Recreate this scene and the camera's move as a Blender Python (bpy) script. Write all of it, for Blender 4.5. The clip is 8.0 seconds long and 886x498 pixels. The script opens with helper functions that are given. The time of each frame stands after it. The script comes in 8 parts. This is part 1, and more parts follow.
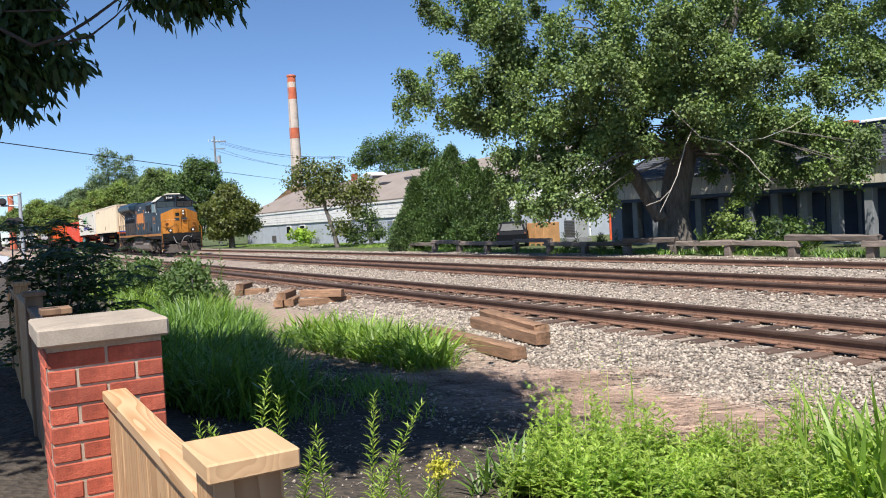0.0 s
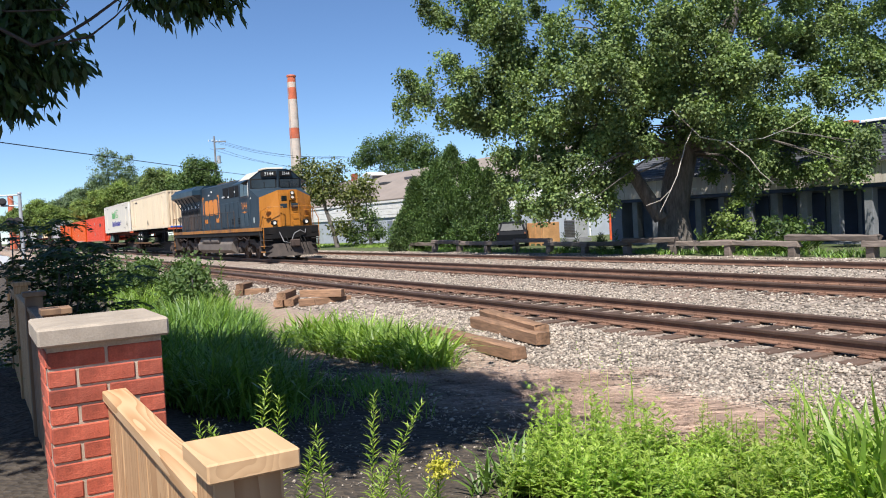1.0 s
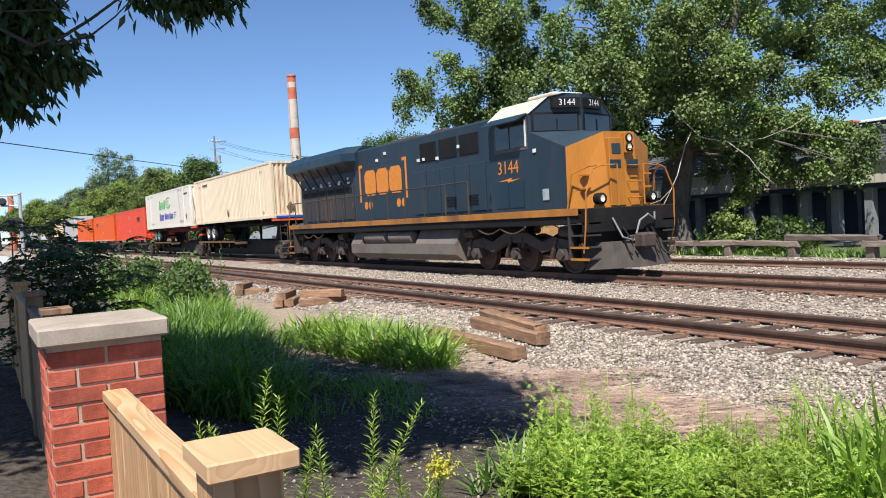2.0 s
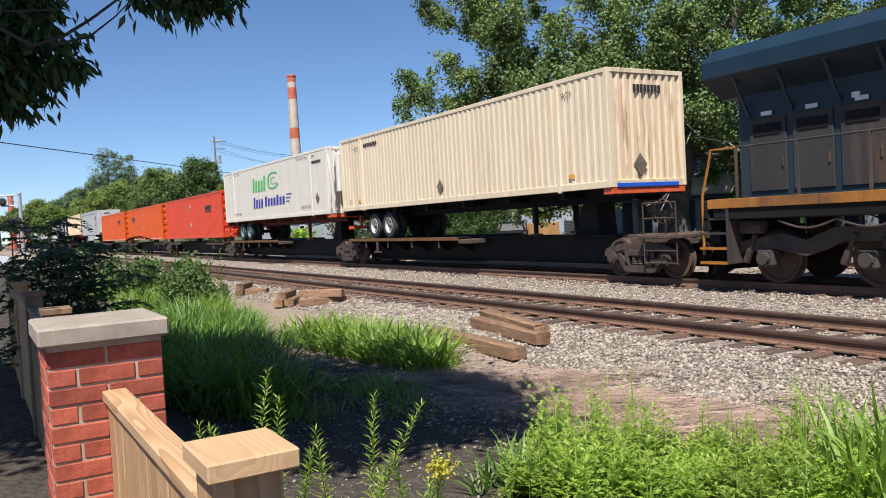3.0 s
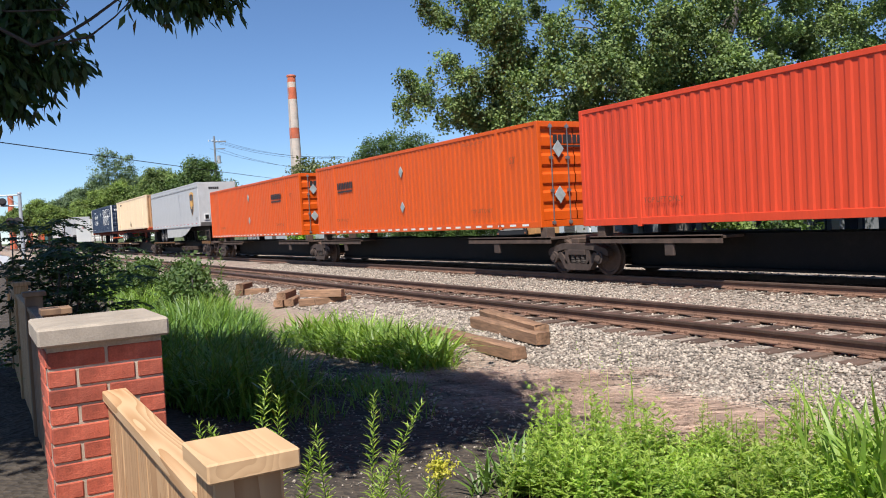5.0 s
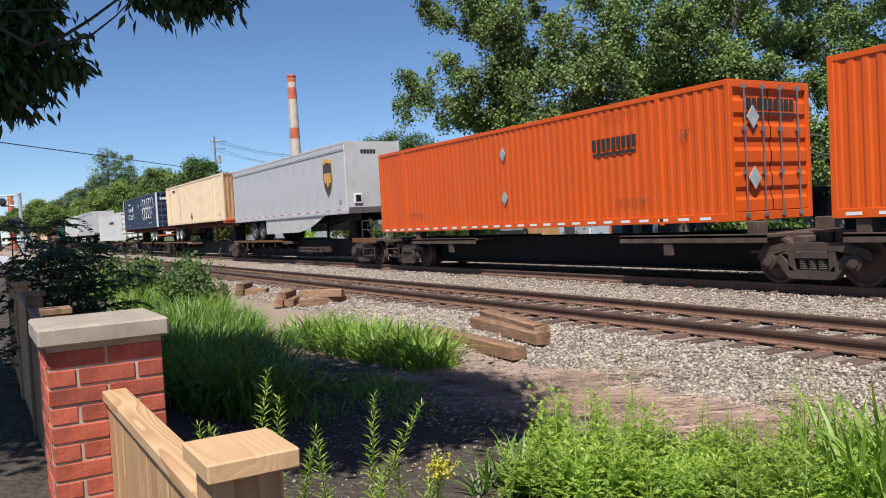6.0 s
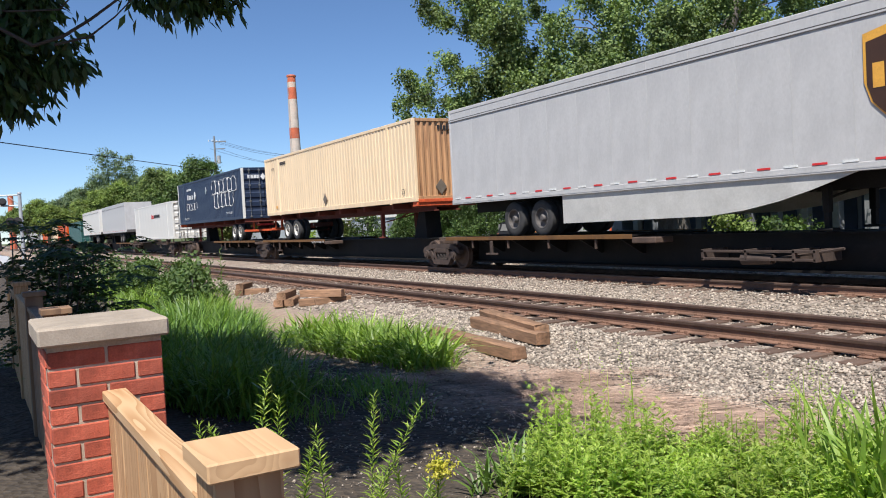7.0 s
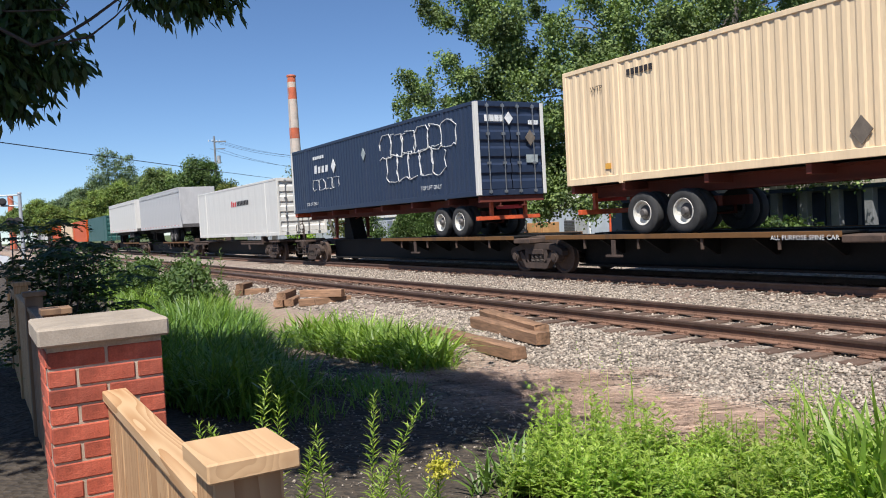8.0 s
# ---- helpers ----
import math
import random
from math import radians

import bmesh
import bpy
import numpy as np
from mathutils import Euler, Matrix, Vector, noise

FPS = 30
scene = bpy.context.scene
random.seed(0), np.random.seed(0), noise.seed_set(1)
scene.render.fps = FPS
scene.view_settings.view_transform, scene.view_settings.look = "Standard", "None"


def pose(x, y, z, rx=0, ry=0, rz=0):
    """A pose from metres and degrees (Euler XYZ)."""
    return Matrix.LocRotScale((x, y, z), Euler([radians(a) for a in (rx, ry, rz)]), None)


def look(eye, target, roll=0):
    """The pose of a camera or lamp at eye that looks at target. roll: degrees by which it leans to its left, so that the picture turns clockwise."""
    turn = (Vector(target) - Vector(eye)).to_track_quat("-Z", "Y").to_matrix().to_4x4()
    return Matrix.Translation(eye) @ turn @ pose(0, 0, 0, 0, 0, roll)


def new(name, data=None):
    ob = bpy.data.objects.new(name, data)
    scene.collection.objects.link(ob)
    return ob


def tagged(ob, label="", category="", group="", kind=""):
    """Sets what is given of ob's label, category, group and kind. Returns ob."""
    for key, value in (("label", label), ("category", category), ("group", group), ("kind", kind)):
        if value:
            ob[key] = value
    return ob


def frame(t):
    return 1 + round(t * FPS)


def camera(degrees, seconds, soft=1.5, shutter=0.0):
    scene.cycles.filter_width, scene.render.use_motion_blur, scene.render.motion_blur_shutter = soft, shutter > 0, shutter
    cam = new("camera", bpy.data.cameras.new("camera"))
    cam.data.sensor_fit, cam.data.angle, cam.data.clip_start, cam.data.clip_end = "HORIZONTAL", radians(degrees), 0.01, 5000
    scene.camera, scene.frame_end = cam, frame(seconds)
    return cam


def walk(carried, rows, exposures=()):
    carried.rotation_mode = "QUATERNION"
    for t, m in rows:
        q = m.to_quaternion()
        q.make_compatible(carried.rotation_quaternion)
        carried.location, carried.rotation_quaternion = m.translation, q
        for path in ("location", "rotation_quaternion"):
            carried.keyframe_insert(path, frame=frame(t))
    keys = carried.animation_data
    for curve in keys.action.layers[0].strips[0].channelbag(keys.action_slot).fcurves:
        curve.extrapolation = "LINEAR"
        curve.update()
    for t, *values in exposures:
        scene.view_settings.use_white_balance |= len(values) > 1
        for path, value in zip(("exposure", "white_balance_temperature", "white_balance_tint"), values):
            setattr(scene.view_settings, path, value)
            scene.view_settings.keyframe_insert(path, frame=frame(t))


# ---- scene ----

# ---------------------------------------------------------------- camera
# World: x along the tracks (the train runs towards +x), y across them away from the eye, z = 0 on the rail heads.
EYE = Vector((0.0, 0.0, 1.627))
cam = camera(57.97, 8.0, soft=1.0)
AIM = Vector((-math.cos(radians(30.47)) * math.cos(radians(2.087)), math.sin(radians(30.47)) * math.cos(radians(2.087)), -math.sin(radians(2.087))))
VIEW = look(EYE, EYE + AIM * 10, -3.087)
walk(cam, [(0.0, VIEW), (8.0, VIEW)], exposures=[(t, e, 5820, 10) for t, e in ((0.0, 0.78), (1.7, 0.78), (3.0, 0.58), (3.5, 0.40), (4.0, 0.62), (4.7, 0.68), (5.8, 0.51), (6.5, 0.46), (7.0, 0.62), (7.5, 0.70), (8.0, 0.56))])

# ---------------------------------------------------------------- world and sun
SUN_DIR = Vector((0.46, -0.42, 1.0)).normalized()
world = bpy.data.worlds.new("sky")
scene.world = world
world.use_nodes = True
wn = world.node_tree
sky = wn.nodes.new("ShaderNodeTexSky")
sky.sky_type = "NISHITA"
sky.sun_disc = False
sky.sun_elevation = math.asin(SUN_DIR.z)
sky.sun_rotation = math.atan2(SUN_DIR.x, SUN_DIR.y)
sky.air_density, sky.dust_density, sky.ozone_density = 0.76, 0.0, 4.0
bg = wn.nodes["Background"]
bg.inputs[1].default_value = 0.076
wn.links.new(sky.outputs[0], bg.inputs[0])
sun = new("sun", bpy.data.lights.new("sun", "SUN"))
sun.data.energy, sun.data.angle, sun.data.color = 5.0, radians(0.53), (1.0, 0.90, 0.76)
sun.matrix_world = look((0, 0, 60), Vector((0, 0, 60)) - SUN_DIR)


# ---------------------------------------------------------------- mesh helpers
class Geo:
    """Collects vertices and faces for one mesh."""

    def __init__(self):
        self.v, self.f = [], []

    def add(self, vs, fs):
        n = len(self.v)
        self.v.extend(tuple(p) for p in vs)
        self.f.extend(tuple(i + n for i in f) for f in fs)
        return self

    def box(self, x0, x1, y0, y1, z0, z1, b=0.0, m=None):
        """A box with chamfered edges of width b."""
        if b <= 0:
            vs = [(x, y, z) for x in (x0, x1) for y in (y0, y1) for z in (z0, z1)]
            fs = [(0, 1, 3, 2), (4, 6, 7, 5), (0, 4, 5, 1), (2, 3, 7, 6), (0, 2, 6, 4), (1, 5, 7, 3)]
        else:
            vs, idx = [], {}
            for i, x in enumerate((x0, x1)):
                for j, y in enumerate((y0, y1)):
                    for k, z in enumerate((z0, z1)):
                        sx, sy, sz = (b, -b)[i], (b, -b)[j], (b, -b)[k]
                        for a, q in enumerate(((x, y + sy, z + sz), (x + sx, y, z + sz), (x + sx, y + sy, z))):
                            idx[i, j, k, a] = len(vs)
                            vs.append(q)
            fs = []
            for s in (0, 1):
                fs.append([idx[s, j, k, 0] for j, k in ((0, 0), (0, 1), (1, 1), (1, 0))])
                fs.append([idx[i, s, k, 1] for i, k in ((0, 0), (1, 0), (1, 1), (0, 1))])
                fs.append([idx[i, j, s, 2] for i, j in ((0, 0), (0, 1), (1, 1), (1, 0))])
                for u in (0, 1):
                    fs.append([idx[0, s, u, 1], idx[1, s, u, 1], idx[1, s, u, 2], idx[0, s, u, 2]])
                    fs.append([idx[s, 0, u, 0], idx[s, 1, u, 0], idx[s, 1, u, 2], idx[s, 0, u, 2]])
                    fs.append([idx[s, u, 0, 0], idx[s, u, 1, 0], idx[s, u, 1, 1], idx[s, u, 0, 1]])
            for i in (0, 1):
                for j in (0, 1):
                    for k in (0, 1):
                        fs.append([idx[i, j, k, 0], idx[i, j, k, 1], idx[i, j, k, 2]])
        if m is not None:
            vs = [m @ Vector(p) for p in vs]
        return self.add(vs, fs)

    def tube(self, p0, p1, r0, r1=None, n=10, caps=True):
        r1 = r0 if r1 is None else r1
        p0, p1 = Vector(p0), Vector(p1)
        d = (p1 - p0).normalized()
        u = d.orthogonal().normalized()
        w = d.cross(u)
        vs = []
        for p, r in ((p0, r0), (p1, r1)):
            vs += [p + (u * math.cos(2 * math.pi * i / n) + w * math.sin(2 * math.pi * i / n)) * r for i in range(n)]
        fs = [(i, (i + 1) % n, n + (i + 1) % n, n + i) for i in range(n)]
        if caps:
            fs += [tuple(range(n - 1, -1, -1)), tuple(range(n, 2 * n))]
        return self.add(vs, fs)

    def path(self, pts, radii, n=7):
        """A tapered tube along points."""
        pts = [Vector(p) for p in pts]
        vs, fs = [], []
        ref = Vector((0.3, 0.5, 0.81))
        for i, p in enumerate(pts):
            d = (pts[min(i + 1, len(pts) - 1)] - pts[max(i - 1, 0)]).normalized()
            u = d.cross(ref)
            u = u.normalized() if u.length > 0.05 else d.orthogonal().normalized()
            w = d.cross(u)
            r = radii[i] if hasattr(radii, "__len__") else radii
            vs += [p + (u * math.cos(2 * math.pi * k / n) + w * math.sin(2 * math.pi * k / n)) * r for k in range(n)]
        for i in range(len(pts) - 1):
            for k in range(n):
                a, b = i * n + k, i * n + (k + 1) % n
                fs.append((a, b, b + n, a + n))
        fs += [tuple(range(n - 1, -1, -1)), tuple(range(len(vs) - n, len(vs)))]
        return self.add(vs, fs)

    def prism(self, poly, axis, a0, a1):
        """Extrudes a 2D polygon along an axis; the two other axes keep their order."""
        def p3(q, a):
            return {"x": (a, q[0], q[1]), "y": (q[0], a, q[1]), "z": (q[0], q[1], a)}[axis]
        n = len(poly)
        vs = [p3(q, a0) for q in poly] + [p3(q, a1) for q in poly]
        fs = [(i, (i + 1) % n, n + (i + 1) % n, n + i) for i in range(n)] + [tuple(range(n - 1, -1, -1)), tuple(range(n, 2 * n))]
        return self.add(vs, fs)

    def strip(self, line, axis, a0, a1):
        """An open ribbon: a 2D polyline extruded along an axis."""
        def p3(q, a):
            return {"x": (a, q[0], q[1]), "y": (q[0], a, q[1]), "z": (q[0], q[1], a)}[axis]
        n = len(line)
        return self.add([p3(q, a0) for q in line] + [p3(q, a1) for q in line], [(i, i + 1, n + i + 1, n + i) for i in range(n - 1)])

    def lathe(self, prof, centre, axis="y", n=28):
        """Turns a profile of (radius, along) round an axis through centre."""
        c = Vector(centre)
        vs, fs = [], []
        for r, a in prof:
            for k in range(n):
                u, w = r * math.cos(2 * math.pi * k / n), r * math.sin(2 * math.pi * k / n)
                vs.append(c + Vector({"y": (u, a, w), "x": (a, u, w), "z": (u, w, a)}[axis]))
        for i in range(len(prof) - 1):
            for k in range(n):
                a, b = i * n + k, i * n + (k + 1) % n
                fs.append((a, b, b + n, a + n))
        return self.add(vs, fs)

    def mesh(self, name, mat, smooth=False, fix=True):
        me = bpy.data.meshes.new(name)
        me.from_pydata([tuple(p) for p in self.v], [], self.f)
        if fix:
            bm = bmesh.new()
            bm.from_mesh(me)
            bmesh.ops.recalc_face_normals(bm, faces=bm.faces)
            bm.to_mesh(me)
            bm.free()
        if smooth:
            me.polygons.foreach_set("use_smooth", [True] * len(me.polygons))
            me.set_sharp_from_angle(angle=radians(38))
        me.materials.append(mat)
        return me


def thing(name, m, label, category, group=""):
    """An empty at a thing's base."""
    ob = new(name)
    ob.empty_display_size = 0.2
    ob.matrix_world = m
    return tagged(ob, label, category, group)


def part(name, geo, mat, parent, label="", smooth=False, at=None, fix=True):
    ob = new(name, geo if isinstance(geo, bpy.types.Mesh) else geo.mesh(name, mat, smooth, fix))
    ob.parent = parent
    if at is not None:
        ob.matrix_basis = at
    return tagged(ob, label)


def solo(name, geo, mat, label, category="", group="", kind="", smooth=False, m=None, fix=True):
    """A thing of one mesh."""
    ob = new(name, geo if isinstance(geo, bpy.types.Mesh) else geo.mesh(name, mat, smooth, fix))
    if m is not None:
        ob.matrix_world = m
    return tagged(ob, label, category, group, kind)


def big_mesh(name, verts, faces, mat, smooth=False):
    """A mesh from numpy arrays: verts (n,3), faces (m,k) all with k corners."""
    me = bpy.data.meshes.new(name)
    k = faces.shape[1]
    me.vertices.add(len(verts))
    me.vertices.foreach_set("co", np.ascontiguousarray(verts, dtype=np.float32).ravel())
    me.loops.add(faces.size)
    me.loops.foreach_set("vertex_index", np.ascontiguousarray(faces, dtype=np.int32).ravel())
    me.polygons.add(len(faces))
    me.polygons.foreach_set("loop_start", np.arange(0, faces.size, k, dtype=np.int32))
    me.update(calc_edges=True)
    me.validate()
    if smooth:
        me.polygons.foreach_set("use_smooth", [True] * len(me.polygons))
    me.materials.append(mat)
    return me


# ---------------------------------------------------------------- materials
def material(name, col, rough=0.6, metal=0.0, var=0.25, scale=4.0, fine=60.0, bump=0.15, stain=None, stain_amount=0.35, stain_scale=1.2,
             stretch=(1, 1, 1), spec=0.5, island=0.0, objrand=0.0, space="Object", col2=None, coat=0.0, bump_dist=0.01):
    """A surface with variation at two scales, relief, optional stains and variation from piece to piece."""
    mat = bpy.data.materials.new(name)
    mat.use_nodes = True
    nt = mat.node_tree
    n, l = nt.nodes, nt.links
    bs = n["Principled BSDF"]
    tc = n.new("ShaderNodeTexCoord")
    mp = n.new("ShaderNodeMapping")
    mp.inputs["Scale"].default_value = stretch
    l.new(tc.outputs[space], mp.inputs[0])

    def noise_node(sc, detail=5.0, rgh=0.6):
        t = n.new("ShaderNodeTexNoise")
        t.inputs["Scale"].default_value, t.inputs["Detail"].default_value, t.inputs["Roughness"].default_value = sc, detail, rgh
        l.new(mp.outputs[0], t.inputs["Vector"])
        return t

    def mix(fac, a, b, mode="MIX"):
        x = n.new("ShaderNodeMix")
        x.data_type, x.blend_type = "RGBA", mode
        for sock, val in ((x.inputs[0], fac), (x.inputs[6], a), (x.inputs[7], b)):
            if isinstance(val, bpy.types.NodeSocket):
                l.new(val, sock)
            else:
                sock.default_value = val if not isinstance(val, tuple) else (*val[:3], 1.0)
        return x.outputs[2]

    big, small = noise_node(scale), noise_node(fine, 3.0)
    lo = tuple(c * (1 - var) for c in col)
    hi = tuple(min(1.0, c * (1 + var)) for c in (col2 or col))
    ramp = n.new("ShaderNodeMapRange")
    ramp.inputs[1].default_value, ramp.inputs[2].default_value = 0.3, 0.7
    l.new(big.outputs[0], ramp.inputs[0])
    c = mix(ramp.outputs[0], lo, hi)
    g = n.new("ShaderNodeMapRange")
    g.inputs[1].default_value, g.inputs[2].default_value, g.inputs[3].default_value, g.inputs[4].default_value = 0.25, 0.75, 1 - var * 0.7, 1 + var * 0.5
    l.new(small.outputs[0], g.inputs[0])
    cg = n.new("ShaderNodeVectorMath")
    cg.operation = "SCALE"
    l.new(c, cg.inputs[0])
    l.new(g.outputs[0], cg.inputs["Scale"])
    c = cg.outputs[0]
    if stain is not None:
        sn = noise_node(stain_scale, 8.0, 0.7)
        sr = n.new("ShaderNodeMapRange")
        sr.inputs[1].default_value, sr.inputs[2].default_value, sr.inputs[4].default_value = 0.52, 0.72, stain_amount
        l.new(sn.outputs[0], sr.inputs[0])
        c = mix(sr.outputs[0], c, stain)
    for amount, which in ((island, "geo"), (objrand, "ob")):
        if amount > 0:
            src = n.new("ShaderNodeNewGeometry").outputs["Random Per Island"] if which == "geo" else n.new("ShaderNodeObjectInfo").outputs["Random"]
            r = n.new("ShaderNodeMapRange")
            r.inputs[3].default_value, r.inputs[4].default_value = 1 - amount, 1 + amount
            l.new(src, r.inputs[0])
            s = n.new("ShaderNodeVectorMath")
            s.operation = "SCALE"
            l.new(c, s.inputs[0])
            l.new(r.outputs[0], s.inputs["Scale"])
            c = s.outputs[0]
    l.new(c, bs.inputs["Base Color"])
    bs.inputs["Metallic"].default_value = metal
    bs.inputs["Specular IOR Level"].default_value = spec
    bs.inputs["Coat Weight"].default_value = coat
    rr = n.new("ShaderNodeMapRange")
    rr.inputs[3].default_value, rr.inputs[4].default_value = max(0.05, rough - 0.12), min(1.0, rough + 0.12)
    l.new(big.outputs[0], rr.inputs[0])
    l.new(rr.outputs[0], bs.inputs["Roughness"])
    if bump > 0:
        b = n.new("ShaderNodeBump")
        b.inputs["Strength"].default_value, b.inputs["Distance"].default_value = bump, bump_dist
        l.new(small.outputs[0], b.inputs["Height"])
        l.new(b.outputs[0], bs.inputs["Normal"])
    return mat


def leaf_material(name, col, col2, rough=0.5, trans=0.35, var=0.35):
    """Thin leaves: a glossy face and light passing through, varied from leaf to leaf."""
    mat = bpy.data.materials.new(name)
    mat.use_nodes = True
    n, l = mat.node_tree.nodes, mat.node_tree.links
    bs, out = n["Principled BSDF"], n["Material Output"]
    geo = n.new("ShaderNodeNewGeometry")
    ramp = n.new("ShaderNodeMix")
    ramp.data_type = "RGBA"
    ramp.inputs[6].default_value, ramp.inputs[7].default_value = (*col, 1), (*col2, 1)
    l.new(geo.outputs["Random Per Island"], ramp.inputs[0])
    tc = n.new("ShaderNodeTexCoord")
    ns = n.new("ShaderNodeTexNoise")
    ns.inputs["Scale"].default_value = 0.7
    l.new(tc.outputs["Object"], ns.inputs["Vector"])
    mr = n.new("ShaderNodeMapRange")
    mr.inputs[1].default_value, mr.inputs[2].default_value, mr.inputs[3].default_value, mr.inputs[4].default_value = 0.3, 0.7, 1 - var, 1 + var
    l.new(ns.outputs[0], mr.inputs[0])
    s = n.new("ShaderNodeVectorMath")
    s.operation = "SCALE"
    l.new(ramp.outputs[2], s.inputs[0])
    l.new(mr.outputs[0], s.inputs["Scale"])
    l.new(s.outputs[0], bs.inputs["Base Color"])
    bs.inputs["Roughness"].default_value = rough
    tr = n.new("ShaderNodeBsdfTranslucent")
    s2 = n.new("ShaderNodeVectorMath")
    s2.operation = "MULTIPLY"
    s2.inputs[1].default_value = (1.25, 1.35, 0.5)
    l.new(s.outputs[0], s2.inputs[0])
    l.new(s2.outputs[0], tr.inputs[0])
    ms = n.new("ShaderNodeMixShader")
    ms.inputs[0].default_value = trans
    l.new(bs.outputs[0], ms.inputs[1])
    l.new(tr.outputs[0], ms.inputs[2])
    l.new(ms.outputs[0], out.inputs[0])
    return mat


M = {}
M["ballast"] = material("ballast", (0.36, 0.33, 0.30), 0.9, var=0.45, scale=1.3, fine=26, bump=0.9, bump_dist=0.03, stain=(0.30, 0.24, 0.20), stain_amount=0.6, stain_scale=0.35)
M["stone"] = material("stone", (0.315, 0.265, 0.212), 0.88, var=0.35, scale=8, fine=60, bump=0.3, island=0.62)
M["ground"] = material("ground", (0.12, 0.10, 0.075), 0.95, var=0.4, scale=1.5, fine=20, bump=0.7, bump_dist=0.03, stain=(0.08, 0.10, 0.035), stain_amount=0.7, stain_scale=0.2)
M["rail_web"] = material("rail_web", (0.165, 0.09, 0.058), 0.85, var=0.3, scale=2.5, fine=40, bump=0.3)
M["rail_head"] = material("rail_head", (0.125, 0.08, 0.06), 0.55, 0.4, var=0.3, scale=3, fine=50, bump=0.1)
M["tie"] = material("tie", (0.095, 0.058, 0.04), 0.9, var=0.4, scale=3, fine=30, bump=0.6, stretch=(1, 0.15, 1), objrand=0.3, stain=(0.06, 0.045, 0.035), stain_amount=0.6)
M["black_steel"] = material("black_steel", (0.009, 0.0085, 0.0085), 0.75, var=0.4, scale=1.5, fine=30, bump=0.15, stain=(0.035, 0.025, 0.02), stain_amount=0.45, spec=0.25)
M["rust_steel"] = material("rust_steel", (0.085, 0.055, 0.04), 0.85, var=0.4, scale=3, fine=40, bump=0.3, stain=(0.05, 0.035, 0.03), stain_amount=0.5)


def paint(name, col, grime=(0.16, 0.12, 0.09), amount=0.35, rough=0.45, var=0.10, streak=0.12, spec=0.4):
    """Weathered vehicle paint: streaks run downwards."""
    return material(name, col, rough, var=var, scale=1.6, fine=22, bump=0.05, stain=grime, stain_amount=amount, stain_scale=1.4, stretch=(1, 1, streak), spec=spec)


M["beige"] = paint("beige_paint", (0.74, 0.61, 0.42), (0.42, 0.25, 0.12), 0.45)
M["streaked_beige"] = material("rust_streaked_beige", (0.70, 0.55, 0.37), 0.5, var=0.12, scale=1.6, fine=22, bump=0.05, stain=(0.20, 0.075, 0.03), stain_amount=1.0, stain_scale=1.5, stretch=(1, 4.0, 0.3), spec=0.4)
M["tan"] = paint("tan_paint", (0.82, 0.63, 0.40), (0.50, 0.30, 0.15), 0.3)
M["rusty_tan"] = material("rusty_tan_paint", (0.46, 0.26, 0.13), 0.55, var=0.2, scale=1.6, fine=22, bump=0.05, stain=(0.11, 0.04, 0.02), stain_amount=1.0, stain_scale=1.7, stretch=(1, 4.0, 0.3), spec=0.4)
M["cream"] = paint("cream_paint", (0.75, 0.685, 0.565), (0.45, 0.36, 0.26), 0.3)
M["red"] = paint("red_paint", (0.62, 0.06, 0.018), (0.35, 0.05, 0.02), 0.35)
M["orange"] = paint("orange_paint", (0.62, 0.088, 0.002), (0.40, 0.08, 0.02), 0.35)
M["silver"] = paint("silver_grey_paint", (0.50, 0.49, 0.48), (0.40, 0.39, 0.38), 0.3, streak=0.5)
M["navy"] = paint("navy_paint", (0.022, 0.034, 0.068), (0.05, 0.05, 0.06), 0.4)
M["white"] = paint("white_paint", (0.68, 0.66, 0.61), (0.5, 0.46, 0.4), 0.2)
M["green_box"] = paint("green_paint", (0.03, 0.10, 0.09))
M["loco_blue"] = paint("loco_blue_paint", (0.018, 0.033, 0.048), (0.06, 0.055, 0.05), 0.45, rough=0.5)
M["loco_wing"] = paint("loco_wing_paint", (0.011, 0.028, 0.046), (0.035, 0.042, 0.048), 0.3, rough=0.4)
M["loco_gold"] = paint("loco_gold_paint", (0.40, 0.155, 0.017), (0.12, 0.06, 0.03), 0.65, rough=0.4)
M["loco_sill"] = material("loco_rusty_sill", (0.36, 0.145, 0.02), 0.6, var=0.25, scale=1.5, fine=26, bump=0.1, stain=(0.085, 0.042, 0.025), stain_amount=1.0, stain_scale=0.55, stretch=(1, 1, 0.4))
M["loco_grime"] = paint("loco_grimy_doors", (0.04, 0.036, 0.035), (0.13, 0.075, 0.045), 0.85, rough=0.7)
M["tank"] = material("tank_dust", (0.15, 0.125, 0.105), 0.85, var=0.3, scale=1.2, fine=30, bump=0.15, stain=(0.06, 0.05, 0.045), stain_amount=0.5)
M["truck_dust"] = material("truck_dust", (0.06, 0.047, 0.039), 0.9, var=0.35, scale=3, fine=40, bump=0.25, stain=(0.045, 0.035, 0.03), stain_amount=0.5)
M["truck_frame"] = material("truck_frame", (0.062, 0.042, 0.033), 0.85, var=0.35, scale=4, fine=40, bump=0.2, stain=(0.06, 0.04, 0.03), stain_amount=0.5)
M["rust_red"] = paint("chassis_oxide_red", (0.15, 0.035, 0.022), (0.06, 0.03, 0.025), 0.5, rough=0.75)
M["deck_yellow"] = paint("deck_edge_yellow", (0.15, 0.072, 0.022), (0.045, 0.028, 0.022), 1.0, rough=0.8)
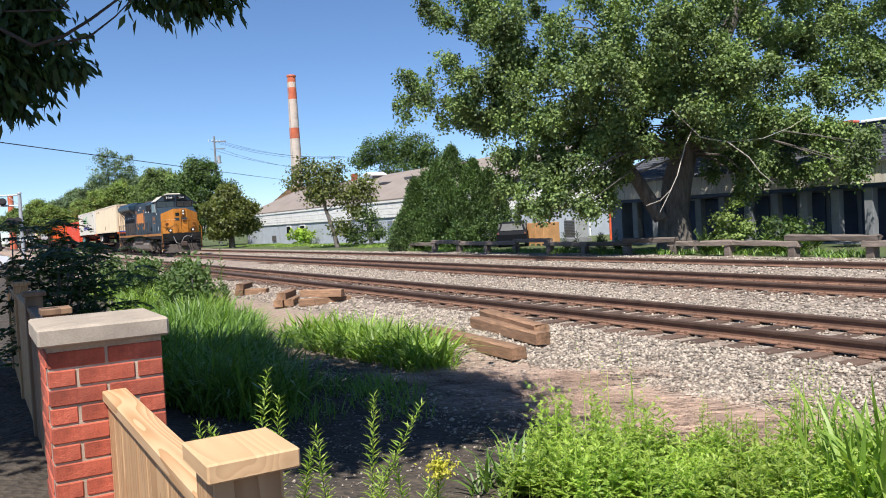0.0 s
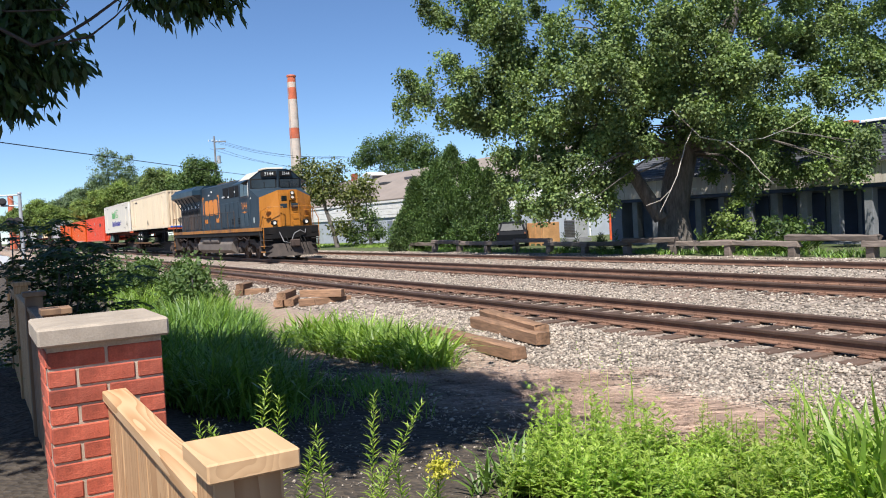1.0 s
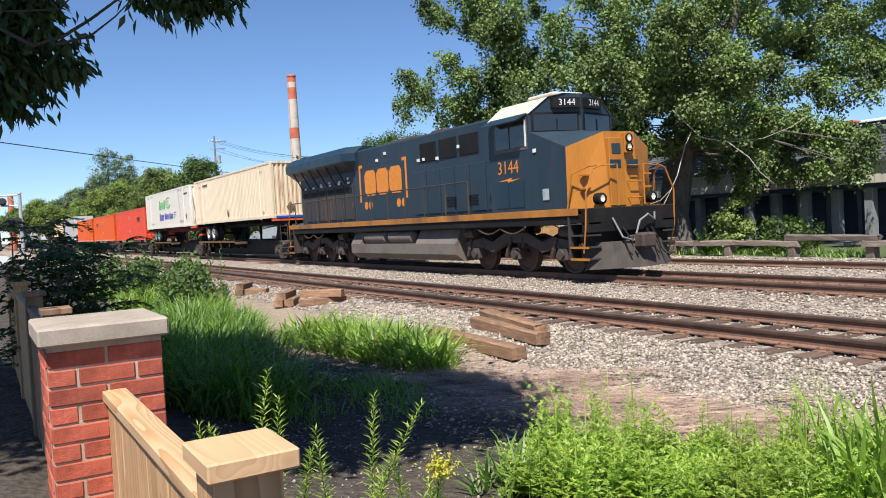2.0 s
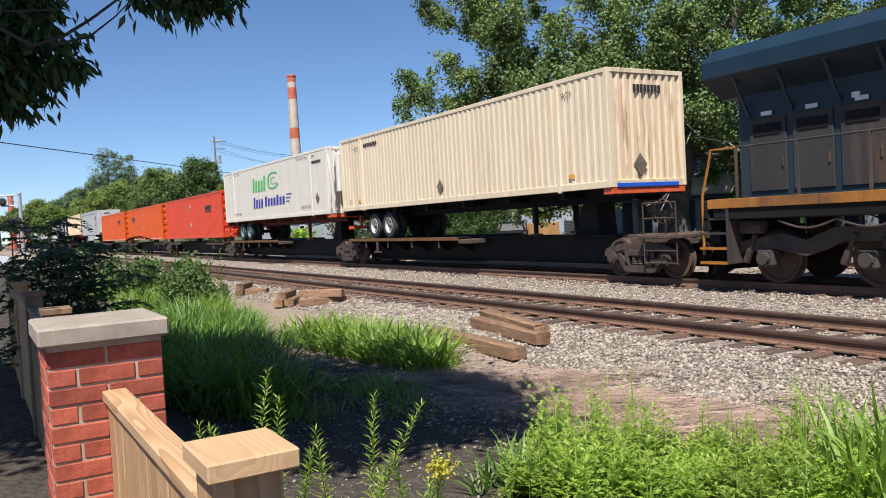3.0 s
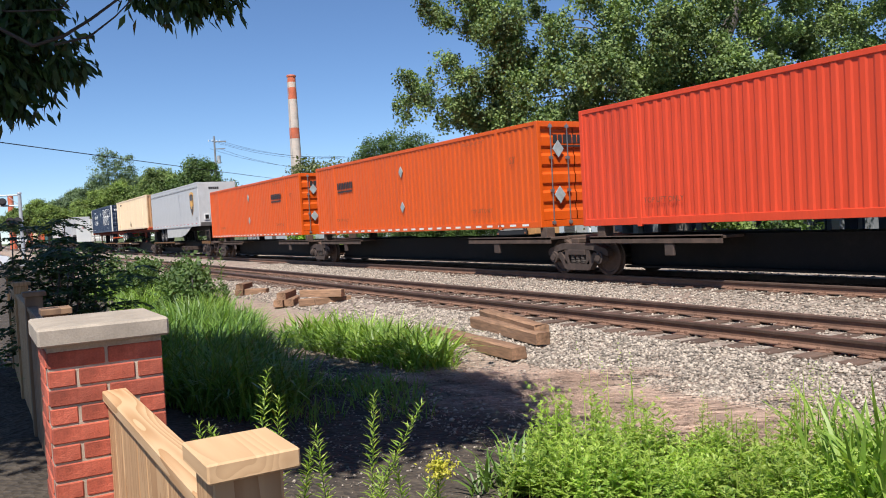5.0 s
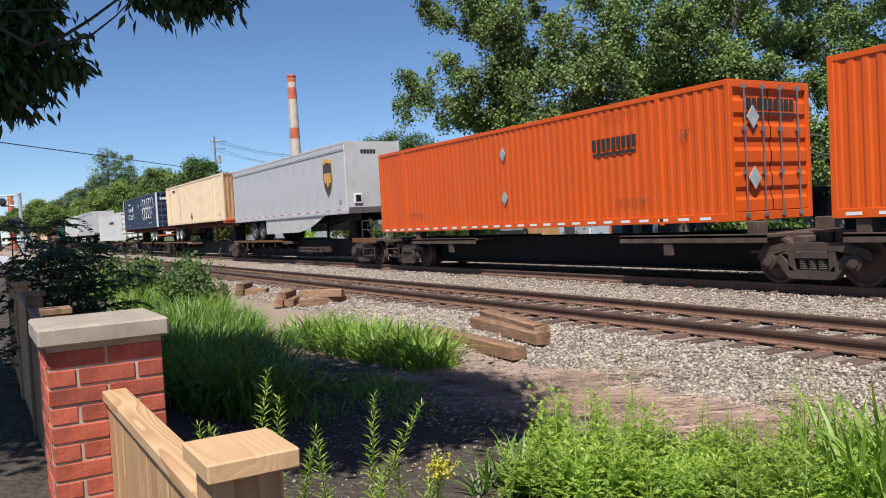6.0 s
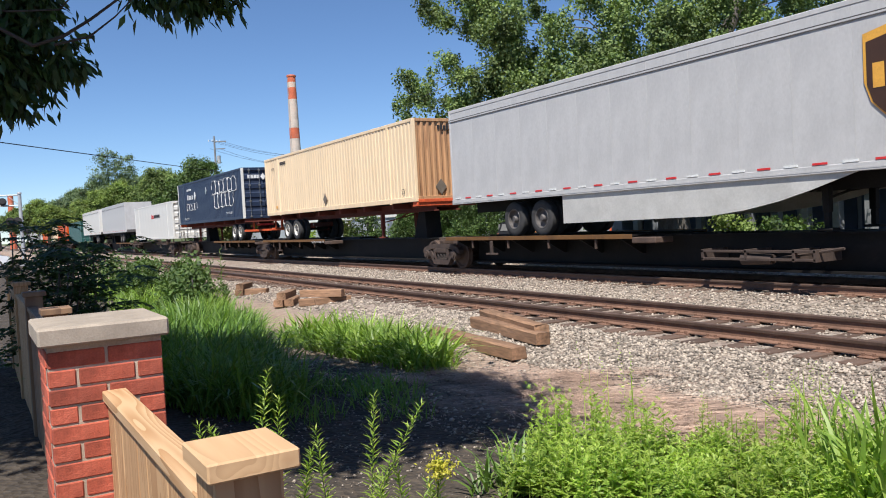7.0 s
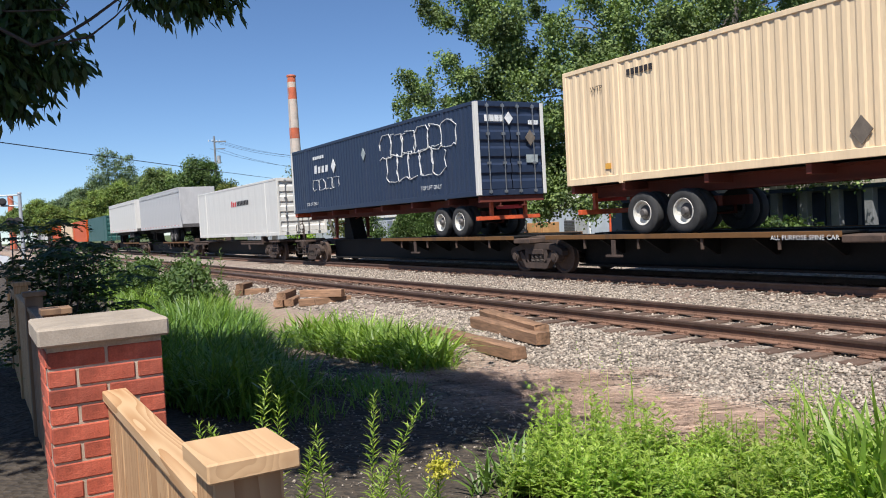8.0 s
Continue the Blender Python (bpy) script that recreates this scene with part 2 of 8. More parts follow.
M["rubber"] = material("rubber", (0.035, 0.034, 0.034), 0.8, var=0.3, scale=6, fine=60, bump=0.2, stain=(0.06, 0.055, 0.05), stain_amount=0.4)
M["hub"] = material("wheel_cream", (0.62, 0.60, 0.54), 0.5, var=0.2, scale=9, fine=40, bump=0.05, stain=(0.25, 0.17, 0.1), stain_amount=0.5, stain_scale=4)
M["hub_teal"] = material("wheel_teal", (0.10, 0.30, 0.30), 0.5, var=0.2, scale=9, fine=40, bump=0.05)
M["hub_dark"] = material("wheel_dark", (0.10, 0.09, 0.085), 0.6, var=0.3, scale=9, fine=40, bump=0.1)
M["chrome"] = material("galvanised_rod", (0.30, 0.30, 0.30), 0.4, 0.7, var=0.15, scale=5, fine=40, bump=0.05)
M["ink"] = material("black_lettering", (0.03, 0.025, 0.025), 0.6, var=0.3, scale=6, fine=40, bump=0)
M["ink_brown"] = material("brown_lettering", (0.16, 0.06, 0.03), 0.6, var=0.3, scale=6, fine=40, bump=0)
M["ink_white"] = material("white_lettering", (0.72, 0.72, 0.70), 0.6, var=0.2, scale=6, fine=40, bump=0)
M["ink_gold"] = material("gold_lettering", (0.66, 0.22, 0.015), 0.5, var=0.15, scale=6, fine=40, bump=0)
M["ink_green"] = material("green_lettering", (0.10, 0.50, 0.10), 0.5, var=0.1, scale=6, fine=40, bump=0)
M["ink_blue"] = material("blue_lettering", (0.03, 0.025, 0.34), 0.5, var=0.1, scale=6, fine=40, bump=0)
M["ink_red"] = material("red_lettering", (0.60, 0.03, 0.03), 0.5, var=0.1, scale=6, fine=40, bump=0)
M["shield_gold"] = material("shield_gold", (0.70, 0.36, 0.05), 0.4, var=0.15, scale=2, fine=30, bump=0)
M["shield_brown"] = material("shield_brown", (0.055, 0.025, 0.012), 0.4, var=0.15, scale=2, fine=30, bump=0)
M["placard"] = material("placard_grey", (0.34, 0.38, 0.38), 0.5, var=0.2, scale=6, fine=40, bump=0)
M["placard_dark"] = material("placard_dark", (0.16, 0.13, 0.10), 0.6, var=0.2, scale=6, fine=40, bump=0)
M["strap_blue"] = material("strap_blue", (0.02, 0.10, 0.55), 0.5, var=0.15, scale=3, fine=30, bump=0)
M["orange_red"] = material("orange_red_paint", (0.60, 0.10, 0.03), 0.6, var=0.3, scale=4, fine=30, bump=0.1)
M["window"] = material("dark_glass", (0.012, 0.014, 0.016), 0.06, var=0.1, scale=2, fine=10, bump=0, spec=0.9)
M["skirt"] = material("skirt_grey", (0.50, 0.49, 0.46), 0.6, var=0.12, scale=1.5, fine=20, bump=0.05, stain=(0.3, 0.28, 0.25), stain_amount=0.4)
M["hose"] = material("grey_hose", (0.22, 0.22, 0.22), 0.6, var=0.2, scale=5, fine=40, bump=0)
lamp = bpy.data.materials.new("lamp_lens")
lamp.use_nodes = True
lamp.node_tree.nodes["Principled BSDF"].inputs["Base Color"].default_value = (0.5, 0.47, 0.42, 1)
lamp.node_tree.nodes["Principled BSDF"].inputs["Emission Color"].default_value = (1.0, 0.86, 0.66, 1)
lamp.node_tree.nodes["Principled BSDF"].inputs["Emission Strength"].default_value = 0.3
M["lamp"] = lamp

# ---------------------------------------------------------------- setting materials
M["brick"] = material("red_brick", (0.40, 0.088, 0.047), 0.85, var=0.34, scale=14, fine=160, bump=0.6, objrand=0.3, stain=(0.5, 0.22, 0.15), stain_amount=0.2, stain_scale=9, bump_dist=0.004)
M["mortar"] = material("mortar", (0.42, 0.33, 0.245), 0.95, var=0.25, scale=12, fine=120, bump=0.6, bump_dist=0.004)
M["cap_stone"] = material("cap_stone", (0.33, 0.275, 0.215), 0.85, var=0.2, scale=7, fine=140, bump=0.4, stain=(0.30, 0.25, 0.2), stain_amount=0.5, stain_scale=6, bump_dist=0.003)
M["asphalt_shingle"] = material("asphalt_shingle", (0.06, 0.062, 0.07), 0.9, var=0.4, scale=1.5, fine=12, bump=0.5, bump_dist=0.02, stain=(0.15, 0.15, 0.16), stain_amount=0.5)
M["roof_felt"] = material("roof_felt", (0.235, 0.195, 0.165), 0.9, var=0.15, scale=0.5, fine=9, bump=0.2, stain=(0.22, 0.17, 0.14), stain_amount=0.4, stain_scale=0.3)
M["wall_grey"] = material("wall_grey_paint", (0.42, 0.45, 0.50), 0.8, var=0.1, scale=1.2, fine=20, bump=0.1, stain=(0.28, 0.29, 0.31), stain_amount=0.4, stain_scale=0.5)
M["wall_blue_grey"] = material("wall_blue_grey", (0.20, 0.225, 0.27), 0.8, var=0.15, scale=1.2, fine=20, bump=0.1)
M["siding"] = material("white_siding", (0.80, 0.78, 0.75), 0.7, var=0.08, scale=2, fine=25, bump=0.05, stain=(0.5, 0.45, 0.4), stain_amount=0.35, stain_scale=0.8)
M["fascia"] = material("cream_fascia", (0.50, 0.45, 0.37), 0.7, var=0.12, scale=2, fine=25, bump=0.08)
M["door_blue"] = material("door_blue", (0.026, 0.045, 0.095), 0.5, var=0.25, scale=1.5, fine=20, bump=0.05)
M["pillar_grey"] = material("pillar_grey", (0.21, 0.215, 0.22), 0.85, var=0.2, scale=2, fine=30, bump=0.2)
M["old_timber"] = material("old_timber", (0.235, 0.135, 0.075), 0.9, var=0.55, scale=3, fine=26, bump=0.6, stretch=(0.15, 1, 1), objrand=0.25, stain=(0.07, 0.05, 0.04), stain_amount=0.6)
M["barrier_timber"] = material("barrier_timber", (0.17, 0.135, 0.11), 0.9, var=0.4, scale=3, fine=26, bump=0.6, stretch=(0.15, 1, 1), objrand=0.3, stain=(0.05, 0.04, 0.03), stain_amount=0.6)
M["chim_red"] = material("chimney_red", (0.52, 0.13, 0.06), 0.85, var=0.2, scale=0.6, fine=5, bump=0.1, stain=(0.5, 0.38, 0.3), stain_amount=0.5, stain_scale=0.5)
M["chim_white"] = material("chimney_white", (0.55, 0.47, 0.40), 0.9, var=0.2, scale=0.6, fine=5, bump=0.1, stain=(0.45, 0.2, 0.12), stain_amount=0.65, stain_scale=0.6)
M["metal_grey"] = material("galvanised", (0.46, 0.47, 0.48), 0.5, 0.3, var=0.15, scale=3, fine=30, bump=0.05)
M["crate"] = material("plywood_crate", (0.50, 0.27, 0.11), 0.8, var=0.2, scale=2, fine=20, bump=0.1)
M["car_black"] = material("car_paint_black", (0.006, 0.007, 0.010), 0.75, var=0.1, scale=2, fine=10, bump=0, spec=0.15)
M["car_white"] = material("car_paint_white", (0.72, 0.73, 0.75), 0.3, var=0.05, scale=2, fine=10, bump=0, coat=0.5)
M["car_glass"] = material("tinted_car_glass", (0.01, 0.011, 0.013), 0.35, var=0.1, scale=2, fine=10, bump=0, spec=0.2)
M["straw"] = material("dry_straw", (0.52, 0.375, 0.28), 0.9, var=0.25, scale=3, fine=30, bump=0, island=0.4)


def wood_material(name, light, dark, axis, rings=9.0):
    """Sawn pine: growth rings as stretched distorted bands."""
    mat = bpy.data.materials.new(name)
    mat.use_nodes = True
    n, l = mat.node_tree.nodes, mat.node_tree.links
    bs = n["Principled BSDF"]
    tc, mp = n.new("ShaderNodeTexCoord"), n.new("ShaderNodeMapping")
    sc = {"x": (0.5, 6, 6), "z": (6, 6, 0.5)}[axis]
    mp.inputs["Scale"].default_value = sc
    info = n.new("ShaderNodeObjectInfo")
    addv = n.new("ShaderNodeVectorMath")
    addv.operation = "ADD"
    l.new(tc.outputs["Object"], addv.inputs[0])
    l.new(info.outputs["Random"], addv.inputs[1])
    l.new(addv.outputs[0], mp.inputs[0])
    ns = n.new("ShaderNodeTexNoise")
    ns.inputs["Scale"].default_value, ns.inputs["Detail"].default_value = 0.8, 2.0
    l.new(mp.outputs[0], ns.inputs["Vector"])
    mul = n.new("ShaderNodeMath")
    mul.operation, mul.inputs[1].default_value = "MULTIPLY", rings
    l.new(ns.outputs[0], mul.inputs[0])
    fr = n.new("ShaderNodeMath")
    fr.operation = "FRACT"
    l.new(mul.outputs[0], fr.inputs[0])
    fine = n.new("ShaderNodeTexNoise")
    fine.inputs["Scale"].default_value = 14
    l.new(mp.outputs[0], fine.inputs["Vector"])
    add = n.new("ShaderNodeMath")
    add.operation = "MULTIPLY_ADD"
    add.inputs[1].default_value = 0.35
    l.new(fine.outputs[0], add.inputs[0])
    l.new(fr.outputs[0], add.inputs[2])
    mix = n.new("ShaderNodeMix")
    mix.data_type = "RGBA"
    mix.inputs[6].default_value, mix.inputs[7].default_value = (*light, 1), (*dark, 1)
    mr = n.new("ShaderNodeMapRange")
    mr.inputs[1].default_value, mr.inputs[2].default_value = 0.35, 1.2
    l.new(add.outputs[0], mr.inputs[0])
    l.new(mr.outputs[0], mix.inputs[0])
    l.new(mix.outputs[2], bs.inputs["Base Color"])
    bs.inputs["Roughness"].default_value = 0.7
    b = n.new("ShaderNodeBump")
    b.inputs["Strength"].default_value, b.inputs["Distance"].default_value = 0.25, 0.003
    l.new(add.outputs[0], b.inputs["Height"])
    l.new(b.outputs[0], bs.inputs["Normal"])
    return mat


M["pine_x"] = wood_material("pine_along", (0.56, 0.37, 0.20), (0.40, 0.22, 0.095), "x", 30.0)
M["pine_cap"] = wood_material("pine_cap", (0.56, 0.36, 0.19), (0.47, 0.29, 0.145), "x", 26.0)
M["pine_z"] = wood_material("pine_upright", (0.52, 0.32, 0.16), (0.36, 0.19, 0.08), "z", 16.0)
M["grey_wood_z"] = wood_material("weathered_upright", (0.27, 0.16, 0.085), (0.14, 0.08, 0.045), "z", 6.0)


# ---------------------------------------------------------------- ground
def ground_z(x, y):
    """Height of the ground: path, ditch with weeds, ballast bed of the tracks."""
    k = np.interp(y, [-4, 0.2, 0.9, 2.6, 6.0, 7.6, 8.05, 8.2, 8.6, 8.8, 10.8, 11.6, 12.4, 13.2, 16.2, 17.2, 18.3, 20.4, 22.5, 30], [-0.05, -0.05, -0.12, -0.38, -0.36, -0.26, -0.215, -0.205, -0.205, -0.2, -0.205, -0.27, -0.27, -0.2, -0.2, -0.25, -0.2, -0.16, -0.18, -0.2])
    n = 0.025 * np.sin(1.7 * x + 0.6 * y) * np.sin(1.1 * y - 0.4 * x) + 0.012 * np.sin(5.1 * x) * np.sin(4.3 * y + x)
    damp = np.where((y > 7.9) & (y < 21.5), 0.3, 1.0)
    return k + n * damp


def axis_steps(fine0, fine1, step, far):
    lo = [fine0 - d for d in (1, 2.5, 5, 10, 20, 40, 80, 150, 300, 700, far)][::-1]
    hi = [fine1 + d for d in (1, 2.5, 5, 10, 20, 40, 80, 150, 300, 700, far)]
    return np.array(lo + list(np.arange(fine0, fine1 + step / 2, step)) + hi)


gx, gy = axis_steps(-45, 6, 0.25, 2200), axis_steps(-4, 24, 0.2, 2200)
GX, GY = np.meshgrid(gx, gy, indexing="ij")
gverts = np.stack([GX, GY, ground_z(GX, GY)], -1).reshape(-1, 3)
ny = len(gy)
ii, jj = np.meshgrid(np.arange(len(gx) - 1), np.arange(ny - 1), indexing="ij")
q0 = (ii * ny + jj).ravel()
gfaces = np.stack([q0, q0 + ny, q0 + ny + 1, q0 + 1], -1)

gm = bpy.data.materials.new("ground_cover")
gm.use_nodes = True
n_, l_ = gm.node_tree.nodes, gm.node_tree.links


def gnode(kind, **vals):
    nd = n_.new(kind)
    for k_, v_ in vals.items():
        nd.inputs[k_].default_value = v_
    return nd


tc_ = n_.new("ShaderNodeTexCoord")
sep = n_.new("ShaderNodeSeparateXYZ")
l_.new(tc_.outputs["Object"], sep.inputs[0])
wob = gnode("ShaderNodeTexNoise", Scale=0.9, Detail=6.0, Roughness=0.65)
l_.new(tc_.outputs["Object"], wob.inputs["Vector"])
wm = n_.new("ShaderNodeMath")
wm.operation, wm.inputs[1].default_value = "MULTIPLY_ADD", 2.4
l_.new(wob.outputs[0], wm.inputs[0])
l_.new(sep.outputs[1], wm.inputs[2])


def band(a, b):
    r = n_.new("ShaderNodeMapRange")
    r.inputs[1].default_value, r.inputs[2].default_value = a, b
    l_.new(wm.outputs[0], r.inputs[0])
    return r.outputs[0]


def two(ca, cb, sc, det=8.0, lo=0.35, hi=0.65):
    t = gnode("ShaderNodeTexNoise", Scale=sc, Detail=det, Roughness=0.7)
    l_.new(tc_.outputs["Object"], t.inputs["Vector"])
    r = n_.new("ShaderNodeMapRange")
    r.inputs[1].default_value, r.inputs[2].default_value = lo, hi
    l_.new(t.outputs[0], r.inputs[0])
    return gmix(r.outputs[0], ca, cb)


def gmix(f, a, b):
    x = n_.new("ShaderNodeMix")
    x.data_type = "RGBA"
    for sock, val in ((x.inputs[0], f), (x.inputs[6], a), (x.inputs[7], b)):
        if isinstance(val, bpy.types.NodeSocket):
            l_.new(val, sock)
        else:
            sock.default_value = (*val, 1)
    return x.outputs[2]


vor = gnode("ShaderNodeTexVoronoi", Scale=17.0)
l_.new(tc_.outputs["Object"], vor.inputs["Vector"])
vbw = n_.new("ShaderNodeSeparateColor")
l_.new(vor.outputs["Color"], vbw.inputs[0])
pebble = gmix(vbw.outputs[0], (0.14, 0.115, 0.09), (0.46, 0.39, 0.32))
pebble = gmix(two((0, 0, 0), (1, 1, 1), 0.45, 5.0), pebble, two((0.20, 0.14, 0.105), (0.28, 0.21, 0.165), 9))
# brown soil, darkened further: part of the tree's shadow is in this colour
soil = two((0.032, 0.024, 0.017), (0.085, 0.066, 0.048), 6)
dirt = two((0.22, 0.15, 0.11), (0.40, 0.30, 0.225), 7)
turf = two((0.045, 0.075, 0.018), (0.11, 0.12, 0.045), 3)
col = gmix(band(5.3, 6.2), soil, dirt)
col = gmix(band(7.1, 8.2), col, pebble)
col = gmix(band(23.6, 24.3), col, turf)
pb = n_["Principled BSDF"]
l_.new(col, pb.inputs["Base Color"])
pb.inputs["Roughness"].default_value = 0.95
bm_ = n_.new("ShaderNodeBump")
bm_.inputs["Strength"].default_value, bm_.inputs["Distance"].default_value = 0.9, 0.04
l_.new(vor.outputs["Distance"], bm_.inputs["Height"])
l_.new(bm_.outputs[0], pb.inputs["Normal"])
ground = new("ground", big_mesh("ground", gverts, gfaces, gm, smooth=True))
tagged(ground, "grey-brown gravel and dirt ground beside the tracks", kind="structure")


def stones(name, x0, x1, y0, y1, count, s0, s1, seed, label):
    """Loose angular stones: squashed, jittered octahedra."""
    r = np.random.default_rng(seed)
    u = r.random(count) ** 0.8
    px, py = x1 - (x1 - x0) * u, y0 + (y1 - y0) * r.random(count)
    size = s0 + (s1 - s0) * r.random(count) ** 2
    base = np.array([(1, 0, 0), (-1, 0, 0), (0, 1, 0), (0, -1, 0), (0, 0, 1), (0, 0, -1)], float)
    v = base[None] * (0.55 + 0.6 * r.random((count, 6, 1))) + 0.22 * r.standard_normal((count, 6, 3))
    v *= size[:, None, None] * np.array([1, 1, 0.62])
    a = r.random(count) * 6.28
    ca, sa = np.cos(a)[:, None], np.sin(a)[:, None]
    vx, vy = v[..., 0] * ca - v[..., 1] * sa, v[..., 0] * sa + v[..., 1] * ca
    v = np.stack([vx + px[:, None], vy + py[:, None], v[..., 2] + (ground_z(px, py) + size * 0.22)[:, None]], -1)
    f = np.array([(0, 2, 4), (2, 1, 4), (1, 3, 4), (3, 0, 4), (2, 0, 5), (1, 2, 5), (3, 1, 5), (0, 3, 5)])
    faces = (f[None] + (np.arange(count) * 6)[:, None, None]).reshape(-1, 3)
    ob = new(name, big_mesh(name, v.reshape(-1, 3), faces, M["stone"]))
    return tagged(ob, label, "ballast", kind="stuff")


stones("ballast_stones", -16, -0.5, 6.3, 8.2, 27000, 0.018, 0.046, 1, "grey angular ballast stones beside the track")
stones("ballast_stones", -30, -1, 8.15, 10.75, 11000, 0.016, 0.038, 2, "grey and rusty ballast stones between the rails")
stones("ballast_stones", -40, -2, 10.75, 13.9, 26000, 0.022, 0.05, 3, "pale grey ballast stones between two tracks")
stones("ballast_stones", -60, -5, 15.5, 22.4, 22000, 0.03, 0.065, 4, "pale grey ballast stones behind the main track")
stones("ballast_stones", -45, -16, 6.6, 8.12, 8000, 0.025, 0.055, 6, "grey angular ballast stones beside the track")
stones("scattered_stones", -14, -3, 3.7, 6.4, 5000, 0.01, 0.036, 5, "loose stones scattered on bare dirt")

stones("ditch_gravel", -12, -3, 1.8, 4.2, 3500, 0.006, 0.022, 7, "small loose gravel on ditch soil darkened for shade")

# ---------------------------------------------------------------- tracks
web = [(-0.07, -0.165), (0.07, -0.165), (0.07, -0.15), (0.014, -0.13), (0.010, -0.046), (-0.010, -0.046), (-0.014, -0.13), (-0.07, -0.15)]
head = [(-0.036, -0.046), (0.036, -0.046), (0.038, -0.012), (0.028, 0.0), (-0.028, 0.0), (-0.038, -0.012)]
tie_mesh = Geo().box(-0.115, 0.115, -1.3, 1.3, -0.09, 0.0, 0.012).mesh("tie", M["tie"])
plate_mesh = Geo().box(-0.1, 0.1, -0.17, 0.17, 0.0, 0.016, 0.004).box(-0.08, -0.05, 0.085, 0.115, 0.016, 0.05).box(0.05, 0.08, -0.115, -0.085, 0.016, 0.05).box(-0.08, -0.05, -0.115, -0.085, 0.016, 0.05).mesh("tie_plate", M["rail_web"])


def track(y, rails, ties, x_end, label, seed):
    t = thing("railway_track", pose(0, y, 0), label, "track")
    tagged(t, kind="structure")
    for dy in rails:
        part("rail", Geo().prism([(dy + a, b) for a, b in web], "x", -600, 30), M["rail_web"], t, "rust-brown rail web and foot")
        part("rail_head", Geo().prism([(dy + a, b + 0.001) for a, b in head], "x", -600, 30), M["rail_head"], t, "dark worn rail head")
    r = random.Random(seed)
    for k in range(ties):
        x = x_end - k * 0.535 + r.uniform(-0.04, 0.04)
        part("tie", tie_mesh, None, t, at=pose(x, r.uniform(-0.06, 0.06), -0.172 + r.uniform(-0.012, 0.0), rz=r.uniform(-1.5, 1.5)))
        if k < 60:
            for dy in rails:
                part("tie_plate", plate_mesh, None, t, at=pose(x, dy, -0.178))
    return t


track(8.694 + 0.753, (-0.753, 0.753), 95, 0.0, "rusty railway track on wooden ties in grey ballast", 1)
track(14.667, (-0.753, 0.753), 75, -3.0, "main railway track with rust-brown rails in grey ballast", 2)
track(19.25 + 0.753, (-0.753,), 0, -6.0, "single rusty rail of a siding in grey ballast", 3)


# ---------------------------------------------------------------- brick pillar and pine fence
def brick_pillar():
    t = thing("brick_pillar", pose(-3.355, 0.4, -0.12), "red brick fence pillar with a pale concrete cap", "pillar")
    hx, hy = 0.205, 0.2
    part("mortar_core", Geo().box(-hx + 0.005, hx - 0.005, -hy + 0.005, hy - 0.005, 0.0, 1.372), M["mortar"], t, "recessed grey mortar")
    part("cap", Geo().box(-0.245, 0.245, -0.225, 0.22, 1.372, 1.44, 0.008), M["cap_stone"], t, "pale pitted concrete cap")
    whole = Geo().box(-0.0955, 0.0955, -0.03, 0.03, -0.0298, 0.0298, 0.004).mesh("brick", M["brick"])
    half = Geo().box(-0.045, 0.045, -0.03, 0.03, -0.0298, 0.0298, 0.004).mesh("brick", M["brick"])
    r = random.Random(8)
    for c_ in range(20):
        z = 0.034 + c_ * 0.0677
        rows = ((-0.1005, whole), (0.1005, whole)) if c_ % 2 else ((-0.151, half), (0.0, whole), (0.151, half))
        for u, me in rows:
            for (ax, s) in (("x", 1), ("y", -1), ("x", -1), ("y", 1)):
                o = r.uniform(-0.0015, 0.0025)
                if ax == "x":
                    m = pose(s * (hx - 0.03 + o), u, z, rz=90)
                else:
                    if abs(u) > 0.12:
                        continue
                    m = pose(u * 0.75, s * (hy - 0.03 + o), z)
                part("brick", me, None, t, at=m)
    return t


brick_pillar()


def fence_post(x, y=0.437, mat="pine_z", cap="pine_cap", top=1.194, lab="pine fence post with a square flat cap"):
    t = thing("fence_post", pose(x, y, -0.15), lab, "fence post", "pine fence posts")
    part("post", Geo().box(-0.07, 0.07, -0.07, 0.07, 0, top + 0.15 - 0.04, 0.004), M[mat], t)
    z = top + 0.15
    part("post_cap", Geo().box(-0.104, 0.104, -0.087, 0.096, z - 0.04, z, 0.004), M[cap], t, "square pine post cap")
    return t


def fence_panel(x0, x1, y=0.39, mat="pine_z", railmat="pine_x", lab="pale pine board fence panel with a flat top rail"):
    t = thing("board_fence", pose((x0 + x1) / 2, y, -0.1), lab, "fence", "pine fence panels")
    w = (x1 - x0) / 2
    part("top_rail", Geo().box(-w, w, -0.014, 0.07, 1.132, 1.17, 0.004), M[railmat], t, "flat pine top rail")
    part("mid_rail", Geo().box(-w, w, 0.022, 0.06, 0.12, 0.21, 0.003), M[railmat], t)
    part("mid_rail", Geo().box(-w, w, 0.022, 0.06, 1.04, 1.131, 0.003), M[railmat], t)
    n = max(1, round(2 * w / 0.142))
    s = 2 * w / n
    for i in range(n):
        part("board", Geo().box(-s / 2 + 0.003, s / 2 - 0.003, 0.002, 0.02, 0.03, 1.127, 0.003), M[mat], t, at=pose(-w + (i + 0.5) * s, 0.001 * (i % 3), 0.002 * (i % 2)))
    return t


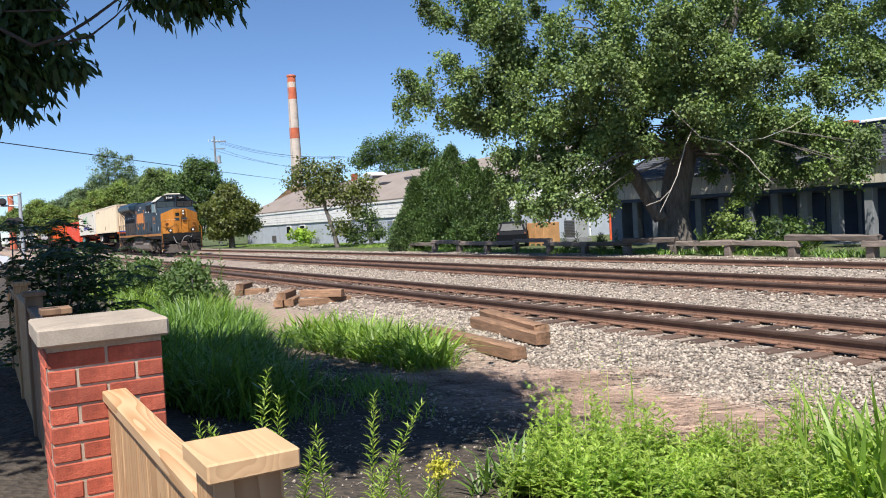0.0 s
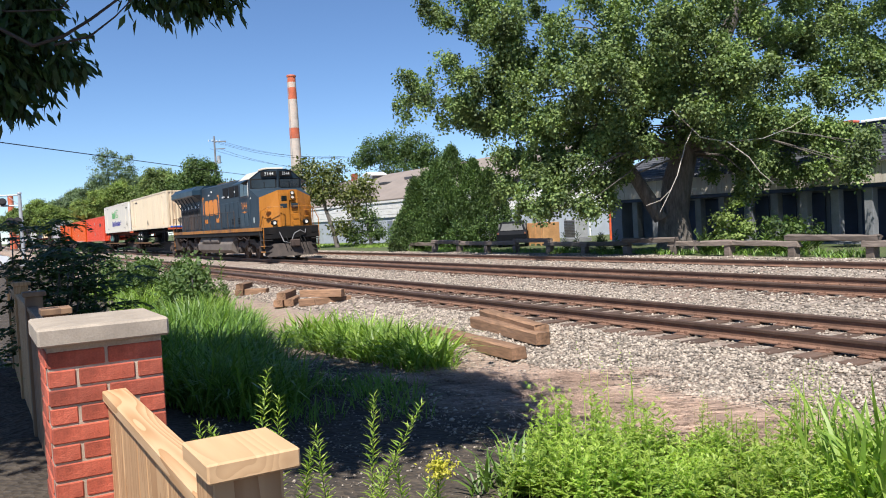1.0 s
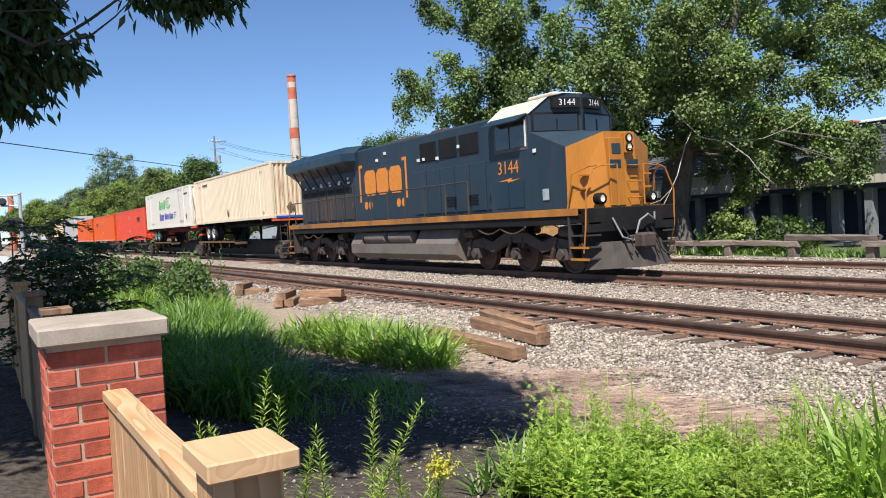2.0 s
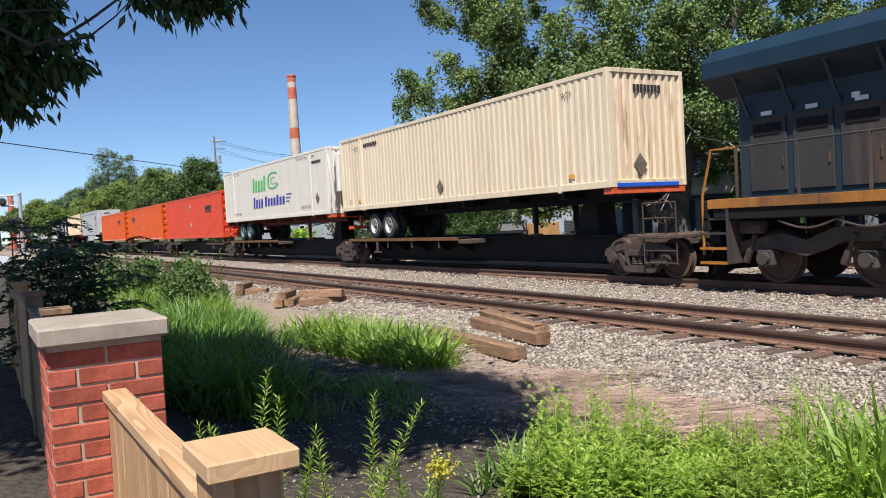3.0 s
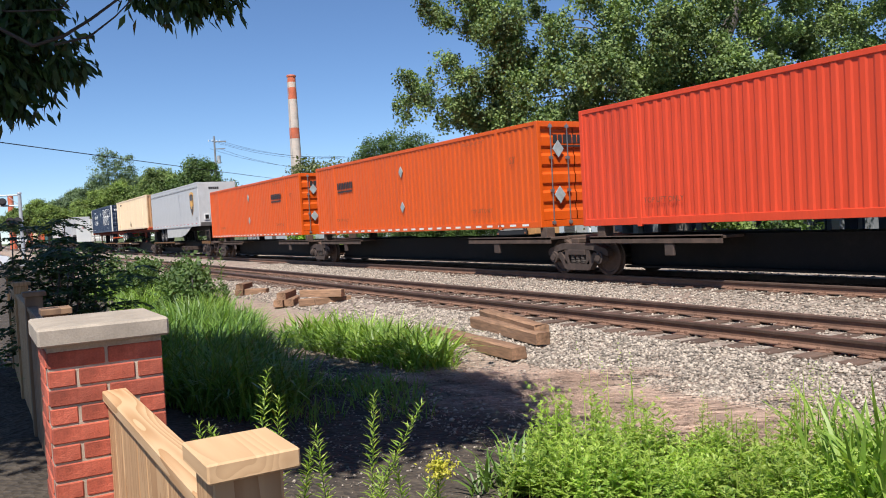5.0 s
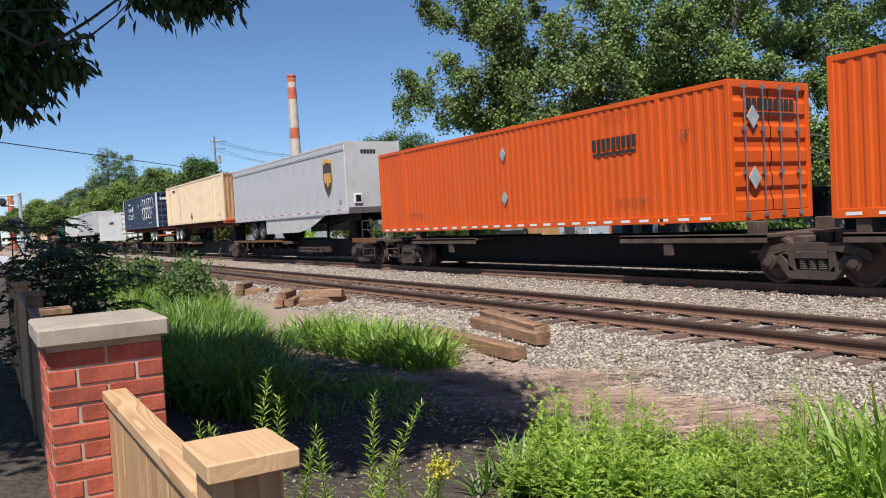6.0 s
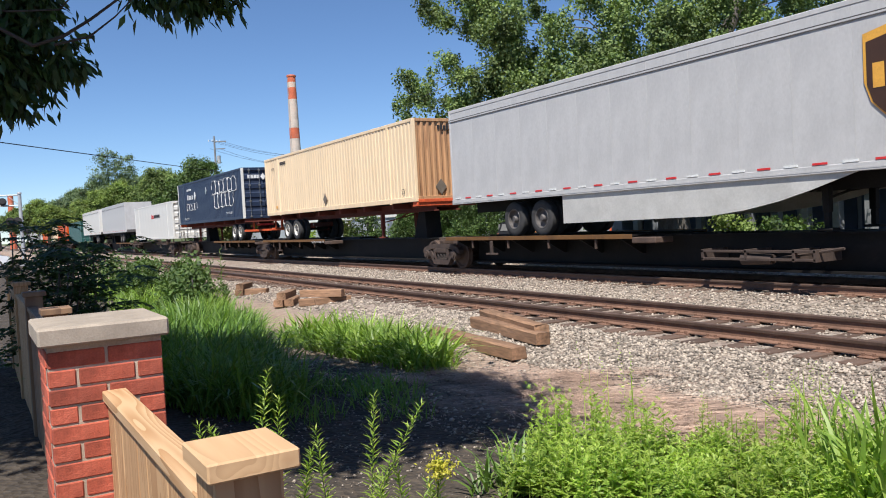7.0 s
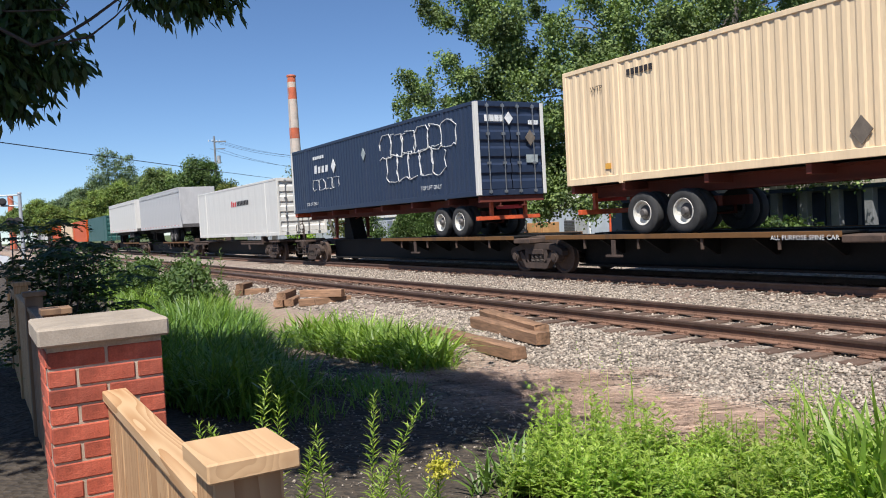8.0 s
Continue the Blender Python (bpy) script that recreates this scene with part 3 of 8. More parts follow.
fence_post(-1.607)
fence_panel(-3.148, -1.68)
for i, x in enumerate((-5.75, -7.85, -9.95, -12.1)):
    aged, word = ("grey_wood_z", "weathered grey-brown") if i < 2 else ("pine_z", "pale yellow pine")
    fence_post(x, mat=aged, cap=aged, lab=word + " fence post with a flat cap")
    fence_panel(x + 0.073, (-3.563, -5.82, -7.92, -10.02)[i], mat=aged, railmat=aged, lab=word + " board fence panel beside the path")


# ---------------------------------------------------------------- loose sleepers and timber barrier
def sleeper(x, y, z, rz, length=2.6, rx=0, ry=0, lab="weathered brown wooden railway sleeper lying on gravel"):
    r = random.Random(int(x * 100))
    g = Geo()
    pts = []
    n = 7
    for i in range(n):
        a = -length / 2 + length * i / (n - 1)
        for q in ((-0.115, -0.085), (0.115, -0.085), (0.115, 0.07), (0.09, 0.088), (-0.09, 0.088), (-0.115, 0.07)):
            pts.append((a + (r.uniform(-0.02, 0.02) if i in (0, n - 1) else 0), q[0] + r.uniform(-0.008, 0.008), q[1] + r.uniform(-0.008, 0.008)))
    fs = [(i * 6 + k, i * 6 + (k + 1) % 6, (i + 1) * 6 + (k + 1) % 6, (i + 1) * 6 + k) for i in range(n - 1) for k in range(6)] + [tuple(range(6)), tuple(range(n * 6 - 6, n * 6))]
    g.add(pts, fs)
    return solo("railway_sleeper", g, M["old_timber"], lab, "railway sleeper", "loose railway sleepers", m=pose(x, y, z, rx, ry, rz))


sleeper(-10.2, 6.45, -0.24, -6, 2.75)
sleeper(-10.5, 7.28, -0.18, -10, 2.5)
sleeper(-10.75, 7.55, -0.10, -14, 2.5, lab="cracked brown wooden railway sleeper leaning on another")
for (x, y, z, rz, ln) in ((-19.44, 6.66, -0.21, -30, 1.15), (-19.34, 6.88, -0.21, -28, 1.10), (-19.44, 6.78, -0.04, -33, 1.15), (-18.51, 7.24, -0.21, 70, 0.90), (-18.41, 7.59, -0.21, 80, 0.90), (-18.56, 7.39, -0.02, 38, 1.15), (-24.13, 6.96, -0.22, -20, 1.20), (-23.63, 7.16, -0.22, 50, 1.00), (-24.03, 7.06, -0.05, -35, 0.90)):
    sleeper(x, y, z, rz, ln, lab="weathered sleeper in a rough pile beside the track")


def beam(half, r):
    """A worn squared beam with split, uneven edges and broken ends."""
    g, pts, n = Geo(), [], 9
    for i in range(n):
        a = -half + 2 * half * i / (n - 1)
        for q in ((-0.12, -0.08), (-0.09, -0.095), (0.10, -0.095), (0.125, -0.07), (0.12, 0.06), (0.085, 0.09), (-0.08, 0.095), (-0.12, 0.065)):
            e = 0.05 if i in (0, n - 1) else 0.0
            pts.append((a + r.uniform(-e, e), q[0] + r.uniform(-0.016, 0.016), q[1] + r.uniform(-0.016, 0.016)))
    fs = [(i * 8 + k, i * 8 + (k + 1) % 8, (i + 1) * 8 + (k + 1) % 8, (i + 1) * 8 + k) for i in range(n - 1) for k in range(8)] + [tuple(range(7, -1, -1)), tuple(range(n * 8 - 8, n * 8))]
    return g.add(pts, fs)


r_ = random.Random(4)
gp = [-11.4, -14.0, -16.6, -19.2, -21.75, -24.3, -26.85, -29.4, -32.0, -34.6, -37.3, -40.0, -42.8]
for i, x in enumerate(gp):
    solo("barrier_post", Geo().box(-0.14, 0.14, -0.14, 0.14, -0.2, 0.20 + r_.uniform(-0.03, 0.04), 0.02), M["barrier_timber"], "short weathered timber barrier post", "barrier post", "barrier posts", m=pose(x, 23.0 + r_.uniform(-0.05, 0.05), -0.02, r_.uniform(-3, 3), r_.uniform(-3, 3), r_.uniform(-10, 10)))
for i in range(len(gp) - 1):
    a, b = gp[i + 1] - 0.16, gp[i] + 0.16
    up = 0.12 if i % 3 == 1 else 0.0
    m = pose((a + b) / 2, 22.98 + 0.03 * (i % 2), 0.27 + up + r_.uniform(-0.03, 0.04), r_.uniform(-7, 7), r_.uniform(-1.2, 1.2), r_.uniform(-2, 2))
    solo("barrier_rail", beam((b - a) / 2 + r_.uniform(-0.06, 0.08), r_), M["barrier_timber"], "weathered timber beam lying across barrier posts", "barrier rail", "barrier rails", m=m)


# ---------------------------------------------------------------- buildings
def storage_building():
    """Low block with dark blue doors under a deep shingle roof; its long side faces the tracks."""
    t = thing("storage_building", pose(-33.0, 30.0, -0.2), "low storage building with dark blue doors and grey pillars", "building")
    L = 34.0
    part("wall", Geo().box(0.5, L, 1.9, 9.5, 0, 2.6).box(0.0, 0.7, 0.3, 9.5, 0, 2.55), M["wall_blue_grey"], t)
    part("end_wall", Geo().box(-0.15, 0.0, 0.3, 9.5, 0, 2.55, 0.01), M["wall_blue_grey"], t)
    part("porch_slab", Geo().box(-0.2, L, -0.2, 1.9, 0.0, 0.06), M["pillar_grey"], t)
    for i in range(22):
        x = 1.9 + i * 1.42
        d = part("door", Geo().box(x, x + 1.2, 1.82, 1.896, 0.06, 2.12, 0.01), M["door_blue"], t, "dark blue door leaf")
        part("handle", Geo().box(x + 0.2, x + 0.24, 1.77, 1.82, 1.0, 1.12), M["metal_grey"], d)
    for i in range(22):
        x = 1.7 + i * 1.42 - 0.14
        part("pillar", Geo().box(x, x + 0.36, 0.25, 0.6, 0.06, 2.2, 0.015), M["pillar_grey"], t, "grey masonry porch pillar")
    part("beam", Geo().box(-0.3, L, 0.1, 0.8, 2.2, 2.38, 0.01), M["door_blue"], t)
    n = 120
    for i in range(n):
        part("fascia_board", Geo().box(i * 0.29 - 0.4, i * 0.29 - 0.13, -0.03 - 0.008 * (i % 2), 0.03, 2.36, 3.25), M["fascia"], t)
    part("gutter", Geo().box(-0.5, L, -0.16, -0.04, 3.2, 3.34, 0.02), M["siding"], t)
    roof = [(-0.25, 3.3), (5.0, 5.2), (10.2, 3.3), (10.2, 3.2), (5.0, 5.08), (-0.25, 3.2)]
    part("roof", Geo().prism(roof, "x", -0.6, L), M["asphalt_shingle"], t, "dark shingle roof")
    g = Geo()
    for k in range(14):
        y = -0.25 + k * 0.38
        z = 3.3 + k * 0.38 * 1.9 / 5.25
        g.box(-0.62, L, y, y + 0.36, z + 0.005, z + 0.03)
    part("shingle_course", g, M["asphalt_shingle"], t)
    part("gable", Geo().prism([(-0.1, 2.55), (10.0, 2.55), (10.0, 3.2), (5.0, 5.0), (-0.1, 3.2)], "x", -0.16, -0.02), M["wall_grey"], t)
    return t


storage_building()


def works_building():
    """Long low works with a felt roof: its eaves face the tracks, its sided gable faces down the line."""
    x0, x1, y0, y1 = -106.0, -47.0, 32.0, 48.0
    t = thing("works_building", pose(x0, y0, -0.2), "long low works building with a brown-grey felt roof", "building")
    L, D = x1 - x0, y1 - y0
    part("wall", Geo().box(0, L, 0, D, 0, 2.3), M["wall_grey"], t, "pale blue-grey rendered wall")
    for k in range(5):
        part("band_board", Geo().box(-0.1, L + 0.08, -0.10 - 0.012 * (k % 2), D, 2.3 + k * 0.26, 2.55 + k * 0.26), M["siding"], t, "white band board under the eaves")
    part("eave", Geo().box(-0.3, L + 0.3, -0.17, -0.125, 3.6, 3.8), M["siding"], t)
    rise = 3.4
    roof = [(-0.18, 3.9), (D / 2, 3.78 + rise), (D + 0.18, 3.9), (D + 0.18, 3.8), (D / 2, 3.66 + rise), (-0.18, 3.8)]
    part("roof", Geo().prism(roof, "x", -0.5, L + 0.5), M["roof_felt"], t, "brown-grey felt roof")
    for k in range(27):
        z = 2.3 + k * 0.18
        half = D / 2 if z < 3.6 else max(0.0, (D / 2) * (1 - (z - 3.6) / rise))
        if half > 0.2:
            part("gable_board", Geo().box(L + 0.05, L + 0.1 + 0.012 * (k % 2), D / 2 - half, D / 2 + half, z, z + 0.172), M["siding"], t, "white gable clapboard")
    part("rake_trim", Geo().prism([(-0.3, 3.64), (D / 2, 3.6 + rise), (D / 2, 3.4 + rise), (-0.3, 3.44)], "x", L + 0.38, L + 0.52), M["ink"], t, "dark rake trim")
    for x in (16.5, 21.0, 33.0, 38.5, 44.0):
        w = part("window", Geo().box(x - 0.75, x + 0.75, -0.06, 0.02, 0.75, 2.1, 0.01), M["siding"], t, "white framed window")
        part("pane", Geo().box(x - 0.65, x + 0.65, -0.075, -0.062, 0.85, 2.0), M["window"], w)
    part("door", Geo().box(42.2, 43.3, -0.05, 0.02, 0.0, 2.0, 0.01), M["wall_blue_grey"], t)
    for x, y in ((33.0, 4.6), (37.5, 5.2), (42.0, 4.8)):
        z = 3.78 + rise * (y + 0.6) / (D / 2 + 0.6)
        part("skylight", Geo().box(x - 0.9, x + 0.9, y - 0.35, y + 0.35, z - 0.1, z + 0.12, 0.02), M["asphalt_shingle"], t, "dark raised roof light")
    part("dormer", Geo().prism([(0, 0), (1.7, 0), (1.7, 0.95), (0.85, 1.2), (0, 0.95)], "y", 0, 1.8), M["siding"], t, "low white roof dormer", at=pose(24.6, 6.2, 6.2))
    part("dormer_roof", Geo().prism([(-0.2, 0.92), (0.85, 1.24), (1.9, 0.92), (1.9, 1.02), (0.85, 1.34), (-0.2, 1.02)], "y", -0.2, 1.9), M["siding"], t, at=pose(24.6, 6.2, 6.2))
    part("louvre", Geo().box(1.7, 1.74, 0.2, 1.6, 0.3, 0.85, 0.01), M["hub_dark"], t, at=pose(24.6, 6.2, 6.2))
    part("flue", Geo().box(17.7, 18.4, 7.7, 8.3, 6.8, 7.9, 0.03), M["brick"], t, "small red brick flue")
    part("vent_grille", Geo().box(10.4, 11.8, -0.08, 0.0, 0.3, 1.0, 0.01), M["hub_dark"], t)
    part("drainpipe", Geo().tube((L + 0.22, 8.6, 0), (L + 0.22, 8.6, 3.2), 0.06, n=8), M["siding"], t)
    return t


works_building()


def chimney():
    t = thing("factory_chimney", pose(-171.9, 64.1, -0.2), "tall factory chimney with peeling red and white bands", "chimney")
    H, r0, r1 = 36.0, 1.45, 0.93
    cuts = [0, 16.0, 18.6, 21.8, 24.2, 26.8, 30.6, 33.2, 34.4, 36.0]
    cols = ["chim_white", "chim_white", "chim_white", "chim_red", "chim_white", "chim_white", "chim_red", "chim_white", "chim_red"]
    for i, c_ in enumerate(cols):
        a, b = cuts[i], cuts[i + 1]
        part("band", Geo().tube((0, 0, a), (0, 0, b), r0 + (r1 - r0) * a / H, r0 + (r1 - r0) * b / H, 28, caps=i == len(cols) - 1), M[c_], t, "peeling painted band", smooth=True)
    part("rim", Geo().lathe([(0.92, 35.5), (1.05, 35.6), (1.05, 35.95), (0.8, 36.05)], (0, 0, 0), "z", 28), M["chim_red"], t)
    g = Geo()
    for s in (-0.2, 0.2):
        g.tube((1.02, s - 1.0, 3), (0.45, s - 0.85, 35.5), 0.03, n=5)
    part("ladder", g, M["metal_grey"], t)
    return t


chimney()
solo("far_roof", Geo().prism([(0, 0), (24, 0), (12, 2.6)], "y", 0, 40).box(1, 23, 0.5, 39, -8, 0), M["old_timber"], "distant brown gabled roof beyond the works", "building", m=pose(-150, 50, 6.4))
solo("far_building", Geo().box(0, 30, 0, 12, 0, 8.2, 0.05).box(-0.3, 30.3, -0.3, 12.3, 8.2, 8.6, 0.05), M["siding"], "pale block seen over the storage roof", "building", m=pose(-36.9, 60.5, -1.0))
solo("far_building", Geo().box(0, 0.9, 0, 0.9, 0, 9.6, 0.05).box(-0.1, 1.0, -0.1, 1.0, 9.6, 9.8, 0.05), M["brick"], "red brick stack behind the storage roof", "building", m=pose(-36.8, 56.9, -2.4))


# ---------------------------------------------------------------- vehicles and clutter behind the barrier
def parked_car(x, y, rz, paint_, label, h=1.0):
    t = thing("parked_car", pose(x, y, -0.2, rz=rz), label, "car")
    body = [(-2.2, 0.35), (-2.25, 0.75), (-2.1, 0.95), (-1.2, 1.02 * h), (1.0, 1.02 * h), (2.0, 0.9), (2.25, 0.7), (2.22, 0.35)]
    part("body", Geo().prism(body, "y", -0.88, 0.88), M[paint_], t)
    cabin = [(-2.0, 1.0 * h), (-1.75, 1.62 * h), (0.35, 1.66 * h), (1.15, 1.0 * h)]
    k = len(cabin)
    wid = [0.84, 0.62, 0.62, 0.84]
    part("cabin", Geo().add([(q[0], -w, q[1]) for q, w in zip(cabin, wid)] + [(q[0], w, q[1]) for q, w in zip(cabin, wid)], [(i, (i + 1) % k, k + (i + 1) % k, k + i) for i in range(k)] + [(3, 2, 1, 0), (4, 5, 6, 7)]), M[paint_], t)
    part("rear_glass", Geo().add([(-1.99, -0.68, 1.1 * h), (-1.99, 0.68, 1.1 * h), (-1.81, 0.55, 1.54 * h), (-1.81, -0.55, 1.54 * h)], [(0, 1, 2, 3)]), M["car_glass"], t)
    for s in (-1, 1):
        part("tail_lamp", Geo().box(-2.27, -2.2, *sorted((s * 0.74, s * 0.84)), 0.76, 0.87, 0.01), M["ink_brown"], t)
    for s in (-1, 1):
        part("side_glass", Geo().prism([(-1.8, 1.08 * h), (-1.62, 1.54 * h), (-0.75, 1.56 * h), (-0.75, 1.08 * h)], "y", *sorted((s * 0.70, s * 0.80))), M["car_glass"], t)
        part("side_glass", Geo().prism([(-0.65, 1.08 * h), (-0.65, 1.56 * h), (0.25, 1.57 * h), (0.9, 1.08 * h)], "y", *sorted((s * 0.70, s * 0.80))), M["car_glass"], t)
    part("windshield", Geo().add([(0.42, -0.68, 1.6 * h), (0.42, 0.68, 1.6 * h), (1.14, 0.68, 1.06 * h), (1.14, -0.68, 1.06 * h)], [(0, 1, 2, 3)]), M["car_glass"], t)
    for a in (-1.4, 1.4):
        for s in (-1, 1):
            w = part("wheel", Geo().lathe([(0.2, -0.1), (0.31, -0.1), (0.33, -0.06), (0.33, 0.06), (0.31, 0.1), (0.2, 0.1)], (a, s * 0.8, 0.33)), M["rubber"], t, smooth=True)
            part("hubcap", Geo().lathe([(0.2, -0.09), (0.0001, -0.11)] if s < 0 else [(0.2, 0.09), (0.0001, 0.11)], (a, s * 0.8, 0.33)), M["metal_grey"], w)
    return t


parked_car(-39.9, 28.6, 140, "car_black", "black hatchback parked behind the timber barrier", 0.9)
parked_car(-35.9, 36.5, 80, "car_white", "white van parked beside the works gable", 1.25)
parked_car(-66.5, 0.2, 85, "car_white", "white car standing at the level crossing")
parked_car(-58.0, -0.8, 88, "car_white", "white van standing at the level crossing", 1.3)
t = thing("wooden_crate", pose(-38.2, 29.5, -0.2), "orange-brown plywood crate on the ground", "crate")
part("crate_box", Geo().box(-0.8, 0.8, -0.6, 0.6, 0.1, 1.35, 0.02), M["crate"], t)
for s in (-0.55, 0.0, 0.55):
    part("batten", Geo().box(s - 0.06, s + 0.06, -0.63, -0.6, 0.0, 1.35), M["crate"], t)
for (x, y, sc) in ((-38.9, 32.6, 1.0),):
    t = thing("air_conditioner", pose(x, y, -0.2), "grey outdoor air conditioner unit on a pad", "air conditioner")
    part("casing", Geo().box(-0.55, 0.55, -0.5, 0.5, 0.25, 1.45, 0.03), M["metal_grey"], t)
    g = Geo()
    for k in range(11):
        g.box(-0.5, 0.5, -0.52, -0.5, 0.35 + k * 0.095, 0.4 + k * 0.095)
    part("grille", g, M["hub_dark"], t)
    part("pad", Geo().box(-0.7, 0.7, -0.65, 0.65, 0, 0.25, 0.02), M["pillar_grey"], t)
solo("bollard", Geo().tube((0, 0, -0.2), (0, 0, 1.9), 0.08, n=10).lathe([(0.08, 1.9), (0.05, 1.97), (0.0001, 1.99)], (0, 0, 0), "z", 10), M["orange_red"], "orange-brown steel pipe post by the wall", "post", m=pose(-37.6, 34.3, 0))


# ---------------------------------------------------------------- crossing signal, pole and wires
def crossing_signal():
    t = thing("crossing_signal", pose(-70.0, 3.45, -0.2), "grey cantilever level crossing signal with round lamps", "signal")
    part("mast", Geo().tube((0, 0, 0), (0, 0, 5.6), 0.13, n=12), M["metal_grey"], t)
    g = Geo()
    for z in (4.7, 5.5):
        g.tube((0, 0, z), (-1.2, -7, z), 0.06, n=8)
    for k in range(8):
        a = k / 8
        g.tube((-1.2 * a, -7 * a, 4.7), (-1.2 * (a + 0.125), -7 * (a + 0.125), 5.5), 0.03, n=6)
    part("cantilever_arm", g, M["metal_grey"], t)
    for (y, z) in ((-0.75, 3.5), (-0.25, 3.5), (0.45, 2.8), (0.95, 2.8), (-1.2, 5.0)):
        part("lamp_hood", Geo().tube((0.05, y, z), (0.2, y, z), 0.3, n=18).tube((0.2, y, z), (0.45, y, z + 0.02), 0.17, 0.19, n=12), M["ink"], t, "black round signal lamp")
    part("lamp_bar", Geo().tube((0, -0.9, 3.5), (0, 0.2, 3.5), 0.04, n=6).tube((0, -0.2, 2.8), (0, 1.1, 2.8), 0.04, n=6), M["metal_grey"], t)
    part("mast_base", Geo().box(-0.3, 0.3, -0.3, 0.3, 0, 0.3, 0.03), M["metal_grey"], t)
    part("bell", Geo().lathe([(0.0001, 5.75), (0.16, 5.7), (0.18, 5.6)], (0, 0, 0), "z", 12), M["metal_grey"], t)
    return t


crossing_signal()
solo("distant_chimney", Geo().tube((0, 0, 0), (0, 0, 20.0), 1.0, 0.75, 14), M["chim_red"], "distant red stack beyond the crossing", "chimney", m=pose(-260.7, 10.5, -4.6))


def utility_pole():
    t = thing("utility_pole", pose(-124.4, 33.3, -0.2), "grey wooden utility pole with crossarms", "utility pole")
    part("pole", Geo().tube((0, 0, 0), (0, 0, 16.6), 0.19, 0.13, 10), M["pillar_grey"], t)
    part("crossarm", Geo().box(-0.9, 0.9, -1.2, -1.04, 15.6, 15.78), M["pillar_grey"], t, at=pose(0, 1.1, 0, rz=65))
    part("crossarm", Geo().box(-0.7, 0.7, -1.2, -1.06, 14.5, 14.64), M["pillar_grey"], t, at=pose(0, 1.1, 0, rz=65))
    part("transformer", Geo().tube((0.1, 0.5, 12.4), (0.1, 0.5, 13.6), 0.3, n=14), M["metal_grey"], t)
    for y in (-0.8, -0.3, 0.3, 0.8):
        part("insulator", Geo().lathe([(0.04, 15.78), (0.08, 15.85), (0.04, 15.95), (0.06, 16.0), (0.0001, 16.06)], (0.3 * y, y, 0), "z", 8), M["siding"], t)
    return t


utility_pole()


def wire(name, a, b, sag, r, label):
    a, b = Vector(a), Vector(b)
    pts = [a.lerp(b, k / 24) - Vector((0, 0, sag * 4 * (k / 24) * (1 - k / 24))) for k in range(25)]
    g = Geo().path(pts, r, 5)
    solo(name, g, M["black_steel"], label, "cable", "overhead cables")


wire("overhead_cable", (-23.75, -7.68, 5.55), (-105.00, 37.59, 8.20), 0.04, 0.024, "black overhead cable slung across the tracks")
for y, z, x2, y2, z2 in ((-0.8, 15.9, -104.0, 45.2, 11.0), (-0.3, 15.9, -104.0, 46.0, 11.3), (0.8, 15.8, -104.0, 47.0, 11.2), (-0.6, 14.6, -104.0, 45.5, 9.6), (0.6, 14.6, -104.0, 46.6, 9.2)):
    wire("overhead_cable", (-124.4 + 0.3 * y, 33.3 + y, z - 0.1), (x2, y2, z2), 0.9, 0.018, "thin dark overhead power line")

# ---------------------------------------------------------------- plants
M["leaf_poplar"] = leaf_material("poplar_leaf", (0.058, 0.105, 0.03), (0.22, 0.285, 0.08), 0.66, 0.22, 0.55)
M["leaf_mid"] = leaf_material("tree_leaf", (0.04, 0.085, 0.018), (0.11, 0.16, 0.035), 0.65, 0.25, 0.45)
M["leaf_yellowish"] = leaf_material("yellowing_leaf", (0.07, 0.10, 0.022), (0.19, 0.20, 0.05), 0.5, 0.3)
# leaf_far and leaf_haze are paled: distance haze put into the leaf colour
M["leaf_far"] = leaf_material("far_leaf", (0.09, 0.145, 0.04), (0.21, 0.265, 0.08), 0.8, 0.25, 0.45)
M["leaf_haze"] = leaf_material("haze_tinted_far_leaf", (0.10, 0.15, 0.075), (0.19, 0.25, 0.125), 0.85, 0.2, 0.35)
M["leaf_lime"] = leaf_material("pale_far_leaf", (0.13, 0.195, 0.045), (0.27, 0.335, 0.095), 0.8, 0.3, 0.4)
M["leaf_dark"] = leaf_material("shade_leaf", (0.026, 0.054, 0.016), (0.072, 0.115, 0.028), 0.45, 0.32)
M["leaf_conifer"] = leaf_material("conifer_spray", (0.03, 0.07, 0.018), (0.125, 0.19, 0.045), 0.6, 0.2)
M["leaf_bright"] = leaf_material("weed_leaf", (0.215, 0.345, 0.045), (0.52, 0.62, 0.145), 0.5, 0.48, 0.45)
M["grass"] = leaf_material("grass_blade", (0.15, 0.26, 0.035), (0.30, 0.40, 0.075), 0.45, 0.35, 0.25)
# darker copy of the grass: the ditch's shade is put into its colour
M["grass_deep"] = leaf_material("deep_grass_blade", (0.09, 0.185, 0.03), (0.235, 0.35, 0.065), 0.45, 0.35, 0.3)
M["flower"] = leaf_material("goldenrod_tip", (0.45, 0.42, 0.03), (0.60, 0.55, 0.08), 0.6, 0.3, 0.1)
M["bark"] = material("rough_bark", (0.135, 0.118, 0.10), 0.95, var=0.45, scale=5, fine=16, bump=1.0, bump_dist=0.05, stretch=(1, 1, 0.25))
M["dark_bark"] = material("dark_bark", (0.06, 0.045, 0.035), 0.95, var=0.4, scale=5, fine=26, bump=0.6)
M["dead_wood"] = material("dead_wood", (0.42, 0.38, 0.32), 0.9, var=0.25, scale=4, fine=24, bump=0.4, stretch=(1, 1, 0.4))


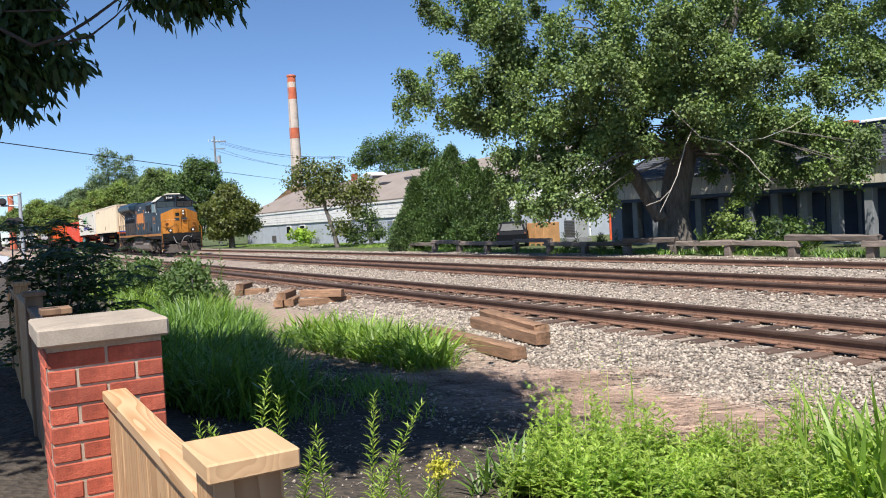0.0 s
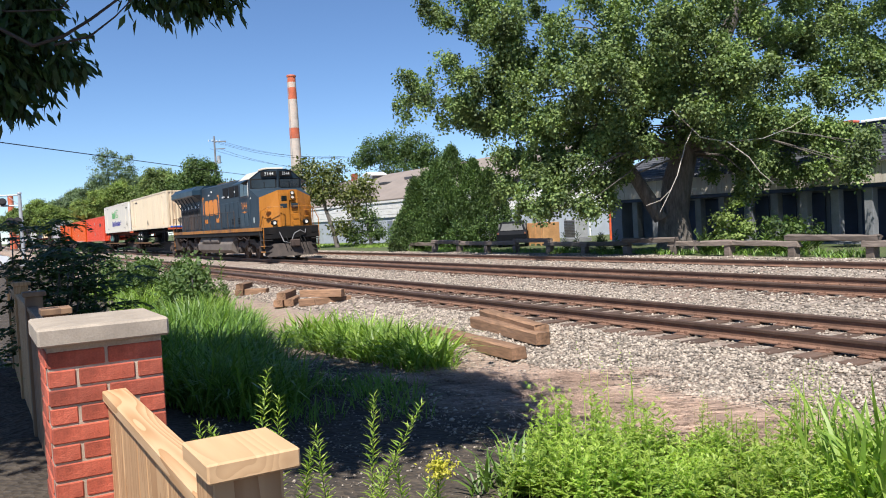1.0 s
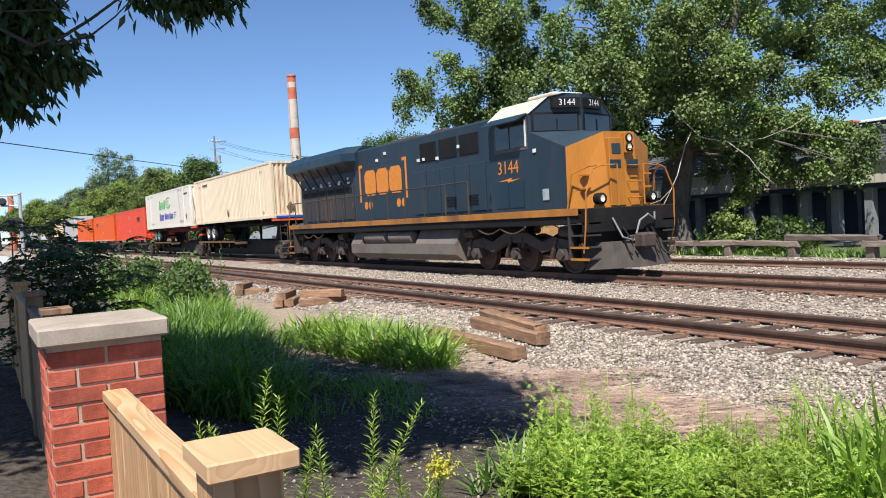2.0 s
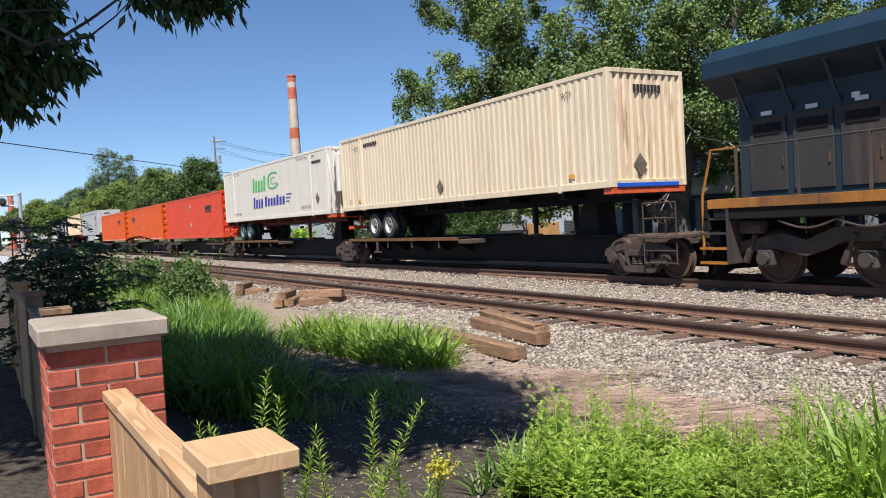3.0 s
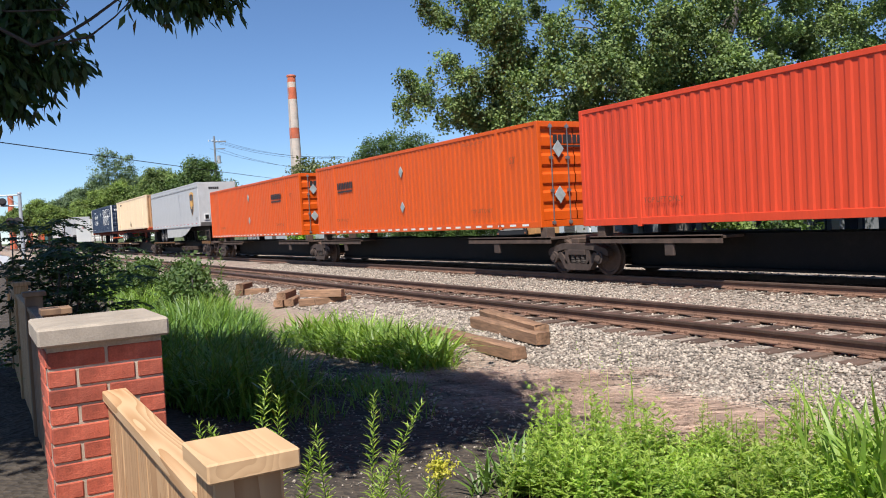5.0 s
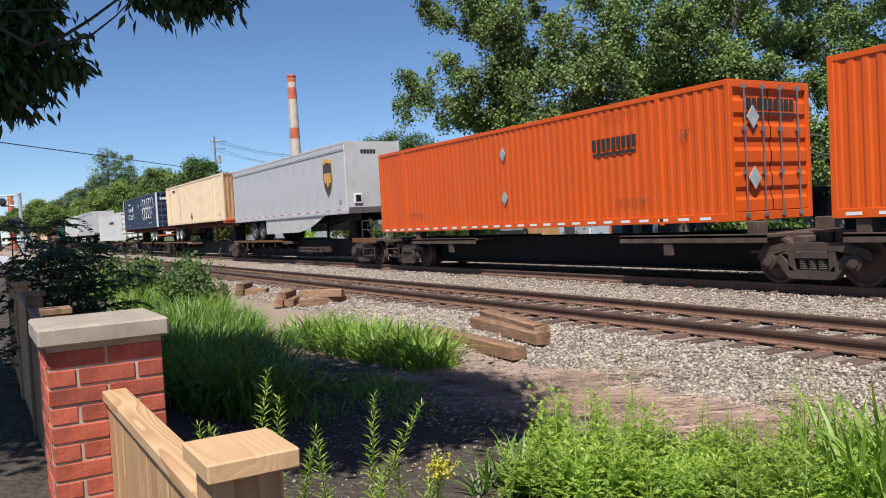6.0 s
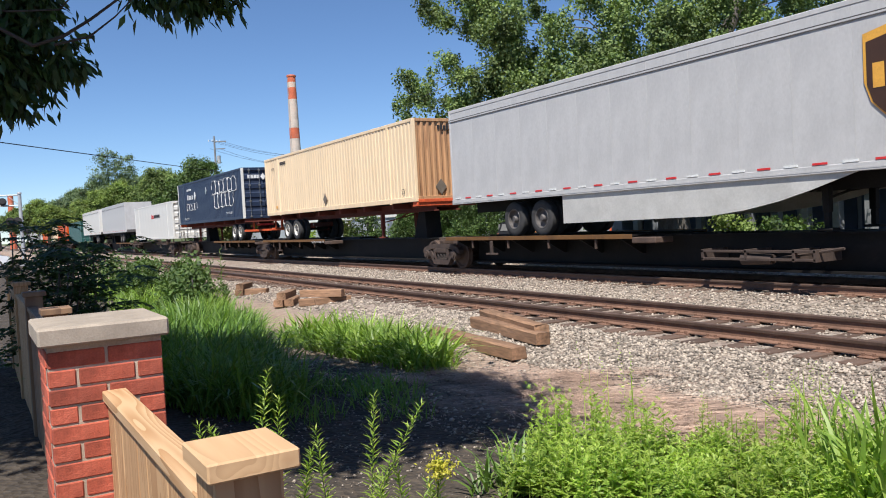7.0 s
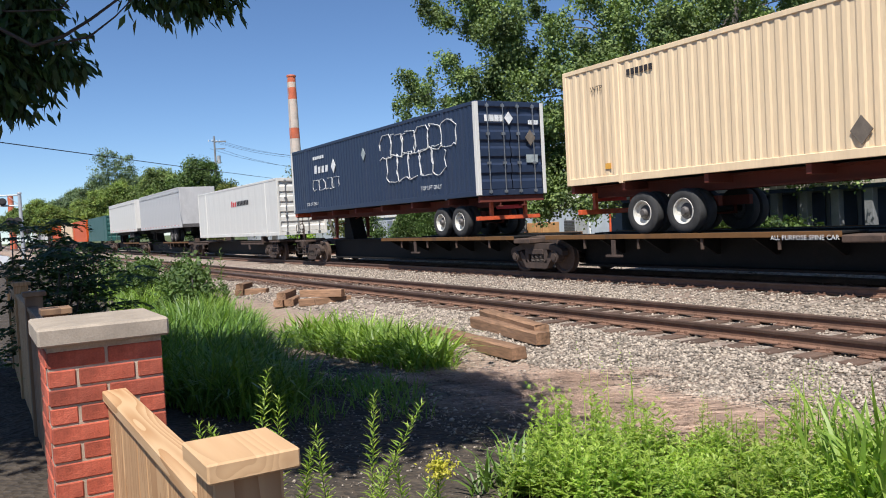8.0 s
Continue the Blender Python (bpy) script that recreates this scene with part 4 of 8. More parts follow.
def unit(v):
    return v / np.maximum(np.linalg.norm(v, axis=-1, keepdims=True), 1e-9)


def leaf_arrays(pos, axis, length, width, r, up=0.4, face=None):
    """Folded diamond leaves at pos along axis: vertex and face arrays."""
    n = len(pos)
    nrm = r.standard_normal((n, 3)) + np.array([0, 0, up * 2.5])
    nrm = unit(nrm if face is None else 0.75 * nrm + 1.6 * face)
    side = unit(np.cross(axis, nrm))
    nrm = np.cross(side, axis)
    L, W = np.broadcast_to(length, n)[:, None], np.broadcast_to(width, n)[:, None]
    mid = pos + axis * L * 0.42 + nrm * W * 0.10
    v = np.stack([pos, mid + side * W * 0.5, pos + axis * L - nrm * L * 0.08, mid - side * W * 0.5], 1).reshape(-1, 3)
    f = np.arange(n * 4).reshape(n, 4)
    return v, f


def join(*pairs):
    vs, fs, k = [], [], 0
    for v, f in pairs:
        vs.append(v)
        fs.append(f + k)
        k += len(v)
    return np.concatenate(vs), np.concatenate(fs)


def blades(root, height, width, r, lean=0.5, curl=0.6, az=None):
    """Bent grass blades: three quads each, narrowing to the tip."""
    n = len(root)
    a = r.random(n) * 6.283 if az is None else az
    d = np.stack([np.cos(a), np.sin(a), np.zeros(n)], -1)
    s = np.stack([-np.sin(a + r.normal(0, 0.9, n)), np.cos(a), np.zeros(n)], -1)
    s = unit(s)
    ln = (lean * r.random(n))[:, None]
    cu = (curl * r.random(n))[:, None]
    h, w = np.broadcast_to(height, n)[:, None], np.broadcast_to(width, n)[:, None]
    rows = []
    for t, wt in ((0.0, 0.8), (0.4, 1.0), (0.75, 0.7), (1.0, 0.08)):
        c = root + np.array([0, 0, 1.0]) * h * (t - cu * 0.35 * t ** 3) + d * h * (ln * t + cu * 0.7 * t ** 2.4)
        rows += [c + s * w * 0.5 * wt, c - s * w * 0.5 * wt]
    v = np.stack(rows, 1).reshape(-1, 3)
    base = np.arange(n)[:, None] * 8
    f = np.concatenate([base + np.array([[2 * k, 2 * k + 1, 2 * k + 3, 2 * k + 2]]) for k in range(3)], 1).reshape(-1, 4)
    return v, f


def crown_points(lobes, clumps, per, spread, r, hollow=0.55, squash=0.85, massed=False):
    """Leaf positions in clumps through a set of round lobes (x, y, z, radius)."""
    out, ways = [], []
    vol = np.array([l[3] ** 1.9 for l in lobes])
    vol = np.where(np.array([l[2] for l in lobes]) > 12.4, vol * 0.3, vol)
    share = np.maximum(3, (clumps * vol / vol.sum()).astype(int))
    for (x, y, z, rad), k in zip(lobes, share):
        d = unit(r.standard_normal((k, 3)))
        if massed:
            # sprays gather in a few boughs, with dark hollows between
            boughs = d[:max(4, k // 5)]
            d = unit(boughs[r.integers(0, len(boughs), k)] + 0.3 * r.standard_normal((k, 3)))
        c = np.array([x, y, z]) + d * rad * (hollow + (1.05 - hollow) * r.random((k, 1))) * np.array([1, 1, squash])
        if massed:
            # domed sprays: leaves lie on the upper and outer shell of each clump and hang below it
            e = unit(r.standard_normal((k, per, 3)) + 0.5 * d[:, None, :] + np.array([0, 0, 0.35]))
            q = spread * (0.5 + 1.1 * r.random((k, 1, 1))) * (0.65 + 0.6 * r.random((k, per, 1)) ** 1.5)
            p = c[:, None, :] + e * q * np.array([1, 1, 0.9]) - np.array([0, 0, 1.0]) * (r.random((k, per, 1)) ** 3) * spread * 1.3
            out.append(p.reshape(-1, 3))
            ways.append(unit(e + 0.45 * r.standard_normal((k, per, 3))).reshape(-1, 3))
            continue
        p = c[:, None, :] + r.standard_normal((k, per, 3)) * spread * (0.6 + 0.8 * r.random((k, 1, 1))) * np.array([1, 1, 0.75])
        out.append(p.reshape(-1, 3))
        ways.append(np.repeat(unit(d + 0.55 * r.standard_normal((k, 3)) + np.array([0, 0, 0.25])), per, 0))
    return np.concatenate(out), np.concatenate(ways)


def tree(name, label, base, trunk, lobes, clumps, per, spread, leaf, mat, seed, limbs=True, droop=0.3, wide=0.8, category="tree", hollow=0.55, bark="bark", group="", massed=False, limb=0.3):
    """Trunk as points with radii, one limb to each lobe, and a crown of single leaves."""
    r = np.random.default_rng(seed)
    b = Vector(base)
    t = thing(name, pose(*base), label, category, group)
    pts = [Vector(p[:3]) - b for p in trunk]
    part("trunk", Geo().path(pts, [p[3] for p in trunk], 12), M[bark], t, "rough furrowed grey-brown trunk", smooth=True)
    if limbs:
        for (x, y, z, rad) in lobes:
            c = Vector((x, y, z)) - b
            i = min(range(len(pts)), key=lambda k: (pts[k] - c).length + (0 if pts[k].z < c.z else 3))
            i = max(len(pts) // 2, i)
            s, r0 = pts[i], trunk[i][3]
            mid = s.lerp(c, 0.5) + Vector((r.normal(0, 0.12), r.normal(0, 0.12), 0.12)) * (c - s).length
            part("limb", Geo().path([s, s.lerp(mid, 0.6), mid, mid.lerp(c, 0.6), c + (c - s) * 0.01], [r0 * limb, r0 * limb * 0.67, r0 * limb * 0.43, r0 * limb * 0.23, r0 * limb * 0.08], 6), M[bark], t, smooth=True)
    p, d = crown_points(lobes, clumps, per, spread, r, hollow, massed=massed)
    ax = unit(d * 0.5 + r.standard_normal((len(p), 3)) * 0.8 + np.array([0, 0, -droop]))
    ln = leaf * (0.7 + 0.6 * r.random(len(p)))
    v, f = leaf_arrays(p - np.array(base), ax, ln, ln * wide, r, 0.5, d)
    part("crown", big_mesh("crown", v, f, M[mat]), None, t, "leafy green crown with gaps")
    return t


# the big poplar behind the barrier
BIG = [(-32.7, 19.5, 11.3, 1.0), (-29.8, 19.5, 10.7, 1.0), (-34.4, 19.4, 8.3, 1.0), (-32.5, 19.7, 6.9, 1.2), (-35.7, 19.2, 7.4, 0.7), (-29.3, 19.6, 7.4, 1.1), (-28.9, 19.7, 5.8, 1.3),
       (-26.7, 20.2, 9.3, 1.7), (-27.3, 19.7, 7.7, 1.2), (-24.7, 20.0, 6.3, 1.7), (-25.4, 19.8, 4.6, 1.3), (-26.7, 19.4, 3.5, 0.9), (-25.3, 19.2, 2.4, 0.8), (-23.7, 19.5, 3.1, 0.9),
       (-23.7, 21.0, 2.4, 0.7), (-23.8, 20.9, 4.1, 1.1), (-23.8, 21.3, 8.7, 2.0), (-21.9, 20.4, 6.2, 1.5), (-22.3, 21.5, 5.2, 0.7), (-21.2, 21.6, 7.4, 1.7), (-21.6, 23.1, 9.2, 1.9),
       (-21.4, 25.4, 9.9, 1.6), (-19.1, 23.1, 5.9, 0.9), (-24.3, 28.0, 5.6, 0.8), (-20.1, 25.3, 4.8, 0.9), (-21.6, 28.9, 9.5, 1.4), (-20.5, 26.7, 6.3, 1.0), (-20.0, 27.3, 4.7, 1.1),
       (-19.5, 28.2, 4.3, 1.1), (-20.3, 29.0, 5.9, 0.9), (-20.4, 31.0, 8.4, 1.4), (-20.0, 31.5, 6.3, 1.4), (-20.0, 33.7, 8.8, 1.6), (-19.5, 32.4, 6.9, 1.2), (-19.0, 29.1, 4.6, 0.9),
       (-18.0, 28.7, 3.6, 0.7), (-17.3, 27.8, 2.7, 0.5), (-21.2, 27.2, 3.3, 0.8), (-24.0, 28.4, 3.4, 0.8), (-20.5, 28.4, 3.2, 0.8), (-20.7, 26.1, 2.3, 0.5), (-19.4, 28.3, 2.9, 0.5),
       (-23.7, 19.0, 2.0, 0.5), (-25.7, 19.0, 1.8, 0.4), (-23.0, 26.9, 13.1, 4.7), (-25.9, 21.9, 13.9, 3.7), (-20.0, 32.0, 13.0, 3.7), (-28.7, 20.0, 11.7, 1.7), (-27.4, 30.8, 7.5, 2.1),
       (-28.5, 27.1, 8.1, 2.1), (-28.2, 23.3, 5.5, 1.4), (-25.7, 31.5, 4.7, 1.2), (-24.4, 31.8, 4.9, 1.6), (-22.8, 32.5, 4.2, 1.3), (-24.6, 31.8, 9.4, 1.4), (-23.1, 32.3, 8.1, 1.0),
       (-23.4, 21.5, 3.2, 0.8), (-23.2, 19.8, 1.7, 0.4), (-24.5, 19.0, 1.7, 0.4), (-27.1, 19.2, 2.7, 0.6), (-22.3, 23.6, 6.4, 1.2), (-25.5, 28.0, 5.5, 0.7), (-21.9, 32.4, 9.9, 1.5),
       (-31.3, 19.3, 8.4, 0.8), (-29.9, 19.6, 6.7, 1.1), (-27.6, 19.5, 6.3, 1.1), (-27.0, 19.4, 4.6, 1.0), (-28.1, 19.8, 9.2, 1.1), (-22.6, 21.1, 4.6, 0.8), (-23.6, 23.2, 4.1, 0.6),
       (-23.5, 21.3, 2.3, 0.5),
       (-22.1, 22.5, 7.0, 1.1), (-20.8, 23.5, 7.4, 1.2), (-22.9, 22.0, 5.6, 0.9), (-21.6, 22.6, 5.7, 0.8), (-22.0, 21.6, 4.2, 0.7), (-19.8, 23.0, 5.3, 0.9), (-19.1, 23.5, 6.2, 1.1), (-22.9, 20.5, 4.7, 0.8), (-22.9, 20.0, 3.2, 0.6), (-22.3, 19.6, 2.1, 0.5), (-19.8, 24.0, 4.3, 0.7), (-19.7, 25.0, 3.3, 0.7), (-26.4, 24.5, 3.4, 0.6), (-19.3, 25.5, 4.5, 0.8), (-25.2, 19.6, 3.4, 0.7), (-24.2, 19.4, 2.5, 0.6), (-25.9, 19.6, 4.6, 0.8), (-16.8, 27.0, 3.6, 0.5), (-16.7, 27.0, 2.8, 0.3), (-19.9, 25.5, 2.4, 0.5), (-24.7, 24.0, 5.3, 0.7), (-22.4, 24.3, 4.8, 0.6), (-21.0, 24.0, 4.8, 0.7), (-22.7, 23.8, 4.2, 0.5), (-22.6, 23.0, 6.4, 0.8)]
big = tree("poplar_tree", "huge old poplar with furrowed trunk and dense green crown", (-23.56, 25.0, -0.3),
           [(-23.56, 25.0, -0.3, 0.95), (-23.56, 25.0, 0.25, 0.74), (-23.6, 25.0, 1.34, 0.62), (-23.5, 25.2, 2.72, 0.60), (-23.37, 25.56, 3.87, 0.52), (-23.2, 25.9, 5.5, 0.42), (-22.8, 26.7, 7.3, 0.36), (-22.3, 27.6, 9.5, 0.28), (-22.2, 27.9, 12.5, 0.15)],
           BIG, 2700, 110, 0.31, 0.118, "leaf_poplar", 11, droop=0.6, wide=0.85, hollow=0.5, massed=True, limb=0.16)
part("limb", Geo().path([(0.0, -0.75, 1.5), (-0.4, -1.5, 2.97), (-0.86, -2.19, 4.33), (-1.23, -2.75, 5.47), (-1.8, -3.7, 6.7)], [0.32, 0.26, 0.21, 0.15, 0.07], 10), M["bark"], big, "leaning lower limb", smooth=True)
for pts in ([(-20.41, 21.79, 5.09), (-19.9, 22.59, 4.07), (-19.39, 23.45, 3.84), (-18.77, 24.5, 3.91), (-18.26, 25.39, 4.26), (-17.96, 25.93, 4.63)], [(-19.39, 23.4, 3.84), (-18.96, 23.94, 3.27), (-18.75, 24.25, 2.71), (-18.5, 24.65, 2.28)],
            [(-21.4, 23.9, 4.6), (-20.9, 22.9, 3.9), (-20.6, 22.1, 2.78), (-20.58, 21.6, 2.09), (-20.7, 21.25, 1.48)], [(-19.3, 23.7, 3.86), (-19.46, 24.37, 4.61), (-19.32, 24.65, 5.1)], [(-20.6, 21.8, 2.3), (-21.0, 21.6, 1.9), (-21.5, 21.4, 1.75)], [(-23.2, 25.2, 5.0), (-21.8, 23.4, 5.2), (-20.41, 21.79, 5.09)]):
    k = len(pts)
    part("dead_branch", Geo().path([Vector(p) - Vector((-23.56, 25.0, -0.3)) for p in pts], [0.022 * (1 - 0.7 * i / k) for i in range(k)], 6), M["dead_wood"], big, "bare bleached dead branch", smooth=True)


def conifer_clump():
    r = np.random.default_rng(21)
    t = thing("conifer_clump", pose(-42.7, 25.6, -0.2), "dense dark green clump of tall arborvitae", "conifer")
    spires = [(0.1, 0.4, 6.1, 2.0), (-0.8, -1.0, 4.5, 1.7), (0.9, 1.4, 5.2, 1.8), (-1.2, -1.9, 2.9, 1.4), (1.6, 2.1, 4.5, 1.4), (0.2, -0.7, 5.2, 1.7), (0.7, -0.5, 4.3, 1.9), (-0.6, -1.9, 4.1, 1.1)]
    P, A = [], []
    for (x, y, h, rad) in spires:
        n = 15000
        z = r.random(n) ** 0.8
        prof = np.where(z < 0.15, 0.85 + z, 1.0 - (np.maximum(z - 0.15, 0) / 0.85) ** 1.35)
        a = r.random(n) * 6.283
        q = rad * prof * (0.82 + 0.22 * r.random(n)) * (1 + 0.16 * np.sin(3 * a + 7 * z) + 0.12 * np.sin(11 * z + 5 * a))
        d = np.stack([np.cos(a), np.sin(a), np.zeros(n)], -1)
        k = 36
        c = np.stack([x + q * d[:, 0], y + q * d[:, 1], z * h + 0.05], -1)[:n // k].repeat(k, 0)
        dd = d[:n // k].repeat(k, 0)
        e = unit(r.standard_normal((len(c), 3)) + 0.5 * dd + np.array([0, 0, 0.4]))
        P.append(c + e * (0.12 + 0.22 * r.random((len(c), 1))) * (0.6 + 0.8 * r.random((n // k, 1)).repeat(k, 0)) * np.array([1, 1, 1.25]))
        A.append(unit(e * 0.6 + np.array([0, 0, 0.5]) + r.normal(0, 0.4, (len(c), 3))))
        part("stem", Geo().path([(x, y, 0), (x, y, h * 0.5), (x, y, h * 0.95)], [0.14, 0.09, 0.02], 7), M["bark"], t)
    p, a = np.concatenate(P), np.concatenate(A)
    ln = 0.13 * (0.6 + 0.8 * r.random(len(p)))
    v, f = leaf_arrays(p, a, ln, ln * 0.55, r, 0.1)
    part("foliage", big_mesh("foliage", v, f, M["leaf_conifer"]), None, t, "scaly dark green sprays")
    return t


conifer_clump()
# small yellowing tree before the works, round trees by the line, woods further off
tree("small_tree", "small many-stemmed tree with yellowing leaves before the works", (-61.3, 26.0, -0.2), [(-61.3, 26.0, -0.2, 0.22), (-61.5, 25.8, 1.2, 0.17), (-61.8, 25.4, 2.8, 0.14), (-62.0, 25.0, 4.6, 0.09), (-62.2, 24.8, 6.0, 0.05)],
     [(-62.54, 24.29, 6.2, 1.3), (-63.13, 23.23, 5.3, 0.8), (-61.82, 25.43, 5.2, 1.5), (-61.0, 26.76, 4.1, 1.2), (-60.28, 28.0, 4.75, 1.1), (-62.17, 24.75, 4.2, 1.1), (-60.5, 27.5, 2.9, 0.9), (-60.0, 28.3, 3.8, 0.7), (-61.2, 26.2, 1.5, 0.9), (-61.47, 26.1, 6.1, 1.0)], 420, 20, 0.27, 0.2, "leaf_yellowish", 31, hollow=0.3)
tree("small_tree", "slim leafy sapling beside the works wall", (-59.5, 28.2, -0.2), [(-59.5, 28.2, -0.2, 0.12), (-59.7, 28.1, 2, 0.09), (-60.0, 28.2, 4, 0.05)], [(-59.6, 28.2, 2.2, 0.7), (-59.4, 28.6, 1.0, 0.8), (-60.6, 27.3, 0.9, 0.9)], 130, 20, 0.22, 0.18, "leaf_mid", 32)
tree("background_tree", "round green tree rising behind the works roof", (-97.5, 52.0, -0.2), [(-97.5, 52, -0.2, 0.4), (-97.5, 52, 6, 0.3), (-97.5, 52, 11, 0.1)],
     [(-99.5, 48.7, 11.6, 2.2), (-98.1, 51.0, 11.8, 2.5), (-96.5, 53.7, 11.6, 2.3), (-95.7, 55.0, 10.2, 1.7), (-100.5, 46.9, 10.2, 1.5), (-97.5, 52, 8.5, 3.5)], 900, 22, 0.36, 0.25, "leaf_mid", 34)
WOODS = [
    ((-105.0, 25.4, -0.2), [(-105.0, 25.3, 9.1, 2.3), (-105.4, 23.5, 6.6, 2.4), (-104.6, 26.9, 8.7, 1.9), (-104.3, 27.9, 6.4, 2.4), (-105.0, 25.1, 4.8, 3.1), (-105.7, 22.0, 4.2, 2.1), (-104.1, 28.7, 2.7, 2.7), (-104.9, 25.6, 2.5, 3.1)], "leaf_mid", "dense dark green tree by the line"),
    # yellowish leaf here puts the sunlight on this tree into its colour
    ((-86.6, 24.4, -0.2), [(-86.6, 24.4, 5.0, 1.5), (-87.0, 23.1, 3.8, 1.4), (-86.3, 25.6, 4.0, 1.4), (-86.5, 24.8, 2.5, 1.8), (-86.1, 26.2, 2.1, 1.0), (-86.9, 23.3, 1.8, 1.4)], "leaf_yellowish", "rounded green tree by the line with sunlit yellow put into its leaves"),
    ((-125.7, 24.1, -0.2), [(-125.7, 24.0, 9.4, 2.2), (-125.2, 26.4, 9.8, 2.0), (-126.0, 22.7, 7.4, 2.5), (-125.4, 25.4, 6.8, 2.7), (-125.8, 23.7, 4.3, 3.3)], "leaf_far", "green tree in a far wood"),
    ((-158.4, 22.5, -0.2), [(-158.4, 22.6, 15.8, 2.5), (-157.9, 25.9, 15.4, 1.7), (-158.6, 21.0, 13.2, 2.5), (-158.1, 24.5, 12.9, 2.8), (-158.8, 19.9, 10.7, 2.3), (-158.3, 23.2, 10.1, 3.4), (-157.7, 27.1, 11.0, 2.5), (-158.5, 21.5, 7.0, 4.3)], "leaf_haze", "tall airy far tree with haze put into its leaf colour"),
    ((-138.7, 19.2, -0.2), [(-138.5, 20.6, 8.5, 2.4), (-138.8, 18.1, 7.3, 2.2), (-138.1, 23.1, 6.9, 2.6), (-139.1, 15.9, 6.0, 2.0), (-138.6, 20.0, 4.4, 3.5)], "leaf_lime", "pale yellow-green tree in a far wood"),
    ((-189.2, 17.4, -0.2), [(-189.1, 18.2, 9.3, 2.4), (-189.4, 15.6, 8.4, 2.1), (-188.9, 20.1, 10.7, 2.0), (-189.2, 17.1, 6.5, 3.8)], "leaf_haze", "broad far tree with haze put into its leaf colour"),
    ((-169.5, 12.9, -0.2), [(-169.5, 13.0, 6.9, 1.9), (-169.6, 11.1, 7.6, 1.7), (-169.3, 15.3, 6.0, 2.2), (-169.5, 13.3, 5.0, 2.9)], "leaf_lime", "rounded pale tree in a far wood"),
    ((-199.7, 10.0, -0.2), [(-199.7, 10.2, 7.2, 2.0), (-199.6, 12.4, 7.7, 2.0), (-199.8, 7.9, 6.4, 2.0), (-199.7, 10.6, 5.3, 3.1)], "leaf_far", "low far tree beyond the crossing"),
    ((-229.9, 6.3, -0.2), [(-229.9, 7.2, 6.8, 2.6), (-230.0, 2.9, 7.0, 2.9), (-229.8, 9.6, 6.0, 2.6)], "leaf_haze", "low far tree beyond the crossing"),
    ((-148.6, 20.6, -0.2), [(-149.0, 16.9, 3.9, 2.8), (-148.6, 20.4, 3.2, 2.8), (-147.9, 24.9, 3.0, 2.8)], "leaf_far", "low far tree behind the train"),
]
rw = random.Random(17)
for i, (b, lobes, mat, lab) in enumerate(WOODS):
    top = max(l[2] for l in lobes)
    fine = []
    for (x, y, z, rad) in lobes:
        fine.append((x, y, z, rad * 0.8))
        for k in range(5):
            a, e = rw.uniform(0, 6.28), rw.uniform(-0.4, 1.2)
            fine.append((x + rad * 0.8 * math.cos(a) * math.cos(e), y + rad * 0.8 * math.sin(a) * math.cos(e), z + rad * 0.8 * math.sin(e), rad * rw.uniform(0.25, 0.45)))
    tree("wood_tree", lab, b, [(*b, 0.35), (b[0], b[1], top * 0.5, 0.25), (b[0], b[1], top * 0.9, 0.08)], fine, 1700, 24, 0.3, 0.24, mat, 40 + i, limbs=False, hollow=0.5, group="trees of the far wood")


